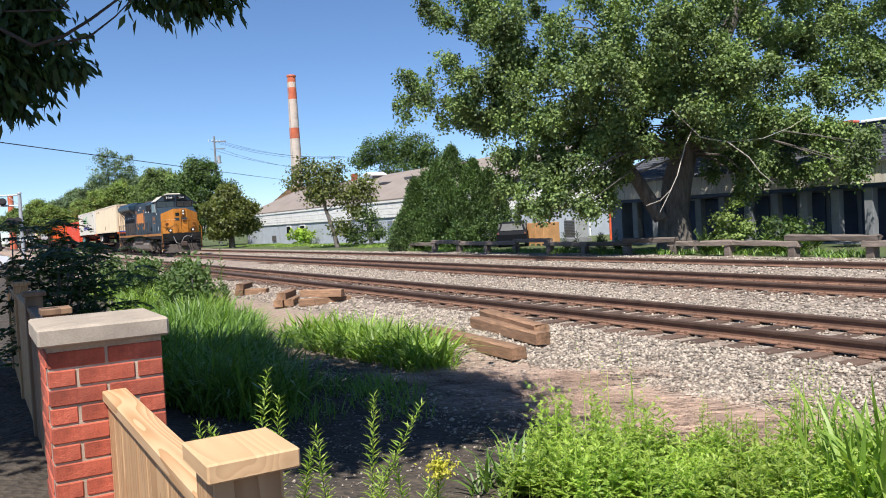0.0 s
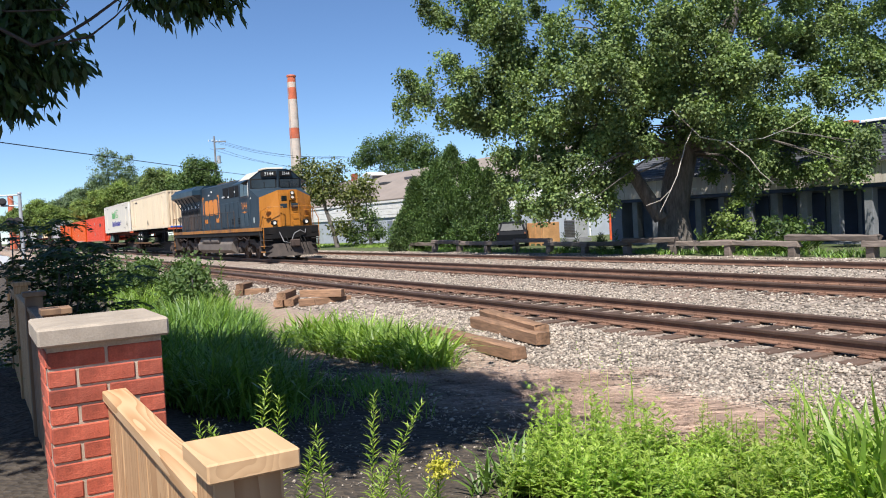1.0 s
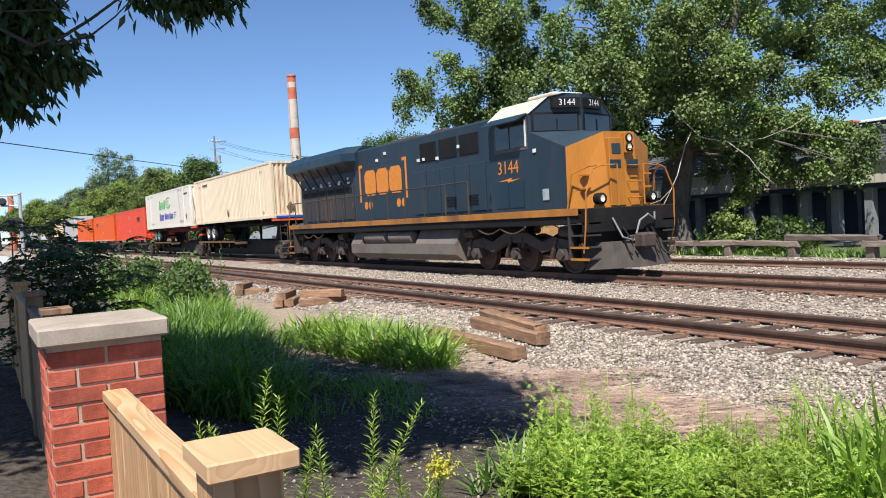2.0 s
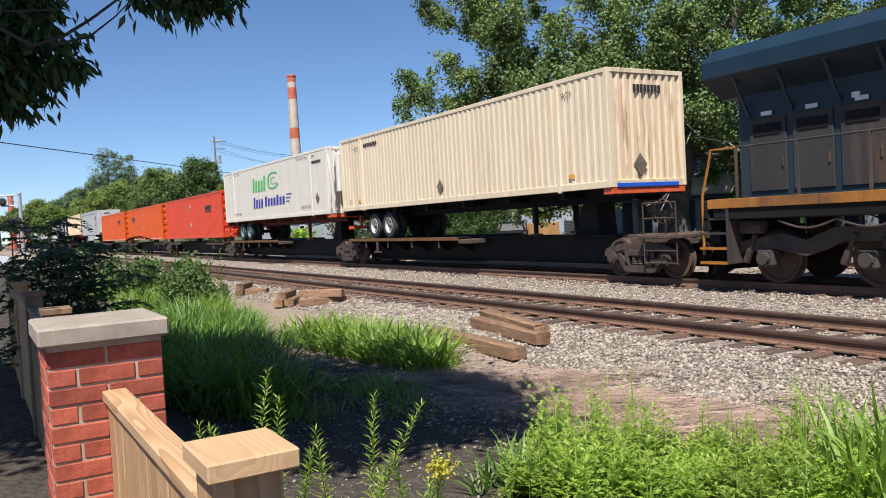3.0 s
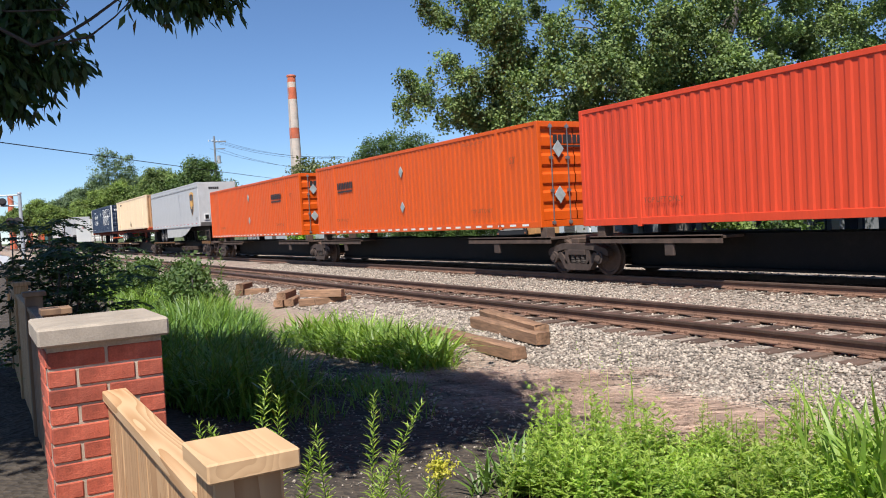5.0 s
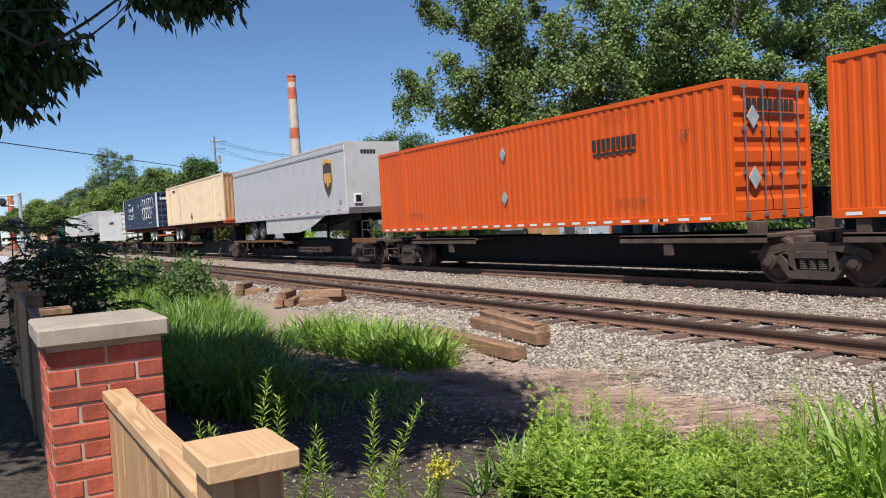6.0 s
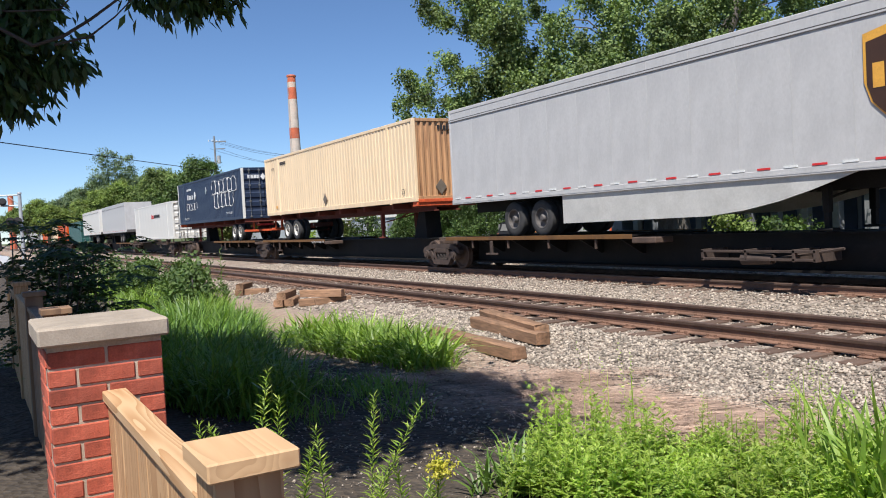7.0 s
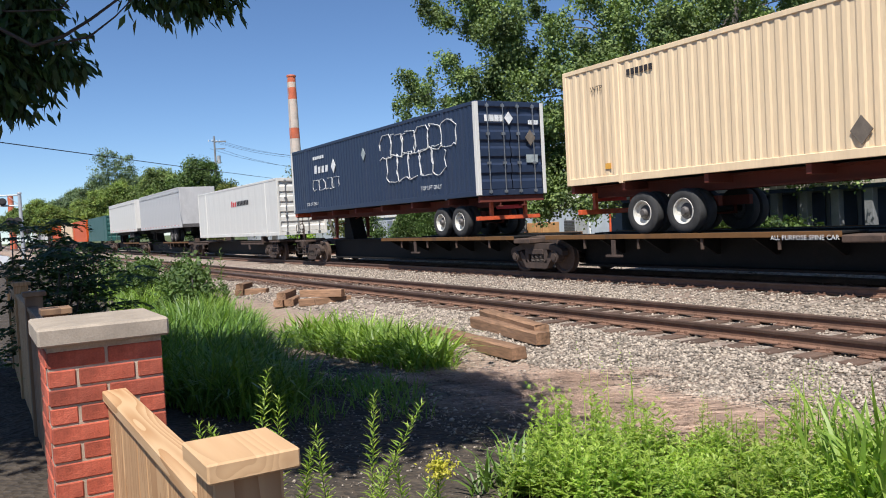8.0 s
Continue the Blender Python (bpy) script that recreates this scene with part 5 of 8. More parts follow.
# ---------------------------------------------------------------- the shade tree over the fence
def shade_tree():
    r = np.random.default_rng(77)
    base = Vector((-7.6, -4.2, -0.05))
    t = thing("shade_tree", pose(*base), "shade tree with narrow hanging leaves over the fence", "tree")
    part("trunk", Geo().path([(0, 0, 0), (0.1, 0.2, 2), (0.3, 0.7, 4), (0.8, 1.8, 5.6)], [0.3, 0.25, 0.2, 0.12], 12), M["bark"], t, smooth=True)
    twigs = [[(-7.1, -2.9, 4.6), (-6.6, -1.3, 4.0), (-6.1, -0.2, 3.3), (-5.84, 0.43, 2.9), (-5.74, 0.6, 2.95), (-5.65, 0.76, 3.05), (-5.54, 0.96, 3.2), (-5.45, 1.2, 3.35)],
             [(-5.78, 0.55, 2.9), (-5.65, 0.75, 2.94), (-5.57, 0.9, 3.06), (-5.52, 1.05, 3.22)], [(-6.1, -0.2, 3.3), (-6.2, 0.2, 3.0), (-6.2, 0.42, 2.75), (-6.1, 0.6, 2.7)], [(-6.1, -0.2, 3.3), (-6.0, 0.3, 3.15), (-5.85, 0.6, 3.15), (-5.7, 0.75, 3.3)],
             [(-6.6, -1.3, 4.0), (-6.1, 0.0, 4.1), (-5.7, 1.0, 3.7), (-5.55, 1.5, 3.3)], [(-7.1, -2.9, 4.6), (-6.6, -1.0, 5.6), (-6.0, 0.5, 6.2)], [(-7.1, -2.9, 4.6), (-5.8, -1.6, 6.0), (-4.9, -0.3, 6.6)], [(-7.1, -2.9, 4.6), (-7.6, -1.0, 6.0), (-7.8, 0.4, 6.4)]]
    for p in twigs:
        k = len(p)
        part("branch", Geo().path([Vector(q) - base for q in p], [(0.009 if p[0][2] < 3.4 else 0.018) * (1 - 0.75 * i / k) for i in range(k)], 6), M["dark_bark"], t)
    low = [(-6.25, 0.28, 2.98, 0.26), (-6.2, 0.42, 2.78, 0.17), (-6.24, 0.25, 2.66, 0.16), (-6.05, 0.62, 2.86, 0.09), (-6.02, 0.68, 2.82, 0.07), (-6.3, 0.1, 2.85, 0.3), (-5.72, 1.24, 3.24, 0.09), (-5.6, 1.42, 3.20, 0.12), (-5.52, 1.58, 3.24, 0.08), (-5.78, 1.08, 3.26, 0.06), (-6.2, 0.4, 3.22, 0.16), (-6.4, -0.2, 3.0, 0.4), (-5.5, 1.5, 3.42, 0.22), (-6.15, 0.5, 3.3, 0.14), (-6.1, 0.5, 3.05, 0.12), (-6.05, 0.6, 2.98, 0.08), (-6.3, 0.1, 3.2, 0.3), (-6.22, 0.33, 2.6, 0.1)]
    p, d = crown_points(low, 800, 10, 0.06, r, 0.1)
    # upper crown out of view, added so that its shadow covers the ditch
    unseen_canopy = [(-8.6, 1.3, 6.1, 0.9), (-7.3, 1.7, 6.2, 0.8), (-6.2, 2.0, 6.2, 0.75), (-5.1, 2.0, 6.2, 0.7), (-4.2, 1.5, 6.2, 0.65), (-4.5, 0.8, 6.2, 0.8), (-5.4, 1.3, 6.2, 0.9), (-4.2, -0.2, 6.3, 0.7), (-6.1, -0.2, 6.3, 1.5), (-5.0, -0.6, 6.5, 1.2), (-7.4, 0.3, 6.2, 1.3), (-6.3, 1.0, 6.1, 0.9), (-8.2, -0.8, 6.0, 1.3), (-5.2, 0.6, 6.4, 0.8), (-8.6, 0.6, 6.0, 0.9), (-7.2, -1.6, 6.0, 1.6), (-5.8, -1.7, 6.3, 1.4), (-8.4, -2.4, 5.6, 1.5), (-9.6, -0.6, 5.8, 1.1), (-10.4, -2.0, 5.4, 1.3)]
    unseen_canopy = [(x + 0.6, y, z, q) for x, y, z, q in unseen_canopy]
    p2, d2 = crown_points(unseen_canopy, 1900, 16, 0.24, r, 0.1)
    for nm, pp, dd, ln0, seedw in (("hanging_leaves", p, d, 0.10, 0.33), ("crown", p2, d2, 0.2, 0.6)):
        ax = unit(dd * 0.35 + r.normal(0, 0.35, (len(pp), 3)) + np.array([0, 0.15, -0.9 if ln0 < 0.12 else -0.3]))
        ln = ln0 * (0.7 + 0.6 * r.random(len(pp)))
        v, f = leaf_arrays(pp - np.array(base), ax, ln, ln * seedw, r, 0.0)
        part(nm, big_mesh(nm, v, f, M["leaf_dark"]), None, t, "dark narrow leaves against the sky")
    return t


shade_tree()


# ---------------------------------------------------------------- grass, weeds and shrubs
def grass_patch(name, spots, count, height, width, mat, seed, label, lean=0.5, curl=0.8):
    """Blades spread over round spots (x, y, radius)."""
    r = np.random.default_rng(seed)
    w = np.array([s[2] ** 2 for s in spots])
    pick = r.choice(len(spots), count, p=w / w.sum())
    sp = np.array(spots)[pick]
    a, q = r.random(count) * 6.283, np.sqrt(r.random(count)) * sp[:, 2]
    x, y = sp[:, 0] + q * np.cos(a), sp[:, 1] + q * np.sin(a)
    root = np.stack([x, y, ground_z(x, y) - 0.01], -1)
    h = height * (0.45 + 0.65 * r.random(count)) * (1.05 - 0.45 * (q / sp[:, 2]) ** 2)
    v, f = blades(root, h, width * (0.6 + 0.8 * r.random(count)), r, lean, curl)
    return tagged(new(name, big_mesh(name, v, f, M[mat])), label, "grass", kind="stuff")


grass_patch("tall_grass", [(-8.6, 2.4, 0.6), (-9.2, 2.5, 0.9), (-10.4, 2.6, 1.0), (-11.6, 2.8, 1.0), (-12.8, 3.0, 1.1), (-14.2, 3.2, 1.2), (-15.6, 3.6, 1.2), (-10.0, 1.6, 0.9), (-12.0, 1.8, 1.0)], 8500, 0.92, 0.025, "grass_deep", 51, "tall ditch grass with shade put into its darker green", 0.7, 1.5)
grass_patch("grass_clump", [(-12.9, 5.0, 0.6), (-12.2, 5.2, 0.65), (-11.4, 5.25, 0.65), (-10.6, 5.3, 0.6), (-9.9, 5.3, 0.5), (-9.3, 5.2, 0.35)], 2600, 0.66, 0.03, "grass", 52, "bright sunlit grass clump on bare dirt", 0.9, 1.5)
grass_patch("broad_grass", [(-3.45, 5.1, 0.2), (-3.2, 5.25, 0.2), (-2.95, 5.2, 0.2), (-3.1, 4.9, 0.2), (-2.7, 5.1, 0.25), (-2.9, 4.7, 0.25), (-3.0, 5.3, 0.3), (-2.6, 5.3, 0.25)], 640, 0.74, 0.034, "grass", 53, "broad bright grass blades in sun", 0.6, 0.7)
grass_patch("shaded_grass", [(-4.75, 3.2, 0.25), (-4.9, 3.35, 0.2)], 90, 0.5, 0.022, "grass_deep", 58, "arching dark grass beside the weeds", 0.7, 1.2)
grass_patch("ditch_grass", [(-8.03, 3.92, 0.5), (-8.77, 4.00, 0.5), (-9.24, 3.53, 0.55), (-7.21, 3.70, 0.3), (-7.9, 2.9, 0.4)], 620, 0.3, 0.014, "grass_deep", 54, "thin grass on ditch soil, coloured darker for shade", 0.9, 1.0)
grass_patch("barrier_grass", [(-15 - i * 1.7, 23.4 + 0.5 * (i % 2), 0.9) for i in range(18)], 3600, 0.3, 0.03, "grass_deep", 55, "weedy grass along the timber barrier", 0.6, 0.8)
grass_patch("verge_grass", [(-46 - i * 3.2, 27.5 + (i % 3), 2.2) for i in range(16)], 7000, 0.22, 0.05, "grass", 56, "sunlit grass verge before the works", 0.6, 0.8)
grass_patch("wayside_grass", [(-17 - i * 1.8, 3.9 + 0.4 * (i % 3), 0.9) for i in range(9)], 5200, 0.7, 0.02, "grass", 57, "rank green grass beside the ballast", 0.6, 0.9)


def weed_arrays(x, y, h, r, leaves=34, ll=0.085, spire=False):
    """One upright weed: a stem and narrow leaves all the way up."""
    z = float(ground_z(np.array(x), np.array(y)))
    lean = r.normal(0, 0.22 if spire else 0.12, 2)
    t = np.linspace(0.12, 1.0, leaves)
    stem = np.stack([x + lean[0] * h * t ** 1.6, y + lean[1] * h * t ** 1.6, z + h * t], -1)
    a = np.arange(leaves) * 2.4 + r.random() * 6
    el = 0.55 + 0.5 * t if not spire else 0.3 + 0.7 * t
    d = unit(np.stack([np.cos(a), np.sin(a), el], -1) + r.normal(0, 0.15, (leaves, 3)))
    ln = ll * (0.55 + 0.75 * np.sin(np.pi * (0.15 + 0.75 * t))) * (0.85 + 0.3 * r.random(leaves))
    lv = leaf_arrays(stem, d, ln, ln * (0.17 if spire else 0.24), r, 1.4)
    sv = blades(np.array([[x, y, z]]), np.array([h]), np.array([0.012]), r, 0.0, 0.0)
    rise = ((sv[0][:, 2] - z) / h).clip(0, 1) ** 1.6
    sv = (sv[0] + np.stack([lean[0] * h * rise, lean[1] * h * rise, 0 * rise], -1), sv[1])
    return lv, sv, stem


def weed_field(name, spots, count, h0, h1, mat, seed, label, leaves=30, ll=0.09):
    r = np.random.default_rng(seed)
    w = np.array([s[2] ** 2 for s in spots])
    out = []
    for _ in range(count):
        s = spots[r.choice(len(spots), p=w / w.sum())]
        a, q = r.random() * 6.283, math.sqrt(r.random()) * s[2]
        wx, wy = s[0] + q * math.cos(a), s[1] + q * math.sin(a)
        tall = 0.75 + 0.35 * math.sin(3.1 * wx + 1.7 * wy) + 0.25 * math.sin(7.3 * wx - 5.9 * wy)
        lv, sv, _s = weed_arrays(wx, wy, (h0 + (h1 - h0) * r.random() ** 1.6) * max(0.4, tall), r, leaves, ll)
        out += [lv, sv]
    v, f = join(*out)
    return tagged(new(name, big_mesh(name, v, f, M[mat])), label, "weeds", kind="stuff")


def feathered_weeds(name, spots, count, h0, h1, mat, seed, label, nodes=13, leaf=0.085):
    """Bushy weeds: each stem carries rising leaves cut into narrow leaflets."""
    r = np.random.default_rng(seed)
    w = np.array([s[2] ** 2 for s in spots])
    out = []
    for _ in range(count):
        s = spots[r.choice(len(spots), p=w / w.sum())]
        a, q = r.random() * 6.283, math.sqrt(r.random()) * s[2]
        x, y = s[0] + q * math.cos(a), s[1] + q * math.sin(a)
        z = float(ground_z(np.array(x), np.array(y)))
        h = (h0 + (h1 - h0) * r.random() ** 1.5) * max(0.55, 0.85 + 0.25 * math.sin(2.6 * x + 1.9 * y) + 0.2 * math.sin(6.1 * x - 5.2 * y))
        lean = r.normal(0, 0.16, 2)
        t = np.linspace(0.25, 1.0, nodes)
        c = np.stack([x + lean[0] * h * t ** 1.7, y + lean[1] * h * t ** 1.7, z + h * t], -1)
        az = np.arange(nodes) * 2.4 + r.random() * 6
        ax = unit(np.stack([np.cos(az), np.sin(az), 0.25 + 0.9 * t ** 2], -1) + r.normal(0, 0.2, (nodes, 3)))
        L = (leaf * (1.15 - 0.65 * t) * (0.8 + 0.4 * r.random(nodes)))[:, None]
        side = unit(np.cross(ax, np.array([0, 0, 1.0])))
        out.append(leaf_arrays(c + ax * L * 0.4, ax, L[:, 0] * 0.75, L[:, 0] * 0.24, r, 1.2))
        for u in (0.25, 0.5, 0.72):
            for sg in (-1, 1):
                d = unit(ax * 0.75 + side * sg * 0.8 + r.normal(0, 0.14, (nodes, 3)))
                ll = L[:, 0] * (0.62 - 0.3 * u)
                out.append(leaf_arrays(c + ax * L * u, d, ll, ll * 0.34, r, 1.2))
        out.append(blades(np.array([[x, y, z]]), np.array([h]), np.array([0.010]), r, 0.0, 0.0))
    v, f = join(*out)
    return tagged(new(name, big_mesh(name, v, f, M[mat])), label, "weeds", kind="stuff")


SUNNY = [(-5.0, 3.9, 0.3), (-4.7, 4.3, 0.3), (-4.3, 4.6, 0.3), (-3.9, 4.85, 0.28), (-3.5, 5.0, 0.25), (-4.5, 3.6, 0.45), (-4.1, 4.0, 0.45), (-3.7, 4.3, 0.45), (-3.3, 4.6, 0.4), (-4.0, 3.5, 0.35)]
feathered_weeds("sunlit_weeds", SUNNY, 400, 0.2, 0.58, "leaf_bright", 61, "dense bright green sunlit weeds with cut leaves", 14, 0.10)
feathered_weeds("low_weeds", [(x, y, q * 1.1) for x, y, q in SUNNY], 150, 0.12, 0.3, "grass", 65, "low mid-green weeds among taller ones", 9, 0.12)
feathered_weeds("wispy_weeds", [(-5.0, 4.5, 0.2), (-4.3, 5.0, 0.22), (-4.1, 5.0, 0.2), (-3.7, 5.1, 0.2)], 36, 0.5, 0.78, "leaf_bright", 64, "tall wispy pale weeds above the undergrowth", 24, 0.05)
weed_field("wayside_weeds", [(-20 - i * 1.6, 4.6 + 0.5 * (i % 2), 0.8) for i in range(8)], 260, 0.6, 1.3, "leaf_mid", 62, "tall leafy weeds beside the ballast", 30, 0.16)
weed_field("barrier_weeds", [(-20.2, 23.9, 0.8), (-18.2, 24.0, 0.7), (-21.0, 24.2, 0.6), (-17.2, 24.1, 0.6), (-26.5, 24.0, 0.7), (-28.5, 23.8, 0.6)], 60, 0.5, 1.1, "leaf_mid", 63, "bright leafy weeds behind the timber barrier", 26, 0.22)
r = np.random.default_rng(66)
for i, (x, y, h) in enumerate([(-4.1, 1.0, 0.82), (-4.0, 1.15, 1.02), (-3.85, 1.22, 0.9), (-4.4, 1.25, 0.8), (-3.7, 1.45, 0.82), (-3.75, 1.62, 0.98), (-3.9, 1.75, 0.92), (-3.5, 1.8, 0.72), (-3.45, 1.88, 0.79), (-3.3, 1.9, 0.66), (-3.2, 1.5, 0.7), (-3.6, 2.25, 0.66), (-4.3, 1.5, 0.62), (-3.1, 1.75, 0.6)]):
    t = thing("goldenrod", pose(x, y, 0), "tall goldenrod plant with narrow green leaves by the fence" if i != 8 else "goldenrod plant with a yellow flowering tip by the fence", "goldenrod", "goldenrod by the fence")
    lv, sv, stem = weed_arrays(0.0, 0.0, h, r, 120, 0.06, True)
    off = np.array([0, 0, float(ground_z(np.array(x), np.array(y))) - float(ground_z(np.array(0.0), np.array(0.0)))])
    part("stem", big_mesh("stem", sv[0] + off, sv[1], M["leaf_mid"]), None, t)
    part("leaves", big_mesh("leaves", lv[0] + off, lv[1], M["leaf_bright"]), None, t, "narrow bright green leaves")
    if i == 8:
        p = stem[-14:] + off
        p = np.repeat(p, 26, 0) + r.normal(0, 0.03, (14 * 26, 3)) * np.array([1, 1, 0.7])
        fl = leaf_arrays(p, unit(r.standard_normal((len(p), 3)) + np.array([0, 0, 0.6])), 0.022, 0.01, r)
        part("flower_head", big_mesh("flower_head", *fl, M["flower"]), None, t, "yellow flower plume")


def frond_bush(x, y, h, count, seed, label, name="sumac_bush"):
    """A shrub of feathered fronds: arching stalks with paired leaflets."""
    r = np.random.default_rng(seed)
    t = thing(name, pose(x, y, float(ground_z(np.array(x), np.array(y)))), label, "bush")
    out = []
    for i in range(5):
        g = Geo().path([(r.normal(0, 0.12), r.normal(0, 0.12), 0), (r.normal(0, 0.2), r.normal(0, 0.2), h * 0.4), (r.normal(0, 0.3), r.normal(0, 0.3), h * 0.8)], [0.02, 0.015, 0.006], 5)
        part("stem", g, M["bark"], t)
    for i in range(count):
        a = r.random() * 6.283
        z0 = h * (0.12 + 0.72 * r.random())
        o = np.array([r.normal(0, 0.28), r.normal(0, 0.28), z0])
        L = 0.42 * (0.7 + 0.6 * r.random())
        d = np.array([math.cos(a), math.sin(a), 0.0])
        k = 11
        s = np.linspace(0.1, 1, k)[:, None]
        c = o + d * L * s + np.array([0, 0, 1.0]) * (0.45 * L * s - 0.65 * L * s ** 2)
        side = np.array([-d[1], d[0], 0.0])
        for sg in (-1, 1):
            ax = unit(np.tile(side * sg + d * 0.55 - np.array([0, 0, 0.25]), (k, 1)) + r.normal(0, 0.1, (k, 3)))
            out.append(leaf_arrays(c, ax, 0.12 * (1.1 - 0.5 * s[:, 0]), 0.042, r, 1.2))
    v, f = join(*out)
    # dark leaf colour carries the shade that the bush stands in
    part("fronds", big_mesh("fronds", v, f, M["leaf_dark"]), None, t, "feathered green fronds darkened as in shadow")
    return t


frond_bush(-10.2, 1.0, 2.1, 150, 71, "feathery sumac bush coloured dark for the shade by the fence")
frond_bush(-11.3, 0.75, 2.4, 150, 72, "feathery sumac bush coloured dark for the shade by the fence")
frond_bush(-12.4, 1.3, 2.0, 120, 73, "feathery sumac bush coloured dark for the shade by the fence")


def shrub(name, label, spot, lobes, clumps, leaf, mat, seed):
    return tree(name, label, spot, [(*spot, 0.04), (spot[0], spot[1], spot[2] + 0.5, 0.03), (spot[0], spot[1], spot[2] + 0.9, 0.015)], lobes, clumps, 16, 0.14, leaf, mat, seed, limbs=True, category="shrub", hollow=0.2)


shrub("shrub", "bright leafy shrub behind the timber barrier", (-20.2, 24.3, -0.2), [(-20.2, 24.3, 0.5, 0.7), (-20.4, 24.2, 1.1, 0.45), (-20.1, 24.4, 1.6, 0.28), (-19.6, 24.5, 0.8, 0.35)], 80, 0.13, "leaf_lime", 81)
shrub("shrub", "leafy green shrub behind the timber barrier", (-18.0, 24.4, -0.2), [(-18.0, 24.4, 0.4, 0.55), (-17.6, 24.5, 0.8, 0.4), (-18.3, 24.3, 0.9, 0.35), (-17.0, 24.6, 0.4, 0.4)], 80, 0.13, "leaf_mid", 82)
shrub("shrub", "round pale green shrub on the works lawn", (-82.0, 30.5, -0.2), [(-82, 30.5, 0.8, 1.3), (-80.8, 31.0, 0.6, 0.9)], 90, 0.25, "leaf_bright", 83)
for i in range(7):
    x, y = -20.0 - i * 2.2, 4.6 + 0.4 * (i % 3)
    shrub("shrub", "rank grey-green shrub beside the ballast", (x, y, -0.35), [(x, y, 0.25, 0.6), (x - 0.5, y + 0.2, 0.5, 0.5), (x + 0.4, y - 0.3, 0.1, 0.5)], 60, 0.11, "leaf_mid", 90 + i)

# dry straw lying on the dirt
r = np.random.default_rng(99)
tufts, each = 140, 62
n = tufts * each
u = np.repeat(r.random(tufts), each)
x = -9.0 + 6.5 * u + np.repeat(r.normal(0, 0.3, tufts), each) + r.normal(0, 0.16, n)
y = 5.3 + 0.65 * u + np.repeat(r.normal(0, 0.42, tufts), each) * (1.1 - 0.3 * u) + r.normal(0, 0.11, n)
root = np.stack([x, y, ground_z(x, y) + 0.015 + 0.045 * r.random(n)], -1)
az = 0.35 + np.repeat(r.normal(0, 0.5, tufts), each) + r.normal(0, 0.2, n)
v, f = blades(root, 0.035, 0.0075, r, 0.0, 0.0, az)
ln = (0.2 + 0.55 * r.random(n) ** 1.5)[:, None, None]
k = np.array([0, 0, 0.4, 0.4, 0.75, 0.75, 1, 1])[None, :, None]
d = np.stack([np.cos(az), np.sin(az), np.zeros(n)], -1)[:, None, :]
v = (v.reshape(n, 8, 3) + d * ln * k).reshape(-1, 3)
tagged(new("dry_straw", big_mesh("dry_straw", v, f, M["straw"])), "dry reddish straw flattened on bare dirt", "straw", kind="stuff")


# ---------------------------------------------------------------- the train
# Every piece of the train stands at its place for t = 0; motions() drives all of it along x.
YC = 14.667
TRAIN = []
MESHES = {}


def text_mesh(s, size, mat, squeeze=1.0):
    """Lettering as a mesh in its own x-y plane, centred."""
    cu = bpy.data.curves.new("lettering", "FONT")
    cu.body, cu.size, cu.align_x, cu.align_y, cu.resolution_u = s, size, "CENTER", "CENTER", 2
    ob = bpy.data.objects.new("lettering", cu)
    scene.collection.objects.link(ob)
    bpy.context.view_layer.update()
    me = bpy.data.meshes.new_from_object(ob.evaluated_get(bpy.context.evaluated_depsgraph_get()))
    bpy.data.objects.remove(ob)
    for v in me.vertices:
        v.co.x *= squeeze
    me.materials.clear()
    me.materials.append(mat)
    return me


def side_text(s, size, mat, parent, x, z, y, squeeze=1.0, label=""):
    return part("lettering", text_mesh(s, size, mat, squeeze), mat, parent, label, at=pose(x, y, z, rx=90))


def end_text(s, size, mat, parent, y, z, x, squeeze=1.0, label=""):
    return part("lettering", text_mesh(s, size, mat, squeeze), mat, parent, label, at=pose(x, y, z, rx=90, rz=90))


def bars(name, mat, parent, x, z, w, h, n, y, label="", end=False):
    """Lettering that stays plain bars: n upright blocks across a width w, lower left corner (x, z)."""
    g = Geo()
    step = w / n
    for i in range(n):
        if end:
            g.box(y, y + 0.003, x + i * step, x + i * step + step * 0.86, z, z + h)
        elif h >= 0.3:
            hh, a = h * (1.0 if i % 4 == 0 else 0.78), x + i * step
            g.prism([(a, z), (a + step * 0.62, z), (a + step * 0.62 + 0.16 * hh, z + hh), (a + 0.16 * hh, z + hh)], "y", y - 0.003, y)
        else:
            g.box(x + i * step, x + i * step + step * 0.78, y - 0.003, y, z, z + h)
    return part(name, g, mat, parent, label)


def hollow(g, cx, cz, w, h, y, gap=0, thick=0.3):
    """A slanted hollow rounded shape, closed or open on one side, flat on a wall."""
    n = 16
    lo, hi = {0: (0, n), 1: (2, n - 1), 2: (6, n + 3)}[gap]
    out, inn = [], []
    for i in range(lo, hi + 1):
        a = 6.2832 * i / n
        c_, s_ = math.cos(a), math.sin(a)
        k = (abs(c_) ** 3 + abs(s_) ** 3) ** (-1 / 3)
        for f, l in ((1.0, out), (1.0 - thick * 1.6, inn)):
            zz = s_ * k * h / 2 * (f if f == 1.0 else 1 - thick)
            l.append((cx + c_ * k * w / 2 * f + 0.18 * zz, cz + zz))
    m = len(out)
    g.add([(a, y - 0.003, b) for a, b in out + inn], [(i, i + 1, m + i + 1, m + i) for i in range(m - 1)])


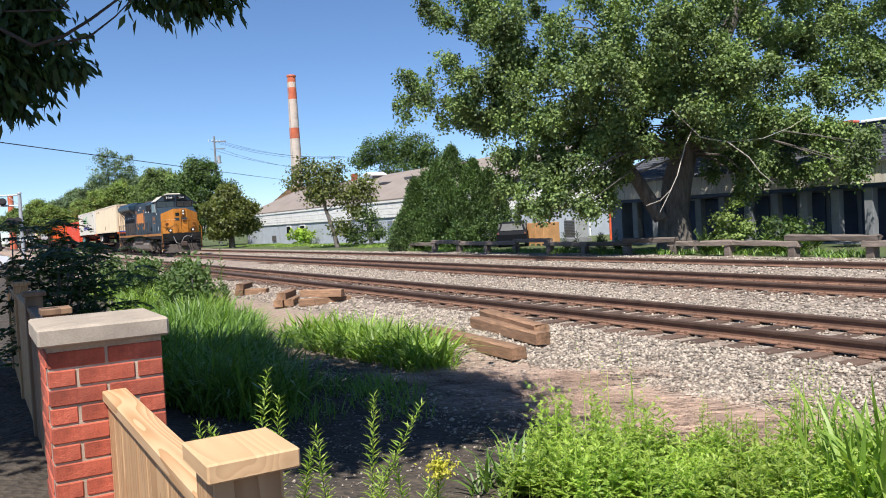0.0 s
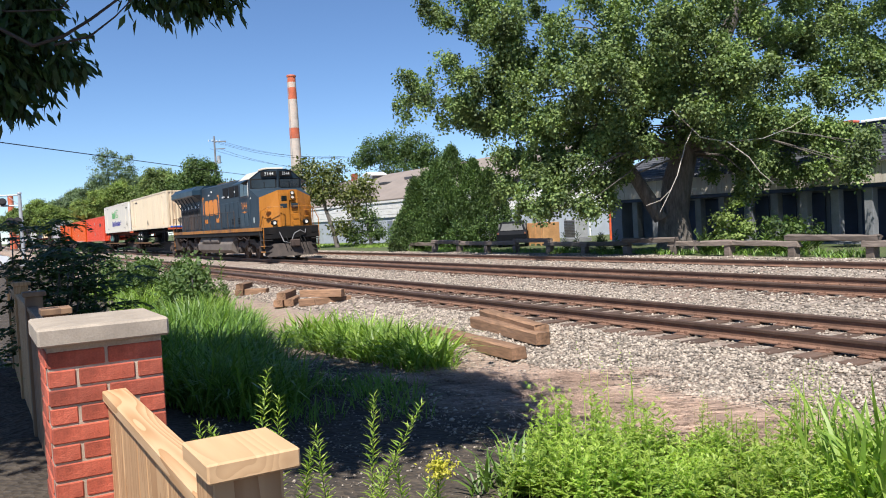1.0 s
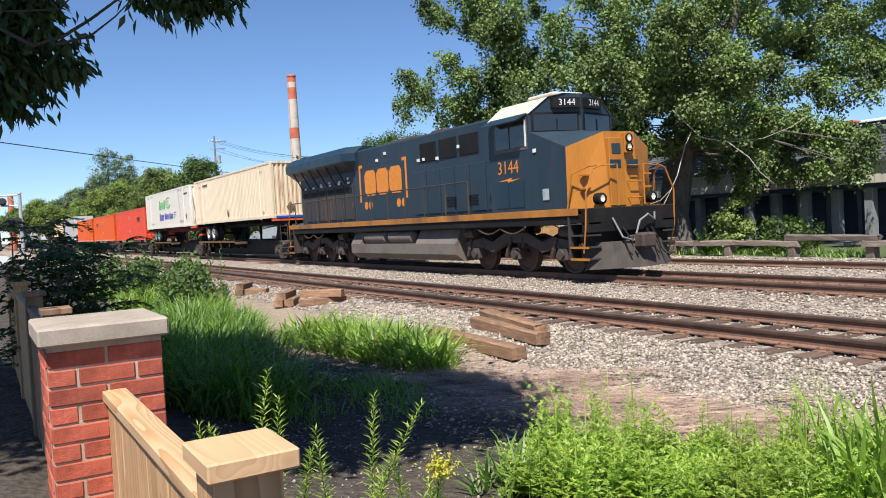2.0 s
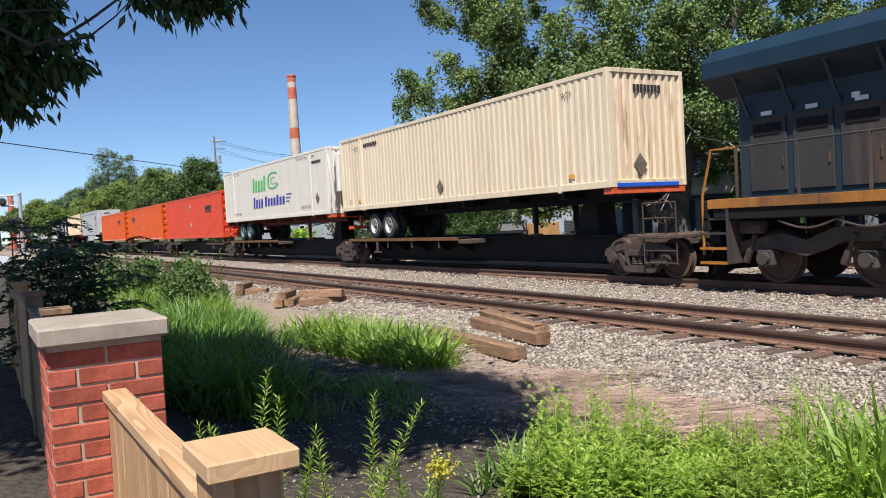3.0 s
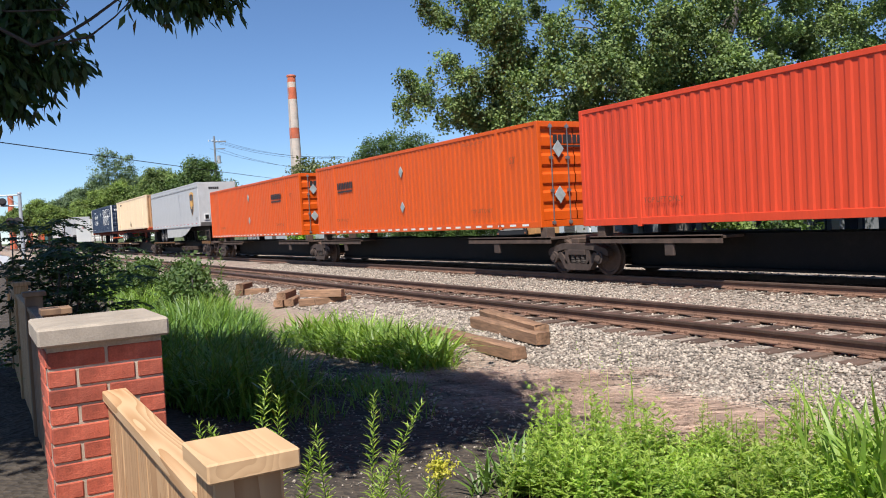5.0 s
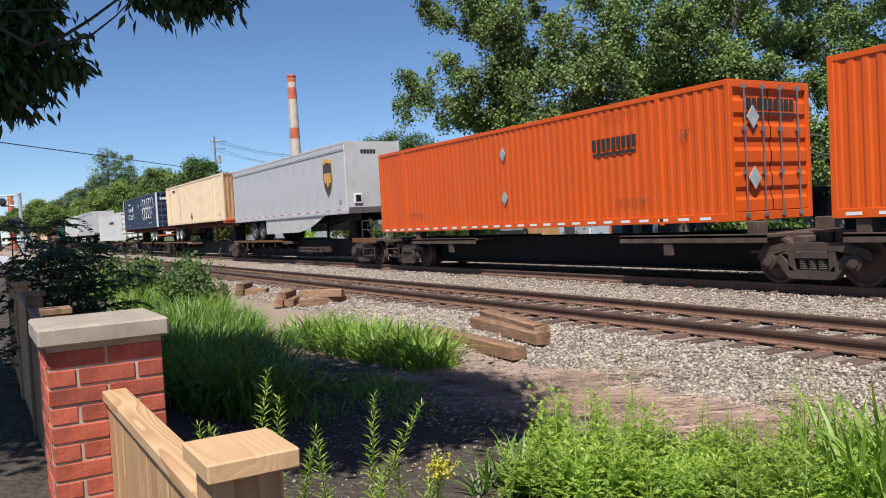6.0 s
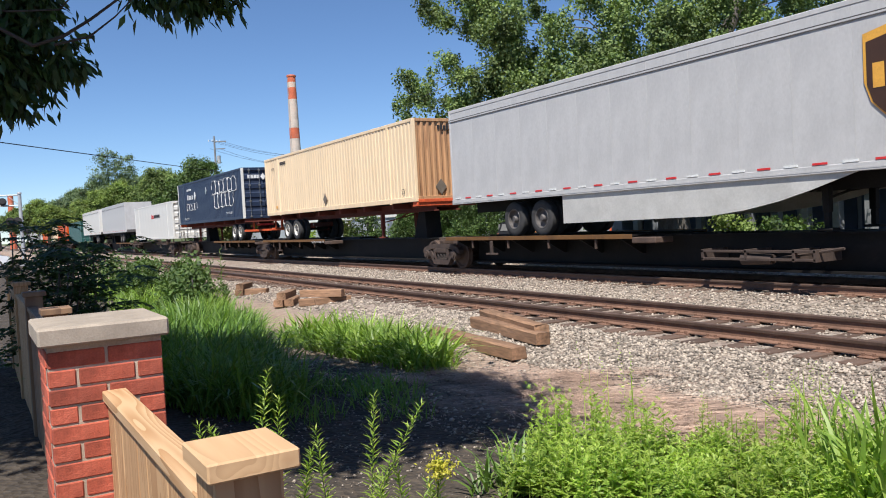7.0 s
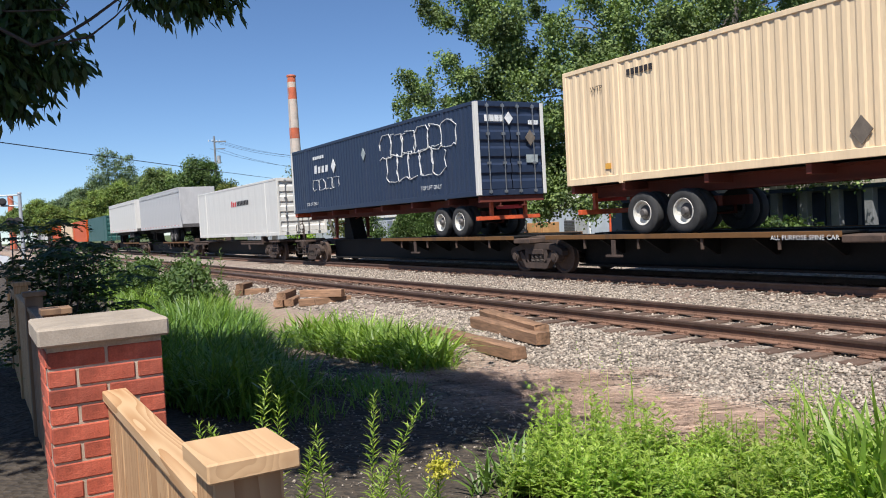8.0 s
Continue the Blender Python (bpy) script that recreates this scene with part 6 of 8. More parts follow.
def diamond(parent, x, z, r, y, mat, end=False, label="grey placard holder"):
    q = [(x - r * 0.8, z), (x, z - r), (x + r * 0.8, z), (x, z + r)]
    g = Geo()
    if end:
        g.add([(y, a, b) for a, b in q] + [(y + 0.02, a, b) for a, b in q], [(0, 1, 2, 3), (4, 5, 6, 7), (0, 1, 5, 4), (1, 2, 6, 5), (2, 3, 7, 6), (3, 0, 4, 7)])
    else:
        g.prism(q, "y", y - 0.02, y)
    return part("placard", g, mat, parent, label)


def corrugated(x0, x1, y_out, y_in, z0, z1, pitch, name, mat, axis="y"):
    """A folded steel wall: trapezoid waves along x (axis 'y') or along y (axis 'x')."""
    n = max(1, round((x1 - x0) / pitch))
    p = (x1 - x0) / n
    line = []
    for i in range(n):
        a = x0 + i * p
        line += [(a, y_out), (a + p * 0.34, y_out), (a + p * 0.5, y_in), (a + p * 0.84, y_in)]
    line.append((x1, y_out))
    if axis == "x":
        line = [(b, a) for a, b in line]
    return Geo().strip(line, "z", z0, z1)


L2, W2, HC = 8.075, 1.295, 2.9


def container(x0, z0, mat, label, doors="+x", end_mat=None, post_mat=None, waves=True, height=HC, group="containers on the train"):
    """A 53-foot box: folded walls, posts, rails, castings, two door leaves with rods."""
    t = thing("shipping_container", pose(x0, YC, z0), label, "container", group)
    TRAIN.append(t)
    mt = M[mat]
    me_ = M[end_mat or mat]
    mp = M[post_mat or mat]
    pitch = 0.27
    for s, nm in ((-1, "side_wall"), (1, "side_wall")):
        if waves:
            part(nm, corrugated(-L2 + 0.12, L2 - 0.12, s * (W2 - 0.014), s * (W2 - 0.034), 0.16, height - 0.1, pitch, nm, mt), mt, t, fix=False)
        else:
            k = 13
            step = (2 * L2 - 0.24) / k
            key = ("panel", mat)
            if key not in MESHES:
                MESHES[key] = Geo().box(-step / 2 + 0.003, step / 2 - 0.003, -0.018, 0.018, 0.16, height - 0.1, 0.004).mesh("side_panel", mt)
            for i in range(k):
                part("side_panel", MESHES[key], None, t, at=pose(-L2 + 0.12 + (i + 0.5) * step, s * (W2 - 0.032), 0))
        part("bottom_rail", Geo().box(-L2 + 0.1, L2 - 0.1, min(s * W2, s * (W2 - 0.09)), max(s * W2, s * (W2 - 0.09)), 0.0, 0.17, 0.008), mp if post_mat else mt, t)
        part("top_rail", Geo().box(-L2 + 0.1, L2 - 0.1, min(s * W2, s * (W2 - 0.07)), max(s * W2, s * (W2 - 0.07)), height - 0.11, height, 0.008), mt, t)
        for x in (-6.1, 6.1):
            part("lift_post", Geo().box(x - 0.07, x + 0.07, min(s * (W2 + 0.004), s * (W2 - 0.08)), max(s * (W2 + 0.004), s * (W2 - 0.08)), -0.04, height + 0.004, 0.012), mt, t)
    for sx in (-1, 1):
        for sy in (-1, 1):
            a, b = sorted((sx * L2, sx * (L2 - 0.13)))
            c, d = sorted((sy * (W2 + 0.002), sy * (W2 - 0.12)))
            part("corner_post", Geo().box(a, b, c, d, 0.0, height, 0.012), mp, t)
    part("roof", Geo().box(-L2 + 0.02, L2 - 0.02, -W2 + 0.05, W2 - 0.05, height - 0.06, height - 0.01), mt, t)
    part("floor", Geo().box(-L2 + 0.02, L2 - 0.02, -W2 + 0.05, W2 - 0.05, 0.03, 0.14), M["black_steel"], t)
    for sx in (-1, 1):
        sgn = "+x" if sx > 0 else "-x"
        if doors == sgn:
            for sy in (-1, 1):
                g = Geo()
                y0, y1 = sorted((sy * 0.015, sy * (W2 - 0.125)))
                z = 0.2
                line = []
                for i in range(5):
                    h = (height - 0.36) / 5
                    line += [(sx * (L2 - 0.03), z + i * h), (sx * (L2 - 0.03), z + i * h + h * 0.45), (sx * (L2 - 0.075), z + i * h + h * 0.6), (sx * (L2 - 0.075), z + i * h + h * 0.88)]
                line.append((sx * (L2 - 0.03), height - 0.16))
                g.strip([(a, b) for a, b in line], "y", y0, y1)
                d = part("door", g, me_, t, fix=False)
                for yy in (0.28, 0.86):
                    g = Geo().tube((sx * (L2 + 0.02), sy * yy, 0.06), (sx * (L2 + 0.02), sy * yy, height - 0.06), 0.017, n=8)
                    for zz in (0.12, 1.0, 1.9, height - 0.14):
                        g.box(sx * L2 - 0.02, sx * L2 + 0.03, sy * yy - 0.06, sy * yy + 0.06, zz - 0.04, zz + 0.04)
                    part("lock_rod", g, M["chrome"], d, "galvanised door lock rod")
            part("door_header", Geo().box(*sorted((sx * L2, sx * (L2 - 0.1))), -W2 + 0.12, W2 - 0.12, height - 0.16, height, 0.008), me_, t)
        else:
            part("end_wall", corrugated(-W2 + 0.12, W2 - 0.12, sx * (L2 - 0.02), sx * (L2 - 0.07), 0.16, height - 0.1, 0.24, "end_wall", me_, axis="x"), me_, t, fix=False)
            part("end_rail", Geo().box(*sorted((sx * L2, sx * (L2 - 0.1))), -W2 + 0.12, W2 - 0.12, height - 0.11, height, 0.008), me_, t)
        part("end_sill", Geo().box(*sorted((sx * L2, sx * (L2 - 0.1))), -W2 + 0.12, W2 - 0.12, 0.0, 0.18, 0.008), me_, t)
    return t


def tyre_wheel(parent, x, y, z, hub, r=0.5, w=0.26, out=-1):
    """One road wheel: tyre with a tread edge, dished rim as its sub-part."""
    key = "tyre"
    if key not in MESHES:
        MESHES[key] = Geo().lathe([(0.28, -0.11), (0.33, -0.13), (0.44, -0.13), (0.485, -0.10), (0.5, -0.05), (0.5, 0.05), (0.485, 0.10), (0.44, 0.13), (0.33, 0.13), (0.28, 0.11)], (0, 0, 0)).mesh("tyre", M["rubber"], True)
    t = part("tyre", MESHES[key], None, parent, "worn black rubber tyre", at=pose(x, y, z))
    if hub not in MESHES:
        MESHES[hub] = Geo().lathe([(0.30, -0.10), (0.285, -0.125), (0.262, -0.115), (0.25, -0.03), (0.17, 0.01), (0.1, 0.02)], (0, 0, 0)).mesh("rim", M[hub], True)
    if "axle_hub" not in MESHES:
        MESHES["axle_hub"] = Geo().lathe([(0.19, 0.03), (0.18, 0.0), (0.11, -0.02), (0.10, -0.09), (0.07, -0.12), (0.0001, -0.12)], (0, 0, 0)).mesh("hub", M["hub_dark"], True)
    part("rim", MESHES[hub], None, t, at=pose(0, 0, 0) if out < 0 else pose(0, 0, 0, rz=180))
    part("hub", MESHES["axle_hub"], None, t, at=pose(0, 0, 0) if out < 0 else pose(0, 0, 0, rz=180))
    return t


def running_gear(t, xs, hub, zc, mat, y0=1.02):
    for x in xs:
        for s in (-1, 1):
            tyre_wheel(t, x, s * y0, zc, hub, out=s)
            tyre_wheel(t, x, s * (y0 - 0.31), zc, "hub_dark", out=s)
        part("axle", Geo().tube((x, -0.9, zc), (x, 0.9, zc), 0.07, n=10), M["black_steel"], t)
    a, b = min(xs), max(xs)
    for s in (-1, 1):
        part("spring_hanger", Geo().box(a - 0.5, b + 0.5, s * 0.5 - 0.06, s * 0.5 + 0.06, zc + 0.08, zc + 0.3, 0.01).box(a - 0.08, b + 0.08, s * 0.5 - 0.05, s * 0.5 + 0.05, zc - 0.12, zc + 0.1, 0.01), mat, t)


def landing_legs(t, x, z_top, z_bot, mat):
    for s in (-1, 1):
        part("landing_leg", Geo().box(x - 0.07, x + 0.07, s * 0.75 - 0.07, s * 0.75 + 0.07, z_bot + 0.35, z_top, 0.01).box(x - 0.05, x + 0.05, s * 0.75 - 0.05, s * 0.75 + 0.05, z_bot + 0.05, z_bot + 0.4).box(x - 0.16, x + 0.16, s * 0.75 - 0.13, s * 0.75 + 0.13, z_bot, z_bot + 0.05, 0.01), mat, t)
    part("leg_brace", Geo().tube((x, -0.75, z_bot + 0.6), (x, 0.75, z_bot + 0.9), 0.025, n=6).tube((x, 0, z_bot + 0.75), (x + 0.9, 0, z_top), 0.03, n=6), mat, t)


DECK = 1.035


def chassis(x0, z_top, wheels, hub, mat, rear=-1, legs=4.3):
    """Skeleton trailer under a box: two beams, cross members, bolsters, tandem axles and legs. rear: the end with the wheels."""
    t = thing("container_chassis", pose(x0, YC, DECK), "dark red steel container chassis standing on a rail car deck", "chassis", "chassis on the train")
    TRAIN.append(t)
    zt = z_top - DECK - 0.003
    mt = M[mat]
    for s in (-1, 1):
        g = Geo()
        for z0, z1, w in ((zt - 0.34, zt - 0.3, 0.09), (zt - 0.3, zt - 0.06, 0.012), (zt - 0.06, zt - 0.02, 0.09)):
            g.box(-8.0, 8.0, s * 0.45 - w, s * 0.45 + w, z0, z1)
        part("main_beam", g, mt, t)
    for x in (-7.95, -6.1, -3.6, -1.2, 1.2, 3.6, 6.1, 7.95):
        part("cross_member", Geo().box(x - 0.06, x + 0.06, -1.22, 1.22, zt - 0.2, zt, 0.01), mt, t)
    part("bolster", Geo().box(7.9 * -rear - 0.16, 7.9 * -rear + 0.16, -1.25, 1.25, zt - 0.16, zt + 0.0, 0.01), M["orange_red"], t)
    part("bumper", Geo().box(7.75 * rear - 0.06, 7.75 * rear + 0.06, -1.2, 1.2, zt - 0.75, zt - 0.62, 0.01).box(7.75 * rear - 0.05, 7.75 * rear + 0.05, -0.7, -0.6, zt - 0.62, zt - 0.2).box(7.75 * rear - 0.05, 7.75 * rear + 0.05, 0.6, 0.7, zt - 0.62, zt - 0.2), M["orange_red"], t)
    part("tail_lamp", Geo().box(7.82 * rear - 0.02, 7.82 * rear + 0.02, -0.5, 0.5, zt - 0.42, zt - 0.3, 0.01), M["ink_red"], t, "red tail lamp bar")
    running_gear(t, [w - x0 for w in wheels], hub, 0.5, mt)
    landing_legs(t, -rear * legs, zt - 0.3, 0.0, mt)
    return t


def road_trailer(x0, z0, length, mat, label, wheels, height=2.98, skirt=False, shield=False, front=1):
    """A closed semi-trailer with rub rails, corner posts, legs and tandem wheels."""
    t = thing("semi_trailer", pose(x0, YC, DECK), label, "trailer", "trailers on the train")
    TRAIN.append(t)
    h, l2, mt = z0 - DECK, length / 2, M[mat]
    zt = h + height
    for s in (-1, 1):
        k = 13
        st = (2 * l2 - 0.2) / k
        key = ("trailer panel", mat)
        if key not in MESHES:
            MESHES[key] = Geo().box(-st / 2 + 0.0015, st / 2 - 0.0015, -0.015, 0.015, h + 0.14, zt - 0.08, 0.002).mesh("side_panel", mt)
        for i in range(k):
            part("side_panel", MESHES[key], None, t, at=pose(-l2 + 0.1 + (i + 0.5) * st, s * (W2 - 0.025), 0))
        a, b = sorted((s * W2, s * (W2 - 0.06)))
        part("top_rail", Geo().box(-l2, l2, a, b, zt - 0.1, zt, 0.01).box(-l2, l2, *sorted((s * (W2 + 0.004), s * (W2 - 0.02))), zt - 0.36, zt - 0.32, 0.004), mt, t)
        part("bottom_rail", Geo().box(-l2, l2, a, b, h, h + 0.15, 0.008).box(-l2 + 0.1, l2 - 0.1, *sorted((s * (W2 + 0.006), s * (W2 - 0.02))), h + 0.04, h + 0.07), mt, t)
        for key, col in (("red tape", "ink_red"), ("white tape", "ink_white")):
            if key not in MESHES:
                MESHES[key] = Geo().box(-0.15, 0.15, -0.006, 0.006, -0.02, 0.02).mesh("reflector", M[col])
        for i in range(27):
            part("reflector", MESHES["red tape" if i % 2 else "white tape"], None, t, at=pose(-l2 + 0.35 + i * (2 * l2 - 0.6) / 26, s * W2, h + 0.185))
        for dz in (0.31, 0.37):
            part("side_line", Geo().box(-l2 + 0.05, l2 - 0.05, *sorted((s * (W2 + 0.006), s * (W2 - 0.01))), zt - dz - 0.008, zt - dz + 0.008), M["hub_dark"], t, "thin dark line below the roof")
        for sx in (-1, 1):
            part("corner_post", Geo().box(*sorted((sx * l2, sx * (l2 - 0.12))), *sorted((s * (W2 + 0.001), s * (W2 - 0.12))), h, zt, 0.03), mt, t)
        if skirt:
            poly = [(-2.6, h + 0.02), (5.6, h + 0.02), (4.6, h - 0.28), (3.9, h - 0.46), (3.1, h - 0.6), (2.2, h - 0.69), (-2.6, h - 0.73)]
            part("side_skirt", Geo().prism(poly, "y", *sorted((s * (W2 - 0.05), s * (W2 - 0.07)))), M["skirt"], t, "pale aerodynamic side skirt")
    part("roof", Geo().box(-l2 + 0.02, l2 - 0.02, -W2 + 0.05, W2 - 0.05, zt - 0.05, zt - 0.01), mt, t)
    part("floor", Geo().box(-l2 + 0.02, l2 - 0.02, -W2 + 0.05, W2 - 0.05, h + 0.02, h + 0.12), M["black_steel"], t)
    for sx in (-1, 1):
        part("end_wall", Geo().box(*sorted((sx * (l2 - 0.01), sx * (l2 - 0.05))), -W2 + 0.1, W2 - 0.1, h + 0.12, zt - 0.04, 0.005), mt, t)
        part("end_sill", Geo().box(*sorted((sx * (l2 + 0.004), sx * (l2 - 0.06))), -W2 + 0.1, W2 - 0.1, h, h + 0.26, 0.008), M["hub_dark"], t)
    for yy in (-0.95, 0.55):
        part("end_box", Geo().box(front * l2 - 0.005, front * l2 + 0.05, yy, yy + 0.36, h + 0.42, h + 0.82, 0.01), M["ink_white"], t, "white framed connection box")
        part("box_lid", Geo().box(front * l2 + 0.04, front * l2 + 0.06, yy + 0.06, yy + 0.3, h + 0.48, h + 0.76, 0.004), M["black_steel"], t)
    running_gear(t, [w - x0 for w in wheels], "hub_dark", 0.5, M["black_steel"])
    for s in (-1, 1):
        part("under_beam", Geo().box(-l2 + 0.3, l2 - 0.3, s * 0.5 - 0.05, s * 0.5 + 0.05, h - 0.3, h + 0.02), M["black_steel"], t)
    landing_legs(t, front * 4.6, h - 0.2, 0.0, M["black_steel"])
    if shield:
        xs, zs = front * (l2 - 1.85), h + 1.6
        out = [(-0.5, 0.72), (0, 0.82), (0.5, 0.72), (0.5, -0.1), (0.38, -0.45), (0, -0.84), (-0.38, -0.45), (-0.5, -0.1)]
        part("shield", Geo().prism([(xs + a, zs + b) for a, b in out], "y", -W2 - 0.012, -W2 - 0.004), M["shield_gold"], t, "gold edged shield emblem")
        part("shield_field", Geo().prism([(xs + a * 0.88, zs - 0.06 + b * 0.88) for a, b in out], "y", -W2 - 0.022, -W2 - 0.013), M["shield_brown"], t, "dark brown shield field")
        g = Geo()
        for i, (w0, zz) in enumerate(((-0.33, 0.0), (-0.07, -0.14), (0.17, 0.0))):
            g.box(xs + w0, xs + w0 + 0.2, -W2 - 0.030, -W2 - 0.023, zs - 0.22 + zz, zs + 0.2 + zz * 0, 0.0)
        part("emblem_bars", g, M["shield_gold"], t, "gold emblem bars")
        side_text("53'", 0.26, M["ink"], t, front * (l2 - 0.6), h + 0.5, -W2 - 0.004)
        bars("number_bars", M["ink"], t, -0.55, zt - 0.5, 0.7, 0.16, 5, front * l2, end=True)
    return t


def rail_wheel_mesh(r=0.46):
    key = ("wheel", r)
    if key not in MESHES:
        MESHES[key] = Geo().lathe([(0.0001, -0.09), (0.1, -0.09), (0.12, -0.04), (r - 0.1, -0.02), (r - 0.06, -0.06), (r, -0.06), (r, 0.05), (r + 0.028, 0.06), (r + 0.028, 0.085), (r - 0.06, 0.085), (r - 0.1, 0.03), (0.0001, 0.03)], (0, 0, 0), n=32).mesh("wheel", M["rust_steel"], True)
    return MESHES[key]


def truck(parent, x, wb=1.78):
    """A two-axle freight truck: cast side frames with windows, springs, bearing caps and wheels."""
    if "side_frame" not in MESHES:
        g = Geo()
        y0, y1 = -1.08, -0.9
        g.prism([(-1.18, 0.62), (-1.1, 0.70), (-0.62, 0.82), (0.62, 0.82), (1.1, 0.70), (1.18, 0.62), (1.18, 0.50), (0.95, 0.56), (0.58, 0.66), (-0.58, 0.66), (-0.95, 0.56), (-1.18, 0.50)], "y", y0, y1)
        g.prism([(-0.82, 0.56), (-0.66, 0.60), (-0.38, 0.30), (0.38, 0.30), (0.66, 0.60), (0.82, 0.56), (0.5, 0.16), (0.42, 0.13), (-0.42, 0.13), (-0.5, 0.16)], "y", y0, y1)
        for s in (-1, 1):
            g.box(s * 0.42 - 0.07, s * 0.42 + 0.07, y0, y1, 0.28, 0.68, 0.01)
            g.tube((s * 0.89, y0 - 0.06, 0.46), (s * 0.89, y1, 0.46), 0.15, n=14)
            g.tube((s * 0.89, y0 - 0.09, 0.46), (s * 0.89, y0 - 0.05, 0.46), 0.09, n=10)
        g.box(-0.34, 0.34, y0 - 0.02, y1 + 0.1, 0.52, 0.66, 0.015)
        MESHES["side_frame"] = g.mesh("side_frame", M["truck_frame"])
        g = Geo()
        for xx in (-0.2, 0.0, 0.2):
            for k in range(5):
                g.lathe([(0.085, 0.31 + k * 0.042), (0.1, 0.33 + k * 0.042), (0.085, 0.35 + k * 0.042)], (xx, -0.99, 0), "z", 10)
        MESHES["springs"] = g.mesh("springs", M["truck_dust"])
    b = part("truck", Geo().box(-0.22, 0.22, -1.0, 1.0, 0.42, 0.72, 0.02), M["rust_steel"], parent, "rusty cast steel two-axle truck", at=pose(x, 0, 0))
    for s in (-1, 1):
        part("side_frame", MESHES["side_frame"], None, b, at=pose(0, 0, 0) if s < 0 else pose(0, 0, 0, rz=180))
        part("springs", MESHES["springs"], None, b, at=pose(0, 0, 0) if s < 0 else pose(0, 0, 0, rz=180))
        for a in (-0.89, 0.89):
            part("wheel", rail_wheel_mesh(), None, b, at=pose(a, s * 0.75, 0.46) if s < 0 else pose(a, s * 0.75, 0.46, rz=180))
    for a in (-0.89, 0.89):
        part("axle", Geo().tube((a, -0.8, 0.46), (a, 0.8, 0.46), 0.08, n=10), M["rust_steel"], b)
    return b


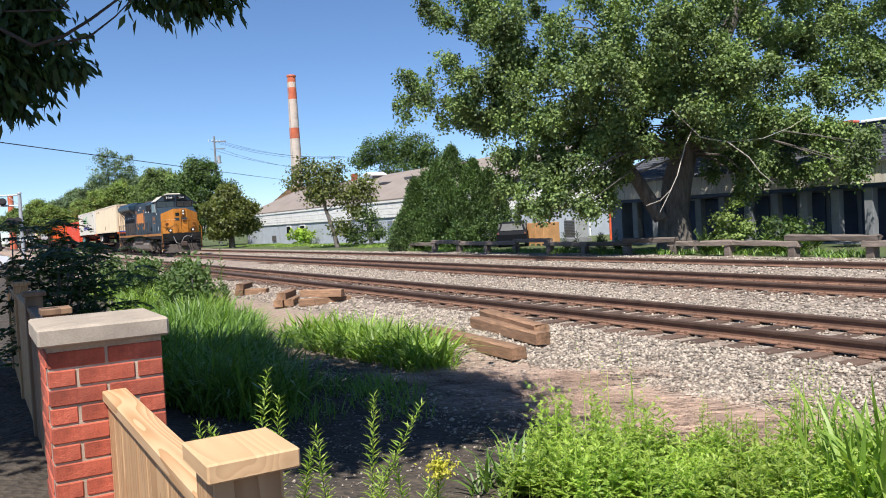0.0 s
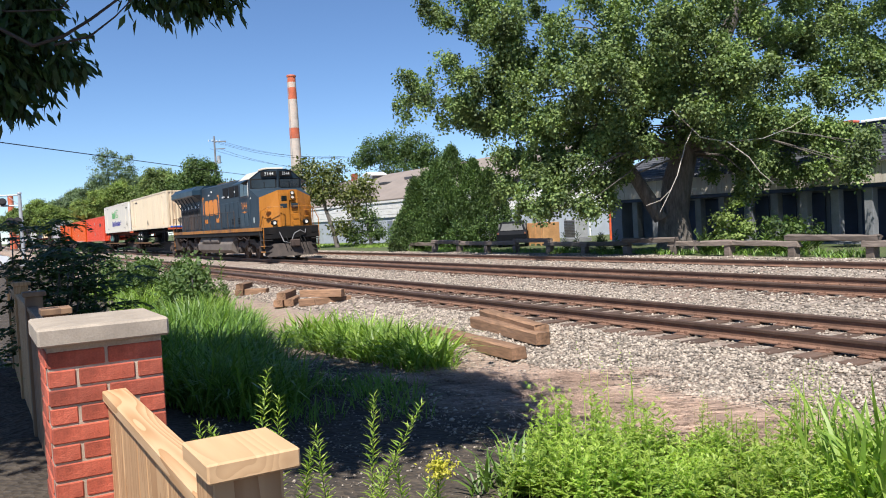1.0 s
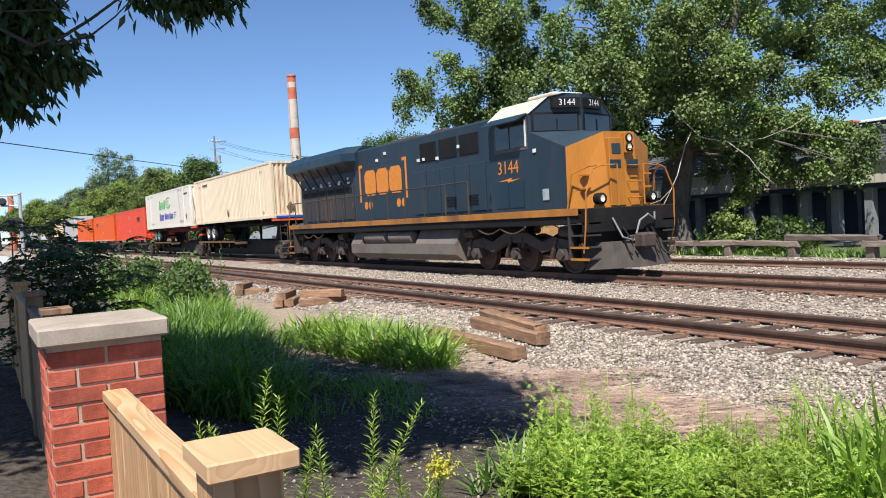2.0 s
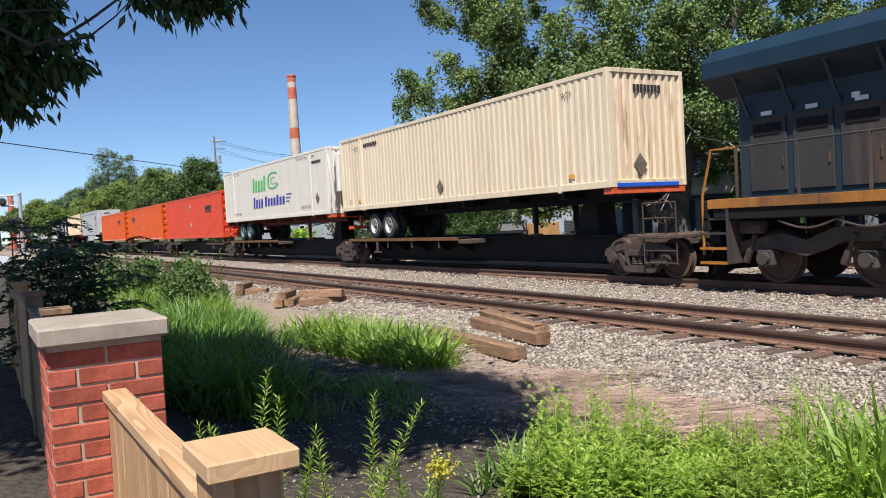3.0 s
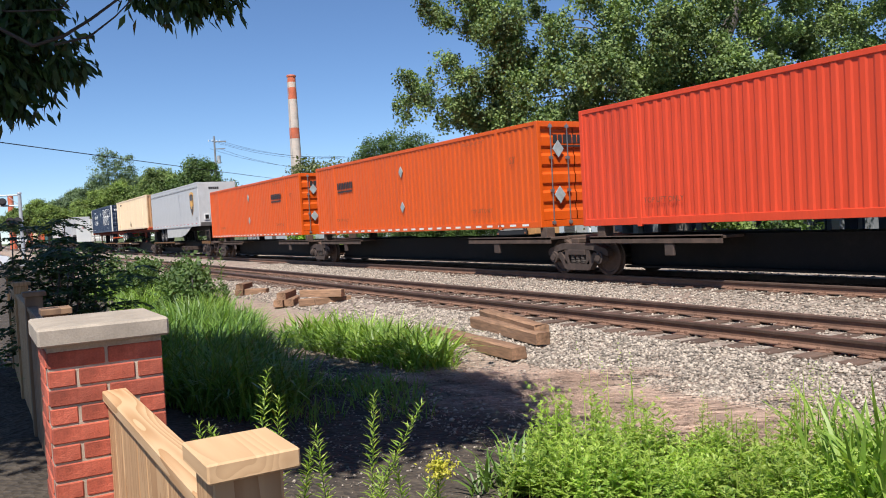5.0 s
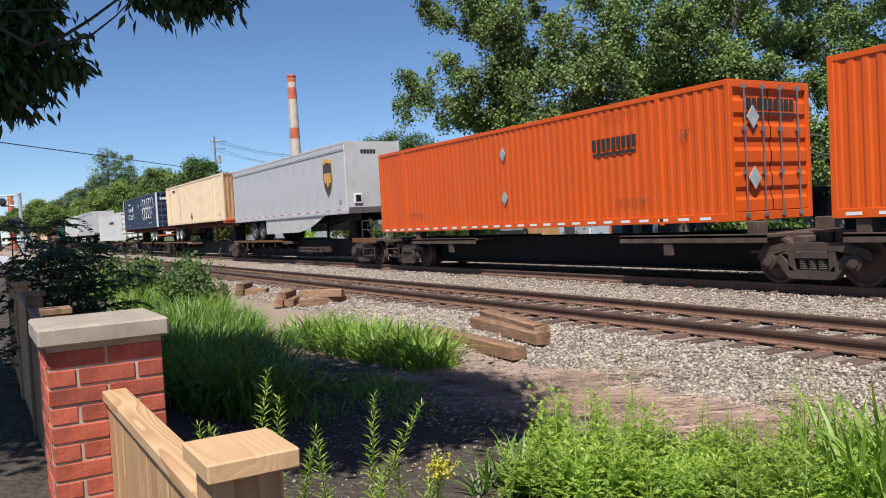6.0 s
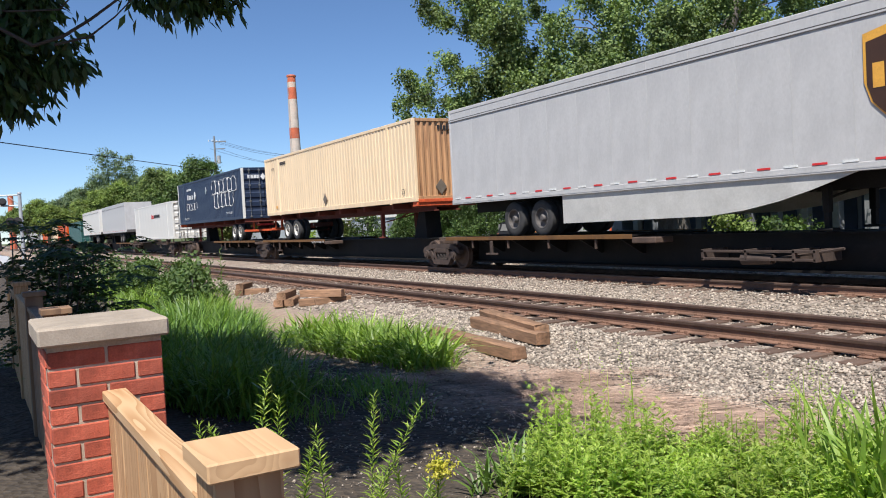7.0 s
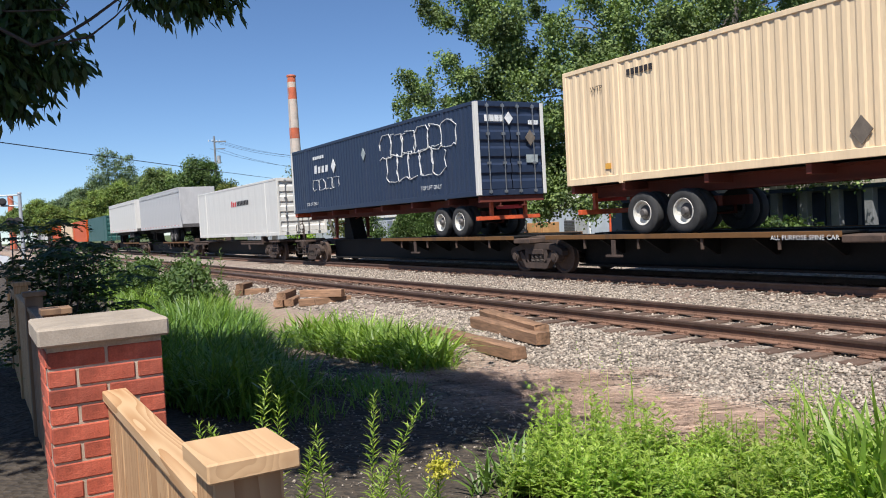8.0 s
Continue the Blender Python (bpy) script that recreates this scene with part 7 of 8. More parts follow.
def spine_car(trucks, loads, words=None):
    """An articulated spine car. trucks: x of the trucks, front to back. loads: for each unit 'w' (road wheels at the back end), 'W' (at the front end) or 'c' (box)."""
    xm = (trucks[0] + trucks[-1]) / 2
    t = thing("spine_car", pose(xm, YC, 0), "black and rusty articulated spine car on railway trucks", "rail car", "spine cars")
    TRAIN.append(t)
    for i, x in enumerate(trucks):
        truck(t, x - xm)
    for i, ld in enumerate(loads):
        a, b = trucks[i + 1] - xm, trucks[i] - xm
        part("centre_sill", Geo().box(a + 1.3, b - 1.3, -0.42, 0.42, 0.24, 0.98, 0.02).box(a + 1.3, b - 1.3, -0.62, 0.62, 0.2, 0.25).box(a + 1.3, b - 1.3, -0.56, 0.56, 0.96, 1.0), M["black_steel"], t, "deep black centre sill")
        for p, s in ((a, 1), (b, -1)):
            part("sill_end", Geo().box(*sorted((p + s * 0.03, p + s * 1.32)), -0.36, 0.36, 0.78, 1.0, 0.02).box(*sorted((p + s * 0.3, p + s * 0.6)), -0.75, 0.75, 0.80, 0.94, 0.02), M["rust_steel"], t)
        if ld in "wW":
            p, s = (a, 1) if ld == "w" else (b, -1)
            x0_, x1_ = sorted((p + s * 0.75, p + s * 9.3))
            for sy in (-1, 1):
                g = Geo()
                g.box(x0_, x1_, *sorted((sy * 0.45, sy * 1.26)), DECK - 0.035, DECK, 0.004)
                d = part("deck", g, M["black_steel"], t)
                part("deck_edge", Geo().box(x0_, x1_, *sorted((sy * 1.262, sy * 1.30)), DECK - 0.095, DECK + 0.015, 0.006), M["deck_yellow"], t, "rusty yellow deck edge")
                for k in range(6):
                    xx = x0_ + 0.6 + k * 1.5
                    part("deck_bracket", Geo().prism([(sy * 0.45, 0.55), (sy * 0.55, 0.55), (sy * 1.25, DECK - 0.1), (sy * 1.25, DECK - 0.036), (sy * 0.45, DECK - 0.036)], "x", xx, xx + 0.05), M["black_steel"], t)
                part("deck_tab", Geo().box(x1_ - 0.02, x1_ + 0.75, *sorted((sy * 0.7, sy * 1.28)), DECK - 0.2, DECK - 0.06, 0.02), M["rust_steel"], t, "rusty fold-out deck end")
                for k in range(4):
                    part("deck_hook", Geo().box(x0_ + 1.5 + k * 1.9, x0_ + 1.56 + k * 1.9, *sorted((sy * 1.2, sy * 1.26)), DECK - 0.34, DECK - 0.09, 0.008), M["rust_steel"], t)
                part("step_bracket", Geo().box(x0_ + 2.6, x0_ + 2.72, *sorted((sy * 1.27, sy * 1.33)), 0.55, DECK - 0.12, 0.01).box(x0_ + 2.4, x0_ + 2.95, *sorted((sy * 1.26, sy * 1.34)), 0.5, 0.56, 0.01), M["truck_frame"], t)
            h = (b, -1) if ld == "w" else (a, 1)
            part("hitch", Geo().prism([(h[0] + h[1] * 3.2, 1.0), (h[0] + h[1] * 2.2, 1.0), (h[0] + h[1] * 2.3, 2.0), (h[0] + h[1] * 2.7, 2.06)] if h[1] > 0 else [(h[0] - 2.2, 1.0), (h[0] - 3.2, 1.0), (h[0] - 2.7, 2.06), (h[0] - 2.3, 2.0)], "y", -0.32, 0.32), M["black_steel"], t, "folding trailer hitch")
        else:
            for p, s in ((a, 1), (b, -1)):
                for sy in (-1, 1):
                    x0_, x1_ = sorted((p + s * 0.8, p + s * 4.9))
                    part("walkway", Geo().box(x0_, x1_, *sorted((sy * 0.6, sy * 1.3)), DECK - 0.1, DECK - 0.04, 0.005).box(x0_, x1_, *sorted((sy * 1.26, sy * 1.3)), DECK - 0.2, DECK - 0.02, 0.005), M["rust_steel"], t)
                    part("pedestal", Geo().box(p + s * 1.15 - 0.14, p + s * 1.15 + 0.14, *sorted((sy * 0.95, sy * 1.24)), DECK - 0.08, 1.265, 0.015), M["rust_steel"], t)
                    part("step_bracket", Geo().box(p + s * 3.4 - 0.14, p + s * 3.4 + 0.14, *sorted((sy * 1.2, sy * 1.28)), 0.55, DECK - 0.1, 0.02), M["truck_frame"], t)
    for p, s in ((trucks[0] - xm, 1), (trucks[-1] - xm, -1)):
        part("coupler", Geo().box(*sorted((p + s * 1.1, p + s * 2.05)), -0.12, 0.12, 0.66, 0.88, 0.03).box(*sorted((p + s * 1.8, p + s * 2.1)), -0.2, 0.2, 0.6, 0.94, 0.04), M["truck_frame"], t)
        part("end_platform", Geo().box(*sorted((p + s * 0.2, p + s * 1.5)), -1.3, 1.3, 0.94, 1.02, 0.01), M["rust_steel"], t)
        for sy in (-1, 1):
            for q in (0.35, 1.35):
                part("ladder_rail", Geo().tube((p + s * q, sy * 1.24, 0.35), (p + s * q, sy * 1.24, 1.75), 0.018, n=6), M["truck_frame"], t)
            for zz in (0.38, 0.66, 1.4, 1.75):
                part("ladder_rung", Geo().tube((p + s * 0.35, sy * 1.24, zz), (p + s * 1.35, sy * 1.24, zz), 0.018, n=6), M["truck_frame"], t)
        part("hose", Geo().path([(p + s * 1.45, -0.4, 0.8), (p + s * 1.7, -0.38, 0.45), (p + s * 2.0, -0.3, 0.4), (p + s * 2.15, -0.25, 0.55)], 0.022, 6), M["black_steel"], t)
        part("brake_wheel", Geo().lathe([(0.27, -0.015), (0.29, 0), (0.27, 0.015)], (p + s * 0.9, -1.15, 1.55), "y", 20).box(p + s * 0.9 - 0.27, p + s * 0.9 + 0.27, -1.16, -1.14, 1.53, 1.57).tube((p + s * 0.9, -1.1, 1.0), (p + s * 0.9, -1.1, 1.55), 0.03, n=6), M["truck_frame"], t)
    if "W" in loads and words:
        x = -185.4 - xm
        g = Geo()
        for z in (0.5, 0.66):
            g.box(x - 1.6, x + 1.1, -1.22, -1.16, z - 0.025, z + 0.025, 0.005)
        for q in (-1.6, -0.5, 0.6, 1.05):
            g.box(x + q, x + q + 0.06, -1.22, -0.42, 0.46, 0.7, 0.005)
        g.tube((x - 0.6, -1.1, 0.5), (x + 0.1, -1.1, 0.5), 0.13, 0.1, 12)
        g.tube((x + 0.1, -1.1, 0.5), (x + 1.6, -1.1, 0.72), 0.03, n=6)
        part("brake_rigging", g, M["truck_frame"], t, "rusty brake rigging frame")
        part("end_plate", Geo().box(trucks[0] - xm - 0.5, trucks[0] - xm + 1.6, -1.32, -1.27, 0.9, 1.08, 0.01), M["deck_yellow"], t, "rusty yellow end sill plate")
    if words:
        x, s = words
        side_text(s, 0.13, M["ink_white"], t, x - xm, 0.93, -1.303)
    return t


def locomotive(x0):
    """Six-axle diesel: frame, flared radiator hood, long hood, cab, gold nose, trucks, tank, rails and lamps. Front at +x."""
    t = thing("diesel_locomotive", pose(x0, YC, 0), "dark blue diesel locomotive with a gold nose and gold stripe", "locomotive")
    TRAIN.append(t)
    B, G_, K = M["loco_blue"], M["loco_gold"], M["black_steel"]
    part("underframe", Geo().box(-10.2, 10.7, -1.5, 1.5, 1.32, 1.58, 0.02), K, t)
    for s in (-1, 1):
        part("walkway_stripe", Geo().box(-10.3, 10.75, *sorted((s * 1.5, s * 1.54)), 1.55, 1.74, 0.006), M["loco_sill"], t, "rust-stained gold edge stripe along the walkway")
        part("walkway", Geo().box(-10.3, 10.7, *sorted((s * 0.9, s * 1.5)), 1.66, 1.72), K, t)
    # radiator end with its wings
    part("rear_hood", Geo().box(-9.9, -3.7, -1.0, 1.0, 1.7, 4.1, 0.04), B, t)
    wing = [(-1.0, 3.8), (-1.55, 4.2), (-1.55, 4.52), (-1.2, 4.8), (1.2, 4.8), (1.55, 4.52), (1.55, 4.2), (1.0, 3.8)]
    g = Geo()
    n = len(wing)
    xs = [(-10.3, 0.0), (-3.75, 0.0), (-3.3, -0.42)]
    vs = []
    for x, dy in xs:
        vs += [(x, (abs(a) + (dy if abs(a) > 1.1 else 0)) * (1 if a > 0 else -1), b) for a, b in wing]
    fs = [(r * n + i, r * n + (i + 1) % n, (r + 1) * n + (i + 1) % n, (r + 1) * n + i) for r in range(2) for i in range(n)] + [tuple(range(n)), tuple(range(2 * n, 3 * n))]
    g.add(vs, fs)
    part("radiator_wing", g, M["loco_wing"], t, "overhanging blue radiator wing")
    part("radiator_top", Geo().box(-9.0, -4.2, -1.1, 1.1, 4.78, 4.84, 0.02), K, t)
    for k in range(6):
        x = -9.6 + k * 0.98
        d = part("hood_door", Geo().box(x, x + 0.84, -1.035, -0.995, 1.85, 3.3, 0.012), M["loco_grime"], t, "grimy hood access door with rust streaks")
        part("door_vent", Geo().box(x + 0.1, x + 0.74, -1.05, -1.03, 2.95, 3.18, 0.008), K, d)
        part("door_latch", Geo().box(x + 0.74, x + 0.78, -1.06, -1.03, 2.3, 2.5, 0.006), M["rust_steel"], d)
        part("door_notice", Geo().box(x + 0.3, x + 0.55, -1.046, -1.036, 3.34, 3.42), M["ink_white"], d, "small white notice")
        part("wing_strut", Geo().path([(x, -1.0, 3.35), (x, -1.45, 4.15)], 0.035, 6), M["loco_wing"], t)
    # long hood
    part("long_hood", Geo().box(-3.7, 7.0, -1.0, 1.0, 1.7, 4.6, 0.06), B, t)
    for k in range(6):
        part("hood_door", Geo().box(1.4 + k * 0.92, 1.4 + k * 0.92 + 0.84, -1.03, -0.995, 1.85, 3.35, 0.012), B, t)
    for k in range(3):
        part("hood_grille", Geo().box(1.9 + k * 1.3, 1.9 + k * 1.3 + 1.1, -1.03, -0.995, 3.65, 4.3, 0.012), K, t, "black hood intake grille")
    for k in range(2):
        g = Geo()
        for j in range(4):
            g.box(3.6 + k * 1.3, 4.2 + k * 1.3, -1.05, -1.0, 2.05 + j * 0.09, 2.09 + j * 0.09)
        part("louvre", g, K, t)
    part("exhaust", Geo().box(-1.2, 0.6, -0.5, 0.5, 4.6, 4.76, 0.03).box(2.2, 3.0, -0.7, 0.7, 4.6, 4.72, 0.03), M["rust_steel"], t)
    # emblem: brackets, three plain blocks and dots
    yy = -1.004
    part("emblem_bracket", Geo().box(-3.25, -3.12, yy - 0.004, yy, 2.5, 3.98).box(-3.12, -2.92, yy - 0.004, yy, 3.86, 3.98), M["ink_gold"], t, "gold bracket")
    part("emblem_bracket", Geo().box(0.7, 0.83, yy - 0.004, yy, 2.5, 3.98).box(0.5, 0.7, yy - 0.004, yy, 3.86, 3.98), M["ink_gold"], t, "gold bracket")
    for k in range(3):
        x = -2.75 + k * 1.08
        ring = [(x, 2.9), (x + 0.2, 2.72), (x + 0.9, 2.72), (x + 1.0, 2.9), (x + 1.0, 3.55), (x + 0.85, 3.72), (x + 0.2, 3.72), (x, 3.55)]
        part("emblem_block", Geo().prism(ring, "y", yy - 0.004, yy), M["ink_gold"], t, "gold emblem block")
    for x in (-2.7, -2.3, 0.1, 0.5):
        part("emblem_dot", Geo().tube((x, yy - 0.004, 2.35), (x, yy, 2.35), 0.16, n=16), M["ink_gold"], t, "gold dot")
    # cab: upright sides, sloping roof shoulders, a shallow V of windshields
    sect = [(-1.5, 1.7), (-1.5, 4.36), (-0.95, 4.8), (-0.5, 4.9), (0.5, 4.9), (0.95, 4.8), (1.5, 4.36), (1.5, 1.7)]

    def front_x(y):
        return 9.3 - 0.3 * abs(y)
    n = len(sect)
    g = Geo().add([(6.9, y, z) for y, z in sect] + [(front_x(y), y, z) for y, z in sect] + [(front_x(0), 0, 1.7), (front_x(0), 0, 4.9)],
                  [(0, 1, n + 1, n), (n - 2, n - 1, 2 * n - 1, 2 * n - 2), tuple(range(n)), (n, n + 1, n + 2, n + 3, 2 * n + 1, 2 * n), (2 * n, 2 * n + 1, n + 4, n + 5, n + 6, n + 7)])
    part("cab", g, B, t)
    g = Geo().add([(6.86, y, z + 0.015) for y, z in sect[1:-1]] + [(front_x(y) + 0.04, y, z + 0.015) for y, z in sect[1:-1]], [(i, i + 1, n - 1 + i, n - 2 + i) for i in range(n - 3)])
    part("cab_roof", g, M["fascia"], t, "pale dusty cab roof")
    part("roof_unit", Geo().box(7.6, 8.8, -0.55, 0.55, 4.9, 5.02, 0.04), M["fascia"], t, "pale low roof unit")
    for s in (-1, 1):
        part("window_frame", Geo().box(7.2, 8.78, *sorted((s * 1.5, s * 1.512)), 3.42, 4.3, 0.003), M["hub_dark"], t)
        for xa in (7.3, 8.02):
            part("side_window", Geo().box(xa, xa + 0.66, s * 1.516 - 0.012, s * 1.516 + 0.012, 3.52, 4.22, 0.005), M["window"], t, "dark cab side window")
        part("window_post", Geo().box(8.68, 8.74, *sorted((s * 1.51, s * 1.53)), 3.5, 4.24, 0.004), M["white"], t, "pale window post")
        part("sun_visor", Geo().add([(7.05, s * 1.5, 4.4), (8.8, s * 1.5, 4.4), (8.8, s * 1.9, 4.2), (7.05, s * 1.9, 4.2), (7.05, s * 1.5, 4.37), (8.8, s * 1.5, 4.37), (8.8, s * 1.9, 4.17), (7.05, s * 1.9, 4.17)], [(0, 1, 2, 3), (4, 5, 6, 7), (0, 1, 5, 4), (1, 2, 6, 5), (2, 3, 7, 6), (3, 0, 4, 7)]), M["loco_wing"], t)
        for k in range(2):
            part("cab_door_panel", Geo().box(7.15 + k * 0.72, 7.8 + k * 0.72, *sorted((s * 1.5, s * 1.516)), 1.85, 2.6, 0.006), M["loco_wing"], t, "dark vented panel below the cab")

        def front_quad(y0, y1, z0, z1, off):
            """A panel standing off from one half of the cab front."""
            v = [(front_x(y) + o, s * y, z) for o in (off, 0.0) for y, z in ((y0, z0), (y1, z0), (y1, z1), (y0, z1))]
            return Geo().add(v, [(0, 1, 2, 3), (0, 1, 5, 4), (1, 2, 6, 5), (2, 3, 7, 6), (3, 0, 4, 7)])
        part("windshield_frame", front_quad(0.08, 1.42, 3.84, 4.4, 0.012), K, t)
        part("windshield", front_quad(0.14, 1.36, 3.9, 4.34, 0.02), M["window"], t, "dark windshield pane")
        part("wiper", front_quad(0.7, 0.73, 3.88, 4.22, 0.04), K, t)
        part("number_board", front_quad(0.1, 0.86, 4.5, 4.78, 0.12), K, t, "black number board with white figures")
        part("lettering", text_mesh("3144", 0.25, M["ink_white"]), None, t, at=pose(front_x(0.48) + 0.135, s * 0.48, 4.64, rx=90, rz=90 + s * 16.7))
        if s < 0:
            side_text("3144", 0.52, M["ink_gold"], t, 7.82, 2.98, -1.507)
            part("side_flash", Geo().prism([(7.3, 2.62), (8.0, 2.7), (7.95, 2.64), (8.4, 2.66), (7.75, 2.56), (7.8, 2.62)], "y", -1.508, -1.503), M["ink_gold"], t, "gold lightning flash")
        part("notice", Geo().box(9.35, 9.62, *sorted((s * 1.5, s * 1.506)), 2.0, 2.3), M["placard"], t, "pale notice plate")
    # nose: blue sides and sloping top behind a faceted gold face
    low = [(8.9, -1.5), (10.3, -1.46), (10.86, -0.52), (10.86, 0.52), (10.3, 1.46), (8.9, 1.5)]
    top = [(8.9, -1.48, 3.86), (10.3, -1.44, 3.32), (10.72, -0.52, 3.68), (10.72, 0.52, 3.68), (10.3, 1.44, 3.32), (8.9, 1.48, 3.86)]
    shell = [(a, b, 1.7) for a, b in low] + top
    part("nose", Geo().add(shell, [(1, 2, 8, 7), (2, 3, 9, 8), (3, 4, 10, 9)]), G_, t, "gold painted nose front", fix=False)
    for side in ((0, 1, 7, 6), (4, 5, 11, 10)):
        part("nose_side", Geo().add([shell[i] for i in side], [(0, 1, 2, 3)]), B, t, "dark blue nose side", fix=False)
    part("nose_top", Geo().add([(9.2, 0, 3.9)] + top, [(1, 2, 3, 0), (0, 3, 4), (0, 4, 5, 6)]), B, t, "dark blue sloping nose top", fix=False)
    g = Geo()
    for k in range(4):
        zz = 1.95 + k * 0.42
        g.path([(10.84, 0.12, zz), (10.96, 0.12, zz), (10.96, 0.5, zz), (10.84, 0.5, zz)], 0.016, 6)
    part("nose_grab_irons", g, G_, t, "gold grab irons on the nose")
    part("nose_door", Geo().box(10.7, 10.885, -0.5, 0.02, 1.75, 3.5, 0.015), G_, t)
    part("nose_window", Geo().box(10.8, 10.9, -0.42, -0.1, 3.08, 3.36, 0.02), M["window"], t, "small dark nose door window")
    part("headlight_panel", Geo().box(10.68, 10.87, 0.06, 0.34, 3.1, 3.66, 0.02), G_, t)
    for z in (3.26, 3.5):
        part("headlight", Geo().tube((10.7, 0.2, z), (10.89, 0.2, z), 0.085, n=16), M["lamp"], t, "lit headlight")
        part("headlight_bezel", Geo().lathe([(0.087, 0.0), (0.115, 0.0), (0.115, 0.05), (0.087, 0.06)], (10.86, 0.2, z), "x", 16), K, t)
    for s in (-1, 1):
        part("ditch_light", Geo().tube((10.75, s * 0.88, 1.95), (10.98, s * 0.88, 1.95), 0.09, n=16), M["lamp"], t, "lit ditch light")
        part("ditch_light_bezel", Geo().lathe([(0.092, 0.0), (0.15, 0.0), (0.15, 0.2), (0.092, 0.23)], (10.78, s * 0.88, 1.95), "x", 16), K, t)
        part("nose_emblem", Geo().box(10.84, 10.895, s * 0.3 - 0.19, s * 0.3 + 0.19, 2.72, 2.94, 0.01), M["loco_blue"], t, "dark blue emblem block")
        part("nose_step", Geo().box(10.5, 10.64, *sorted((s * 0.95, s * 1.2)), 2.55, 2.6, 0.006).box(10.5, 10.64, *sorted((s * 0.95, s * 1.2)), 2.2, 2.25, 0.006), G_, t)
        # stanchions and rails along the walkway
        for k in range(12):
            x = -9.6 + k * 1.38
            part("stanchion", Geo().box(x - 0.03, x + 0.03, *sorted((s * 1.44, s * 1.48)), 1.72, 2.75, 0.005), M["loco_grime"], t)
        part("handrail", Geo().tube((-9.6, s * 1.46, 2.75), (5.6, s * 1.46, 2.75), 0.022, n=6), M["loco_grime"], t)
        g = Geo().path([(10.35, s * 1.5, 1.75), (10.5, s * 1.45, 2.6), (10.9, s * 1.2, 2.78), (11.1, s * 0.45, 2.8), (11.1, s * 0.45, 1.75)], 0.022, 6)
        g.path([(10.9, s * 1.5, 0.6), (11.05, s * 1.54, 1.2), (11.1, s * 1.52, 2.1), (11.08, s * 1.25, 2.7), (11.1, s * 0.95, 2.8)], 0.022, 6)
        part("handrail", g, G_, t, "gold front handrail")
        # steps
        for e in (-1, 1):
            q = 0.0 if e < 0 else 0.55
            xa, xb = sorted((e * 9.85 + q, e * 10.55 + q))
            g = Geo().box(*sorted((e * 9.8 + q, e * 9.86 + q)), *sorted((s * 1.05, s * 1.53)), 0.42, 1.6, 0.005)
            for k in range(4):
                g.box(xa, xb, *sorted((s * 1.08, s * 1.5)), 0.42 + k * 0.3, 0.46 + k * 0.3)
            part("steps", g, M["loco_grime"], t)
            part("step_edge", Geo().box(xa, xb, *sorted((s * 1.5, s * 1.53)), 0.41, 0.47).box(xa, xb, *sorted((s * 1.5, s * 1.53)), 0.71, 0.76), G_, t, "yellow step edge")
    part("rear_rail", Geo().path([(-10.5, -1.45, 0.6), (-10.45, -1.5, 1.8), (-10.2, -1.48, 2.75), (-9.6, -1.46, 2.75)], 0.03, 6), M["loco_sill"], t, "dull yellow corner handrail")
    for e in (-1, 1):
        q = 0.0 if e < 0 else 0.55
        part("end_plate", Geo().box(*sorted(((e * 10.3 + q), (e * 10.55 + q))), -1.5, 1.5, 1.1, 1.72, 0.02), K, t)
        part("coupler", Geo().box(*sorted(((e * 10.4 + q), (e * 11.0 + q))), -0.14, 0.14, 0.74, 0.98, 0.03).box(*sorted(((e * 10.8 + q), (e * 11.15 + q))), -0.24, 0.24, 0.66, 1.04, 0.05), M["truck_frame"], t)
        plow = [((e * 10.35 + q), -1.45), ((e * 10.75 + q), -0.8), ((e * 10.95 + q), 0), ((e * 10.75 + q), 0.8), ((e * 10.35 + q), 1.45)]
        g = Geo()
        g.add([(a - e * 0.15, b, 0.85) for a, b in plow] + [(a + e * 0.1, b, 0.18) for a, b in plow] + [(a - e * 0.25, b, 0.85) for a, b in plow] + [(a, b, 0.18) for a, b in plow],
              [(i, i + 1, 6 + i, 5 + i) for i in range(4)] + [(10 + i, 11 + i, 16 + i, 15 + i) for i in range(4)] + [(i, i + 1, 11 + i, 10 + i) for i in range(4)] + [(5 + i, 6 + i, 16 + i, 15 + i) for i in range(4)])
        part("snow_plow", g, M["truck_dust"], t, "dusty steel snow plow")
        part("pilot", Geo().box(*sorted(((e * 10.1 + q), (e * 10.4 + q))), -1.4, 1.4, 0.7, 1.12, 0.02), K, t)
        for sy in (-0.55, -0.35, 0.4, 0.6):
            part("air_hose", Geo().path([((e * 10.5 + q), sy, 1.25), ((e * 10.72 + q), sy + 0.05, 0.95), ((e * 10.8 + q), sy + 0.12, 0.6), ((e * 10.95 + q), sy + 0.1, 0.5)], 0.022, 6), M["black_steel"], t)
    part("jumper_cable", Geo().path([(11.11, -0.7, 1.45), (11.30, -0.55, 0.95), (11.35, -0.2, 0.85), (11.30, 0.05, 1.35), (11.25, 0.4, 1.5), (11.17, 0.7, 1.35), (11.13, 0.75, 1.55)], 0.026, 8), M["hose"], t, "pale looped jumper cable")
    # tank and air reservoirs
    part("fuel_tank", Geo().prism([(a, b) for a, b in [(-1.45, 0.85), (-1.45, 0.5), (-1.15, 0.28), (1.15, 0.28), (1.45, 0.5), (1.45, 0.85)]], "x", -3.4, 4.7), M["tank"], t, "dusty brown fuel tank")
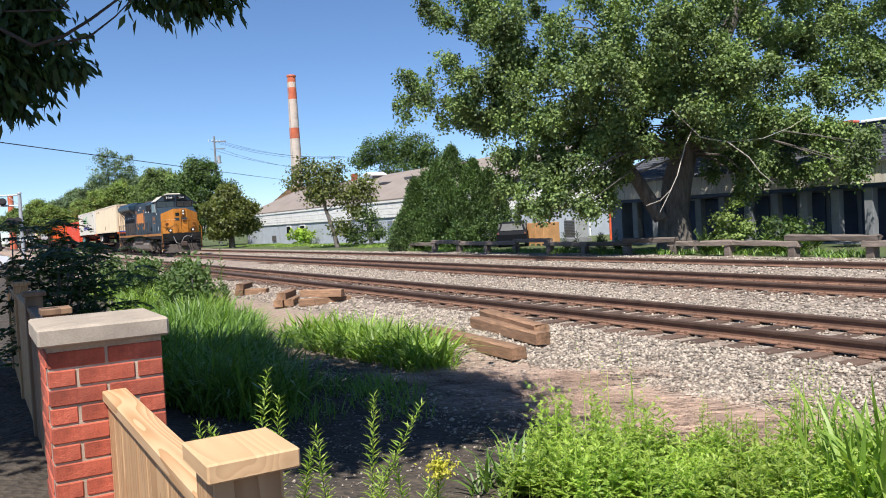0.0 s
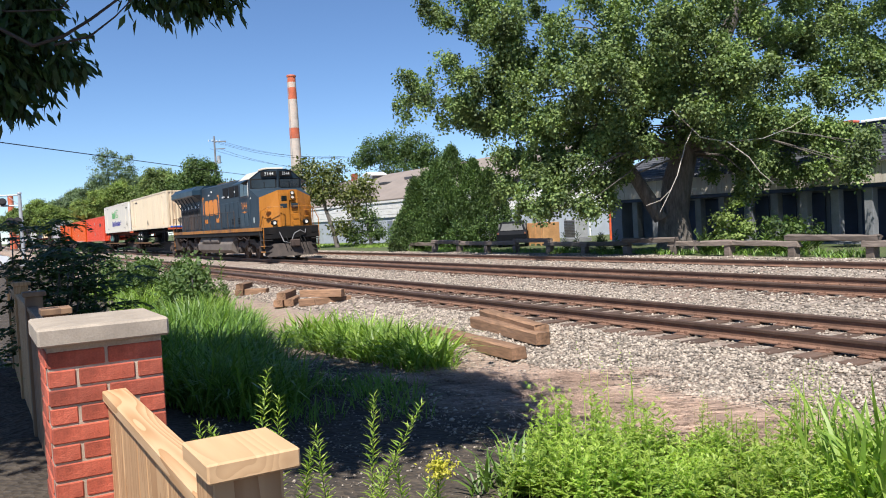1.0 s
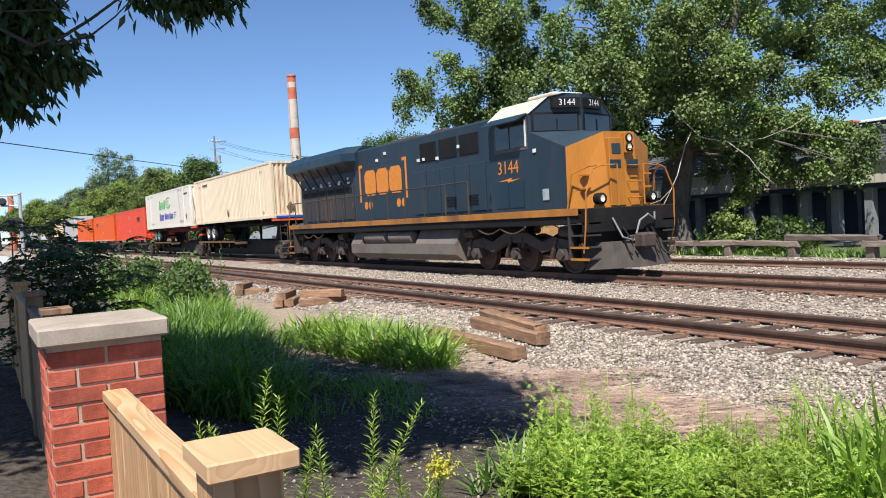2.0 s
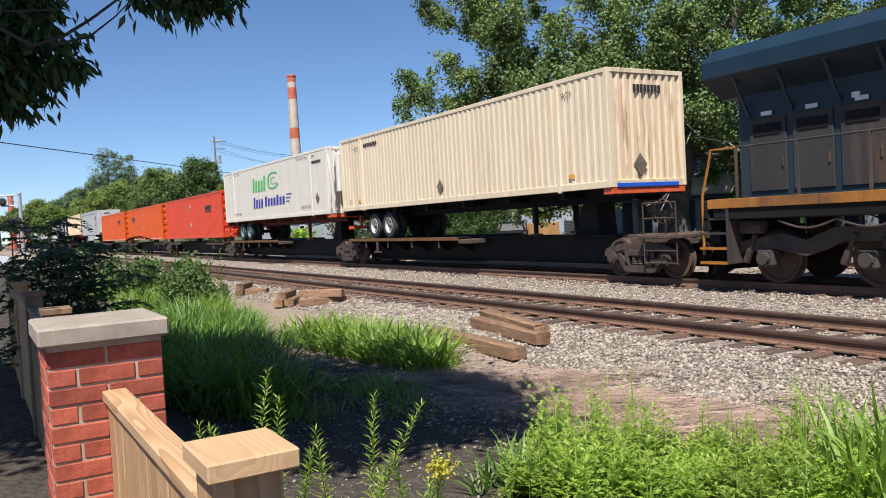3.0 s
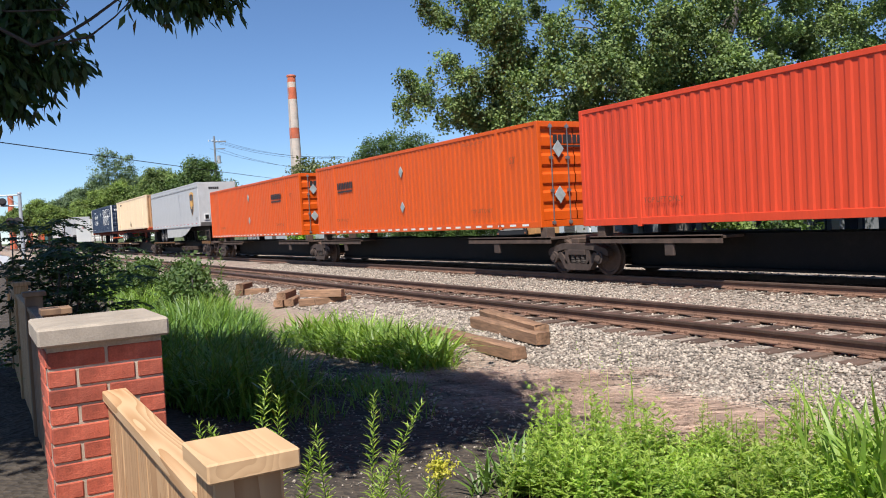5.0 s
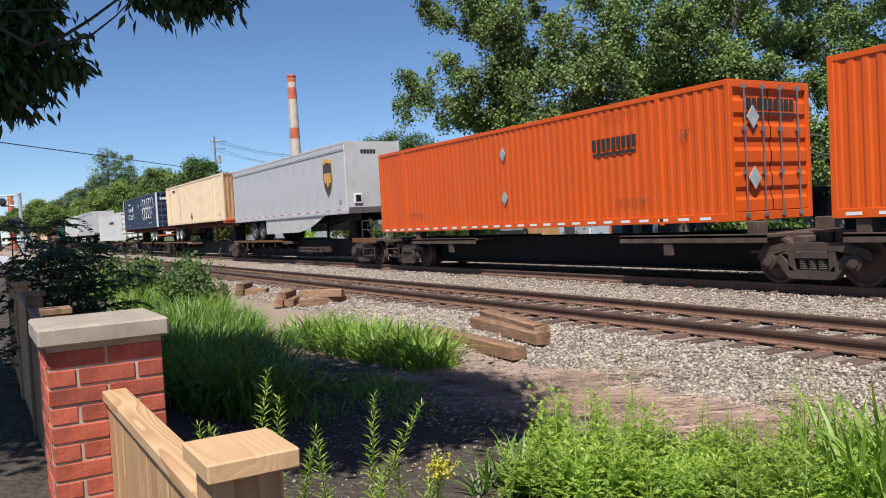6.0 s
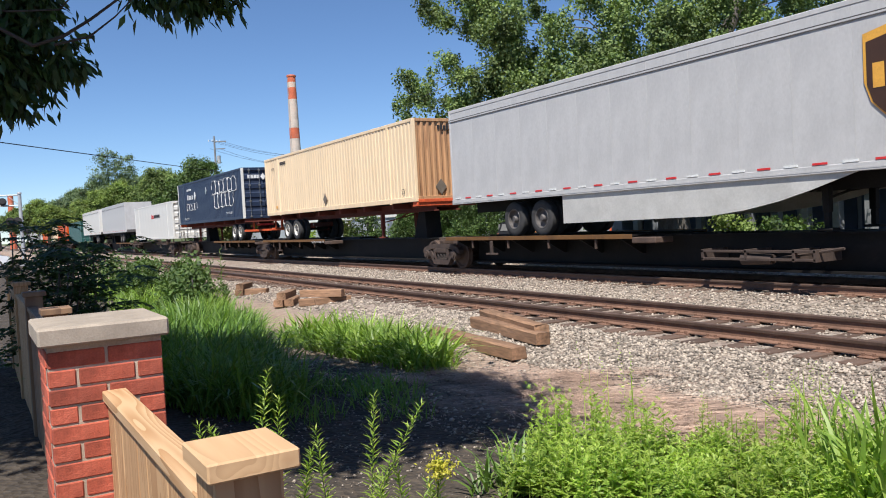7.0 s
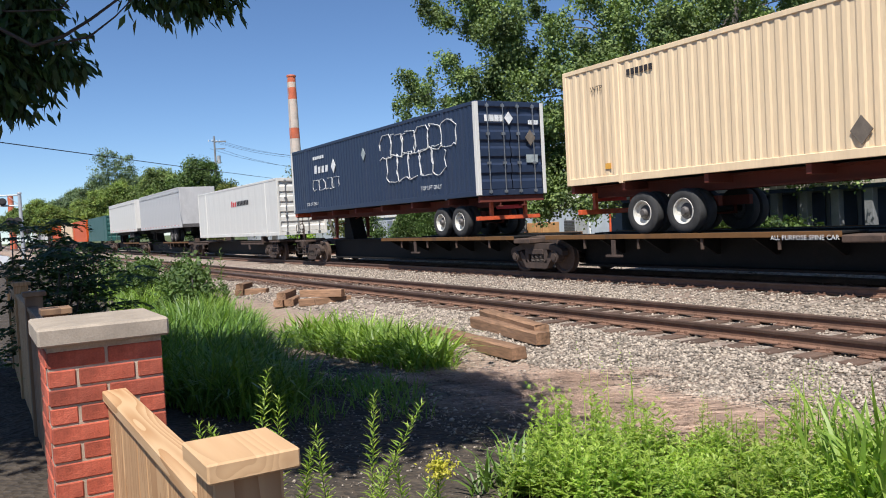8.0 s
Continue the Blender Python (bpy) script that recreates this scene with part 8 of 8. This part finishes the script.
    part("tank_saddle", Geo().prism([(-1.44, 0.85), (1.44, 0.85), (1.2, 1.3), (-1.2, 1.3)], "x", 2.0, 4.68), M["tank"], t)
    part("tank_saddle", Geo().prism([(-1.45, 0.85), (1.45, 0.85), (1.2, 1.3), (-1.2, 1.3)], "x", -3.4, -2.5), M["tank"], t)
    for k in range(2):
        for s in (-1, 1):
            x = -2.35 + k * 2.1
            part("air_reservoir", Geo().lathe([(0.0001, 0), (0.15, 0.02), (0.24, 0.1), (0.24, 1.8), (0.15, 1.88), (0.0001, 1.9)], (x, s * 1.18, 1.08), "x", 18), M["tank"], t, smooth=True)
    # trucks
    for e in (-7.1, 7.6):
        g = Geo()
        for s in (-1, 1):
            y0, y1 = sorted((s * 1.02, s * 1.2))
            g.prism([(-2.75, 0.62), (-2.75, 0.85), (-1.7, 1.02), (-1.2, 0.88), (-0.6, 1.12), (0.6, 1.12), (1.2, 0.88), (1.7, 1.02), (2.75, 0.85), (2.75, 0.62), (1.9, 0.72), (1.2, 0.58), (0.45, 0.86), (-0.45, 0.86), (-1.2, 0.58), (-1.9, 0.72)], "y", y0, y1)
        tr = part("truck_frame", g, M["truck_dust"], t, "dusty six-wheel truck frame", at=pose(e, 0, 0))
        for a in (-2.1, 0.0, 2.1):
            w = part("wheelset", Geo().tube((0, -0.8, 0), (0, 0.8, 0), 0.09, n=10), M["rust_steel"], t, at=pose(e + a, 0, 0.533))
            WHEELSETS.append((w, e + a))
            for s in (-1, 1):
                me = rail_wheel_mesh(0.533)
                part("wheel", me, None, w, at=pose(0, s * 0.75, 0) if s < 0 else pose(0, s * 0.75, 0, rz=180))
                part("journal_box", Geo().box(a - 0.19, a + 0.19, *sorted((s * 0.98, s * 1.24)), 0.36, 0.72, 0.04).tube((a, s * 1.2, 0.53), (a, s * 1.32, 0.53), 0.13, n=12), M["truck_dust"], tr)
                g = Geo()
                for k in range(6):
                    g.lathe([(0.07, 0.72 + k * 0.05), (0.09, 0.745 + k * 0.05), (0.07, 0.77 + k * 0.05)], (a + 0.32, s * 1.14, 0), "z", 8)
                part("spring", g, M["truck_frame"], tr)
                part("damper", Geo().tube((a - 0.45, s * 1.2, 0.45), (a - 0.2, s * 1.22, 1.0), 0.05, n=8).tube((a - 0.45, s * 1.2, 0.45), (a - 0.33, s * 1.21, 0.7), 0.075, n=8), M["truck_frame"], tr)
        for s in (-1, 1):
            for q in (-2.6, 2.1):
                part("brake_cylinder", Geo().tube((e + q, s * 1.2, 1.15), (e + q + 0.5, s * 1.2, 1.15), 0.14, n=12), M["truck_frame"], t)
            pts = [(e - 1.6 + i * 0.2, s * 1.45, 1.28 - 0.16 * math.sin(math.pi * ((i % 6) / 6))) for i in range(13)]
            part("safety_chain", Geo().path(pts, 0.022, 5), M["truck_frame"], t)
    for i, (x, z) in enumerate(((-1.6, 4.0), (-0.9, 4.2), (1.7, 3.7), (2.1, 3.7), (3.0, 3.65), (-4.4, 3.5), (-5.3, 3.4), (-6.4, 3.45), (-7.4, 3.4), (4.4, 3.9), (9.0, 3.3))):
        part("sticker", Geo().box(x, x + 0.14, -1.045 if x < 8 else -1.51, -1.0 if x < 8 else -1.5, z, z + 0.1), M["ink_white"], t, "small white notice")
    return t


WHEELSETS = []
loco = locomotive(-77.2)

# boxes and trailers, front to back
c = container(-98.68, 2.19, "beige", "weathered beige 53-foot container with folded steel sides on a chassis", doors="-x", end_mat="streaked_beige")
diamond(c, -0.04, 0.53, 0.24, -W2, M["placard_dark"])
diamond(c, -0.3, 0.55, 0.28, L2 - 0.01, M["placard_dark"], end=True)
bars("number_bars", M["ink"], c, -5.78, 2.42, 1.2, 0.13, 8, -W2)
side_text("WTP", 0.2, M["ink"], c, -6.5, 2.42, -W2 - 0.012)
bars("number_bars", M["ink"], c, -0.45, 2.35, 0.95, 0.17, 8, L2, end=True)
side_text("WTP", 0.2, M["ink"], c, 6.55, 2.45, -W2 - 0.012)
side_text("53'", 0.2, M["ink"], c, -7.2, 0.35, -W2 - 0.012)
part("data_plate", Geo().box(6.5, 6.75, -W2 - 0.004, -W2, 0.3, 0.42), M["shield_gold"], c, "small yellow data plate")
part("data_plate", Geo().box(-6.5, -6.3, -W2 - 0.004, -W2, 0.3, 0.42), M["shield_gold"], c, "small yellow data plate")
part("blue_strap", Geo().box(L2, L2 + 0.02, -1.1, 1.0, 0.0, 0.1, 0.004), M["strap_blue"], c, "bright blue strip on the end sill")
chassis(-98.68, 2.19, (-104.2, -102.95), "hub", "black_steel", rear=-1)

c = container(-116.35, 2.15, "cream", "white refrigerated container with green and blue lettering blocks", doors="-x", waves=False)
bars("green_lettering", M["ink_green"], c, -2.5, 1.5, 2.3, 0.75, 5, -W2, "green lettering block")
g = Geo()
for cx, cz, w, h, gp_ in ((0.9, 1.95, 1.7, 0.85, 1), (0.95, 1.93, 0.8, 0.36, 1)):
    hollow(g, cx, cz, w, h, -W2, gp_, 0.16)
part("green_emblem", g, M["ink_green"], c, "green emblem of curved strokes")
bars("blue_lettering", M["ink_blue"], c, -2.5, 0.62, 1.75, 0.6, 4, -W2, "blue lettering block")
bars("blue_lettering", M["ink_blue"], c, -0.55, 0.68, 3.2, 0.5, 7, -W2, "blue lettering block")
for k in range(3):
    part("speed_line", Geo().box(2.75, 3.55 - k * 0.18, -W2 - 0.003, -W2, 1.12 - k * 0.17, 1.16 - k * 0.17), M["ink_blue"], c)
side_text("TOP LIFT ONLY", 0.19, M["ink"], c, 5.4, 0.4, -W2 - 0.012)
side_text("STACK LIMIT 3 HIGH", 0.15, M["ink"], c, 5.1, 2.66, -W2 - 0.012)
side_text("TOP LIFT ONLY", 0.19, M["ink"], c, -5.4, 0.4, -W2 - 0.012)
side_text("STACK LIMIT 3 HIGH", 0.13, M["ink"], c, -5.4, 2.66, -W2 - 0.012)
side_text("WTP", 0.17, M["ink"], c, -6.6, 2.6, -W2 - 0.012)
side_text("WTP", 0.17, M["ink"], c, 6.5, 2.62, -W2 - 0.012)
bars("number_bars", M["ink"], c, 6.35, 2.3, 1.1, 0.12, 9, -W2)
diamond(c, 6.85, 0.75, 0.25, -W2, M["placard_dark"])
part("cooling_unit", Geo().box(L2 + 0.03, L2 + 0.42, -0.95, 0.95, 0.9, 2.6, 0.06), M["white"], c, "white cooling unit on the end wall")
part("unit_grille", Geo().box(L2 + 0.42, L2 + 0.44, -0.6, 0.6, 2.1, 2.5, 0.01), M["ink"], c, "black cooling unit grille")
for s in (-1, 1):
    part("end_frame", Geo().box(L2 + 0.36, L2 + 0.46, *sorted((s * 1.18, s * 1.29)), 0.0, 2.88, 0.01).tube((L2 + 0.1, s * 1.25, 0.3), (L2 + 0.4, s * 1.25, 1.6), 0.04, n=6).tube((L2 + 0.4, s * 1.25, 1.4), (L2 + 0.1, s * 1.25, 2.6), 0.04, n=6), M["white"], c)
part("fuel_pod", Geo().lathe([(0.0001, -0.7), (0.2, -0.68), (0.24, -0.6), (0.24, 0.6), (0.2, 0.68), (0.0001, 0.7)], (L2 + 0.25, 0, 0.25), "y", 16), M["chrome"], c, "silver fuel tank", smooth=True)
chassis(-116.35, 2.15, (-121.7, -120.4), "hub_teal", "rust_red", rear=-1)


def box_words(c, word_x, mat="ink", rows=True):
    bars("brand_bars", M[mat], c, word_x, 1.84, 1.55, 0.27, 9, -W2, "dark lettering bars")
    part("brand_underline", Geo().box(word_x + 0.02, word_x + 1.5, -W2 - 0.003, -W2, 1.70, 1.77), M[mat], c)
    side_text("TOP LIFT ONLY", 0.17, M["ink_brown"], c, 5.2, 0.55, -W2 - 0.03)
    side_text("TOP LIFT ONLY", 0.17, M["ink_brown"], c, -5.3, 0.55, -W2 - 0.03)
    side_text("STACK 2 HIGH ONLY", 0.13, M["ink_brown"], c, 4.9, 2.62, -W2 - 0.03)
    side_text("53'", 0.26, M["ink_brown"], c, 6.9, 1.92, -W2 - 0.03)
    for z in (0.88, 2.14):
        diamond(c, 0.05, z, 0.2, -W2, M["placard"])
        diamond(c, -0.62, z, 0.24, L2 + 0.02, M["placard"], end=True)
    bars("brand_bars", M[mat], c, -0.75, 2.3, 1.55, 0.24, 9, L2 - 0.02, "dark lettering bars", end=True)
    part("brand_underline", Geo().box(L2 - 0.025, L2 - 0.015, -0.75, 0.8, 2.2, 2.25), M[mat], c)


tape = Geo().box(-0.15, 0.15, -0.004, 0.0, -0.03, 0.03).mesh("reflector", M["ink_white"])


def reflectors(c):
    for i in range(26):
        part("reflector", tape, None, c, at=pose(-7.65 + i * 0.6, -W2, 0.08))


c = container(-133.45, 1.27, "red", "bright red-orange 53-foot container with folded steel sides", doors="+x")
box_words(c, 4.1)
c = container(-151.33, 1.27, "orange", "orange 53-foot container with pale reflective tape along its base", doors="+x")
box_words(c, -5.75)
reflectors(c)
c = container(-169.63, 1.27, "orange", "orange 53-foot container with dark lettering bars on its door end", doors="+x")
box_words(c, 3.9)
reflectors(c)
road_trailer(-188.93, 2.09, 16.15, "silver", "light grey closed semi-trailer with a brown and gold shield emblem", (-193.9, -192.6), skirt=True, shield=True)
c = container(-207.5, 2.31, "tan", "tan 53-foot container with a rust-streaked end wall on a chassis", doors="-x", end_mat="rusty_tan")
diamond(c, -0.1, 0.48, 0.26, -W2, M["placard_dark"])
diamond(c, -0.25, 0.5, 0.28, L2 - 0.01, M["placard_dark"], end=True)
bars("number_bars", M["ink"], c, -5.75, 2.44, 0.85, 0.14, 6, -W2)
bars("number_bars", M["ink"], c, -0.3, 2.5, 0.6, 0.16, 5, L2, end=True)
side_text("WTP", 0.2, M["ink"], c, -6.8, 2.3, -W2 - 0.012)
side_text("53'", 0.26, M["ink"], c, 7.2, 0.38, -W2 - 0.012)
part("data_plate", Geo().box(-6.6, -6.4, -W2 - 0.004, -W2, 0.33, 0.47), M["shield_gold"], c, "small yellow data plate")
part("end_strip", Geo().box(L2, L2 + 0.03, -1.2, 1.2, -0.03, 0.08, 0.006), M["orange_red"], c, "orange-red strip on the end sill")
chassis(-207.5, 2.31, (-213.1, -211.85), "hub", "rust_red", rear=-1)
c = container(-227.83, 2.29, "navy", "dark navy container with white drawn squiggles on its side", doors="+x", post_mat=None)
for s in (-1, 1):
    part("white_corner", Geo().box(L2 - 0.05, L2 + 0.006, *sorted((s * W2, s * (W2 - 0.12))), 0.02, 2.88, 0.006).box(L2 - 0.14, L2 + 0.004, *sorted((s * (W2 + 0.007), s * (W2 - 0.02))), 0.02, 2.88, 0.004), M["white"], c, "white painted corner post")
part("white_corner", Geo().box(-L2 - 0.004, -L2 + 0.14, -W2 - 0.007, -W2 + 0.02, 0.02, 2.88, 0.004), M["white"], c, "white painted corner post")
bars("brand_bars", M["ink_white"], c, -5.2, 1.68, 1.7, 0.36, 4, -W2, "white lettering bars")
bars("brand_bars", M["ink_white"], c, -0.95, 2.28, 0.75, 0.2, 4, L2 - 0.02, "white lettering bars", end=True)
bars("number_bars", M["ink_white"], c, 0.7, 2.2, 0.4, 0.14, 5, L2 - 0.02, end=True)
bars("number_bars", M["ink_white"], c, -5.3, 2.3, 1.3, 0.13, 6, -W2)
side_text("TOP LIFT ONLY", 0.2, M["ink_white"], c, 5.2, 0.43, -W2 - 0.012)
side_text("TOP LIFT ONLY", 0.2, M["ink_white"], c, -5.6, 0.35, -W2 - 0.012)
diamond(c, -3.0, 1.86, 0.3, -W2, M["ink_white"], label="white diamond emblem")
diamond(c, -0.05, 2.38, 0.2, L2 - 0.02, M["ink_white"], end=True, label="white diamond emblem")
diamond(c, 0.72, 1.78, 0.25, L2 + 0.02, M["placard_dark"], end=True)
diamond(c, 0.02, 2.05, 0.24, -W2, M["placard"])
part("notice", Geo().box(L2 + 0.005, L2 + 0.012, 0.55, 1.0, 1.0, 1.25), M["placard"], c)
# loops and strokes of spray paint
rng = random.Random(5)
for (gx, gz, w, h, k) in ((1.5, 1.7, 5.4, 0.8, 6), (2.0, 0.85, 4.2, 0.9, 5), (-5.4, 0.95, 2.9, 0.45, 4)):
    for i in range(k):
        cx, cz = gx + (i + 0.5) * w / k, gz + h / 2
        pts = []
        ph = rng.uniform(0, 6.28)
        for j in range(15):
            a = ph + j / 14 * rng.uniform(5.0, 6.2)
            rx, rz = w / k * 0.55 * rng.uniform(0.8, 1.1), h * 0.52 * rng.uniform(0.8, 1.12)
            pts.append((cx + max(-rx, min(rx, rx * 1.35 * math.cos(a))), -W2 - 0.004, cz + max(-rz, min(rz, rz * 1.35 * math.sin(a)))))
        part("spray_stroke", Geo().path(pts, 0.017 if k > 4 else 0.012, 4), M["ink_white"], c, "white spray paint stroke")
chassis(-227.83, 2.29, (-222.4, -221.2), "hub", "rust_red", rear=1)
c = container(-246.3, 1.28, "white", "white 53-foot container with red and dark lettering bars", doors="+x", waves=False)
bars("brand_bars", M["ink_red"], c, -0.2, 1.75, 1.1, 0.34, 3, -W2, "red lettering bars")
bars("brand_bars", M["ink"], c, 0.95, 1.78, 2.3, 0.26, 8, -W2, "dark lettering bars")
road_trailer(-267.9, 2.1, 16.15, "silver", "plain grey closed semi-trailer riding on a spine car", (-264.0, -262.7), front=-1)
road_trailer(-286.5, 2.1, 16.15, "white", "plain off-white closed semi-trailer riding on a spine car", (-282.6, -281.3), front=-1)
for x, m_, lab in ((-305.5, "green_box", "dark green 53-foot container far back on the train"), (-324, "orange", "orange 53-foot container far back on the train"), (-342, "tan", "tan 53-foot container far back on the train"),
                   (-360, "orange", "orange 53-foot container far back on the train"), (-379, "white", "white 53-foot container far back on the train"), (-397, "silver", "grey 53-foot container far back on the train"), (-415, "white", "white 53-foot container far back on the train")):
    container(x, 1.28, m_, lab, doors="+x", waves=False)

spine_car((-90.0, -107.1, -124.55, -142.1, -160.0, -176.2), "wwccc")
spine_car((-179.95, -198.3, -217.35, -234.5), "wwW", (-208.8, "ALL PURPOSE SPINE CAR"))
spine_car((-240.1, -257.3, -277.0, -296.0, -314.6), "cWWc")
spine_car((-318.6, -333.0, -351.0, -369.5, -388.0, -406.0, -424.0), "cccccc")


# ---------------------------------------------------------------- motion
def run(t):
    """Metres that the train has run at t seconds; it slows a little."""
    return 25.6 * t - 0.085 * t * t


def motions():
    times = [i * 0.5 for i in range(-2, 19)]
    for ob in TRAIN:
        p = ob.matrix_basis.translation.copy()
        walk(ob, [(t, pose(p.x + run(t), p.y, p.z)) for t in times])
    for ob, a in WHEELSETS:
        walk(ob, [(f / FPS, pose(a, 0, 0.533, ry=math.degrees(run(f / FPS) / 0.533))) for f in range(-1, 242)])


motions()
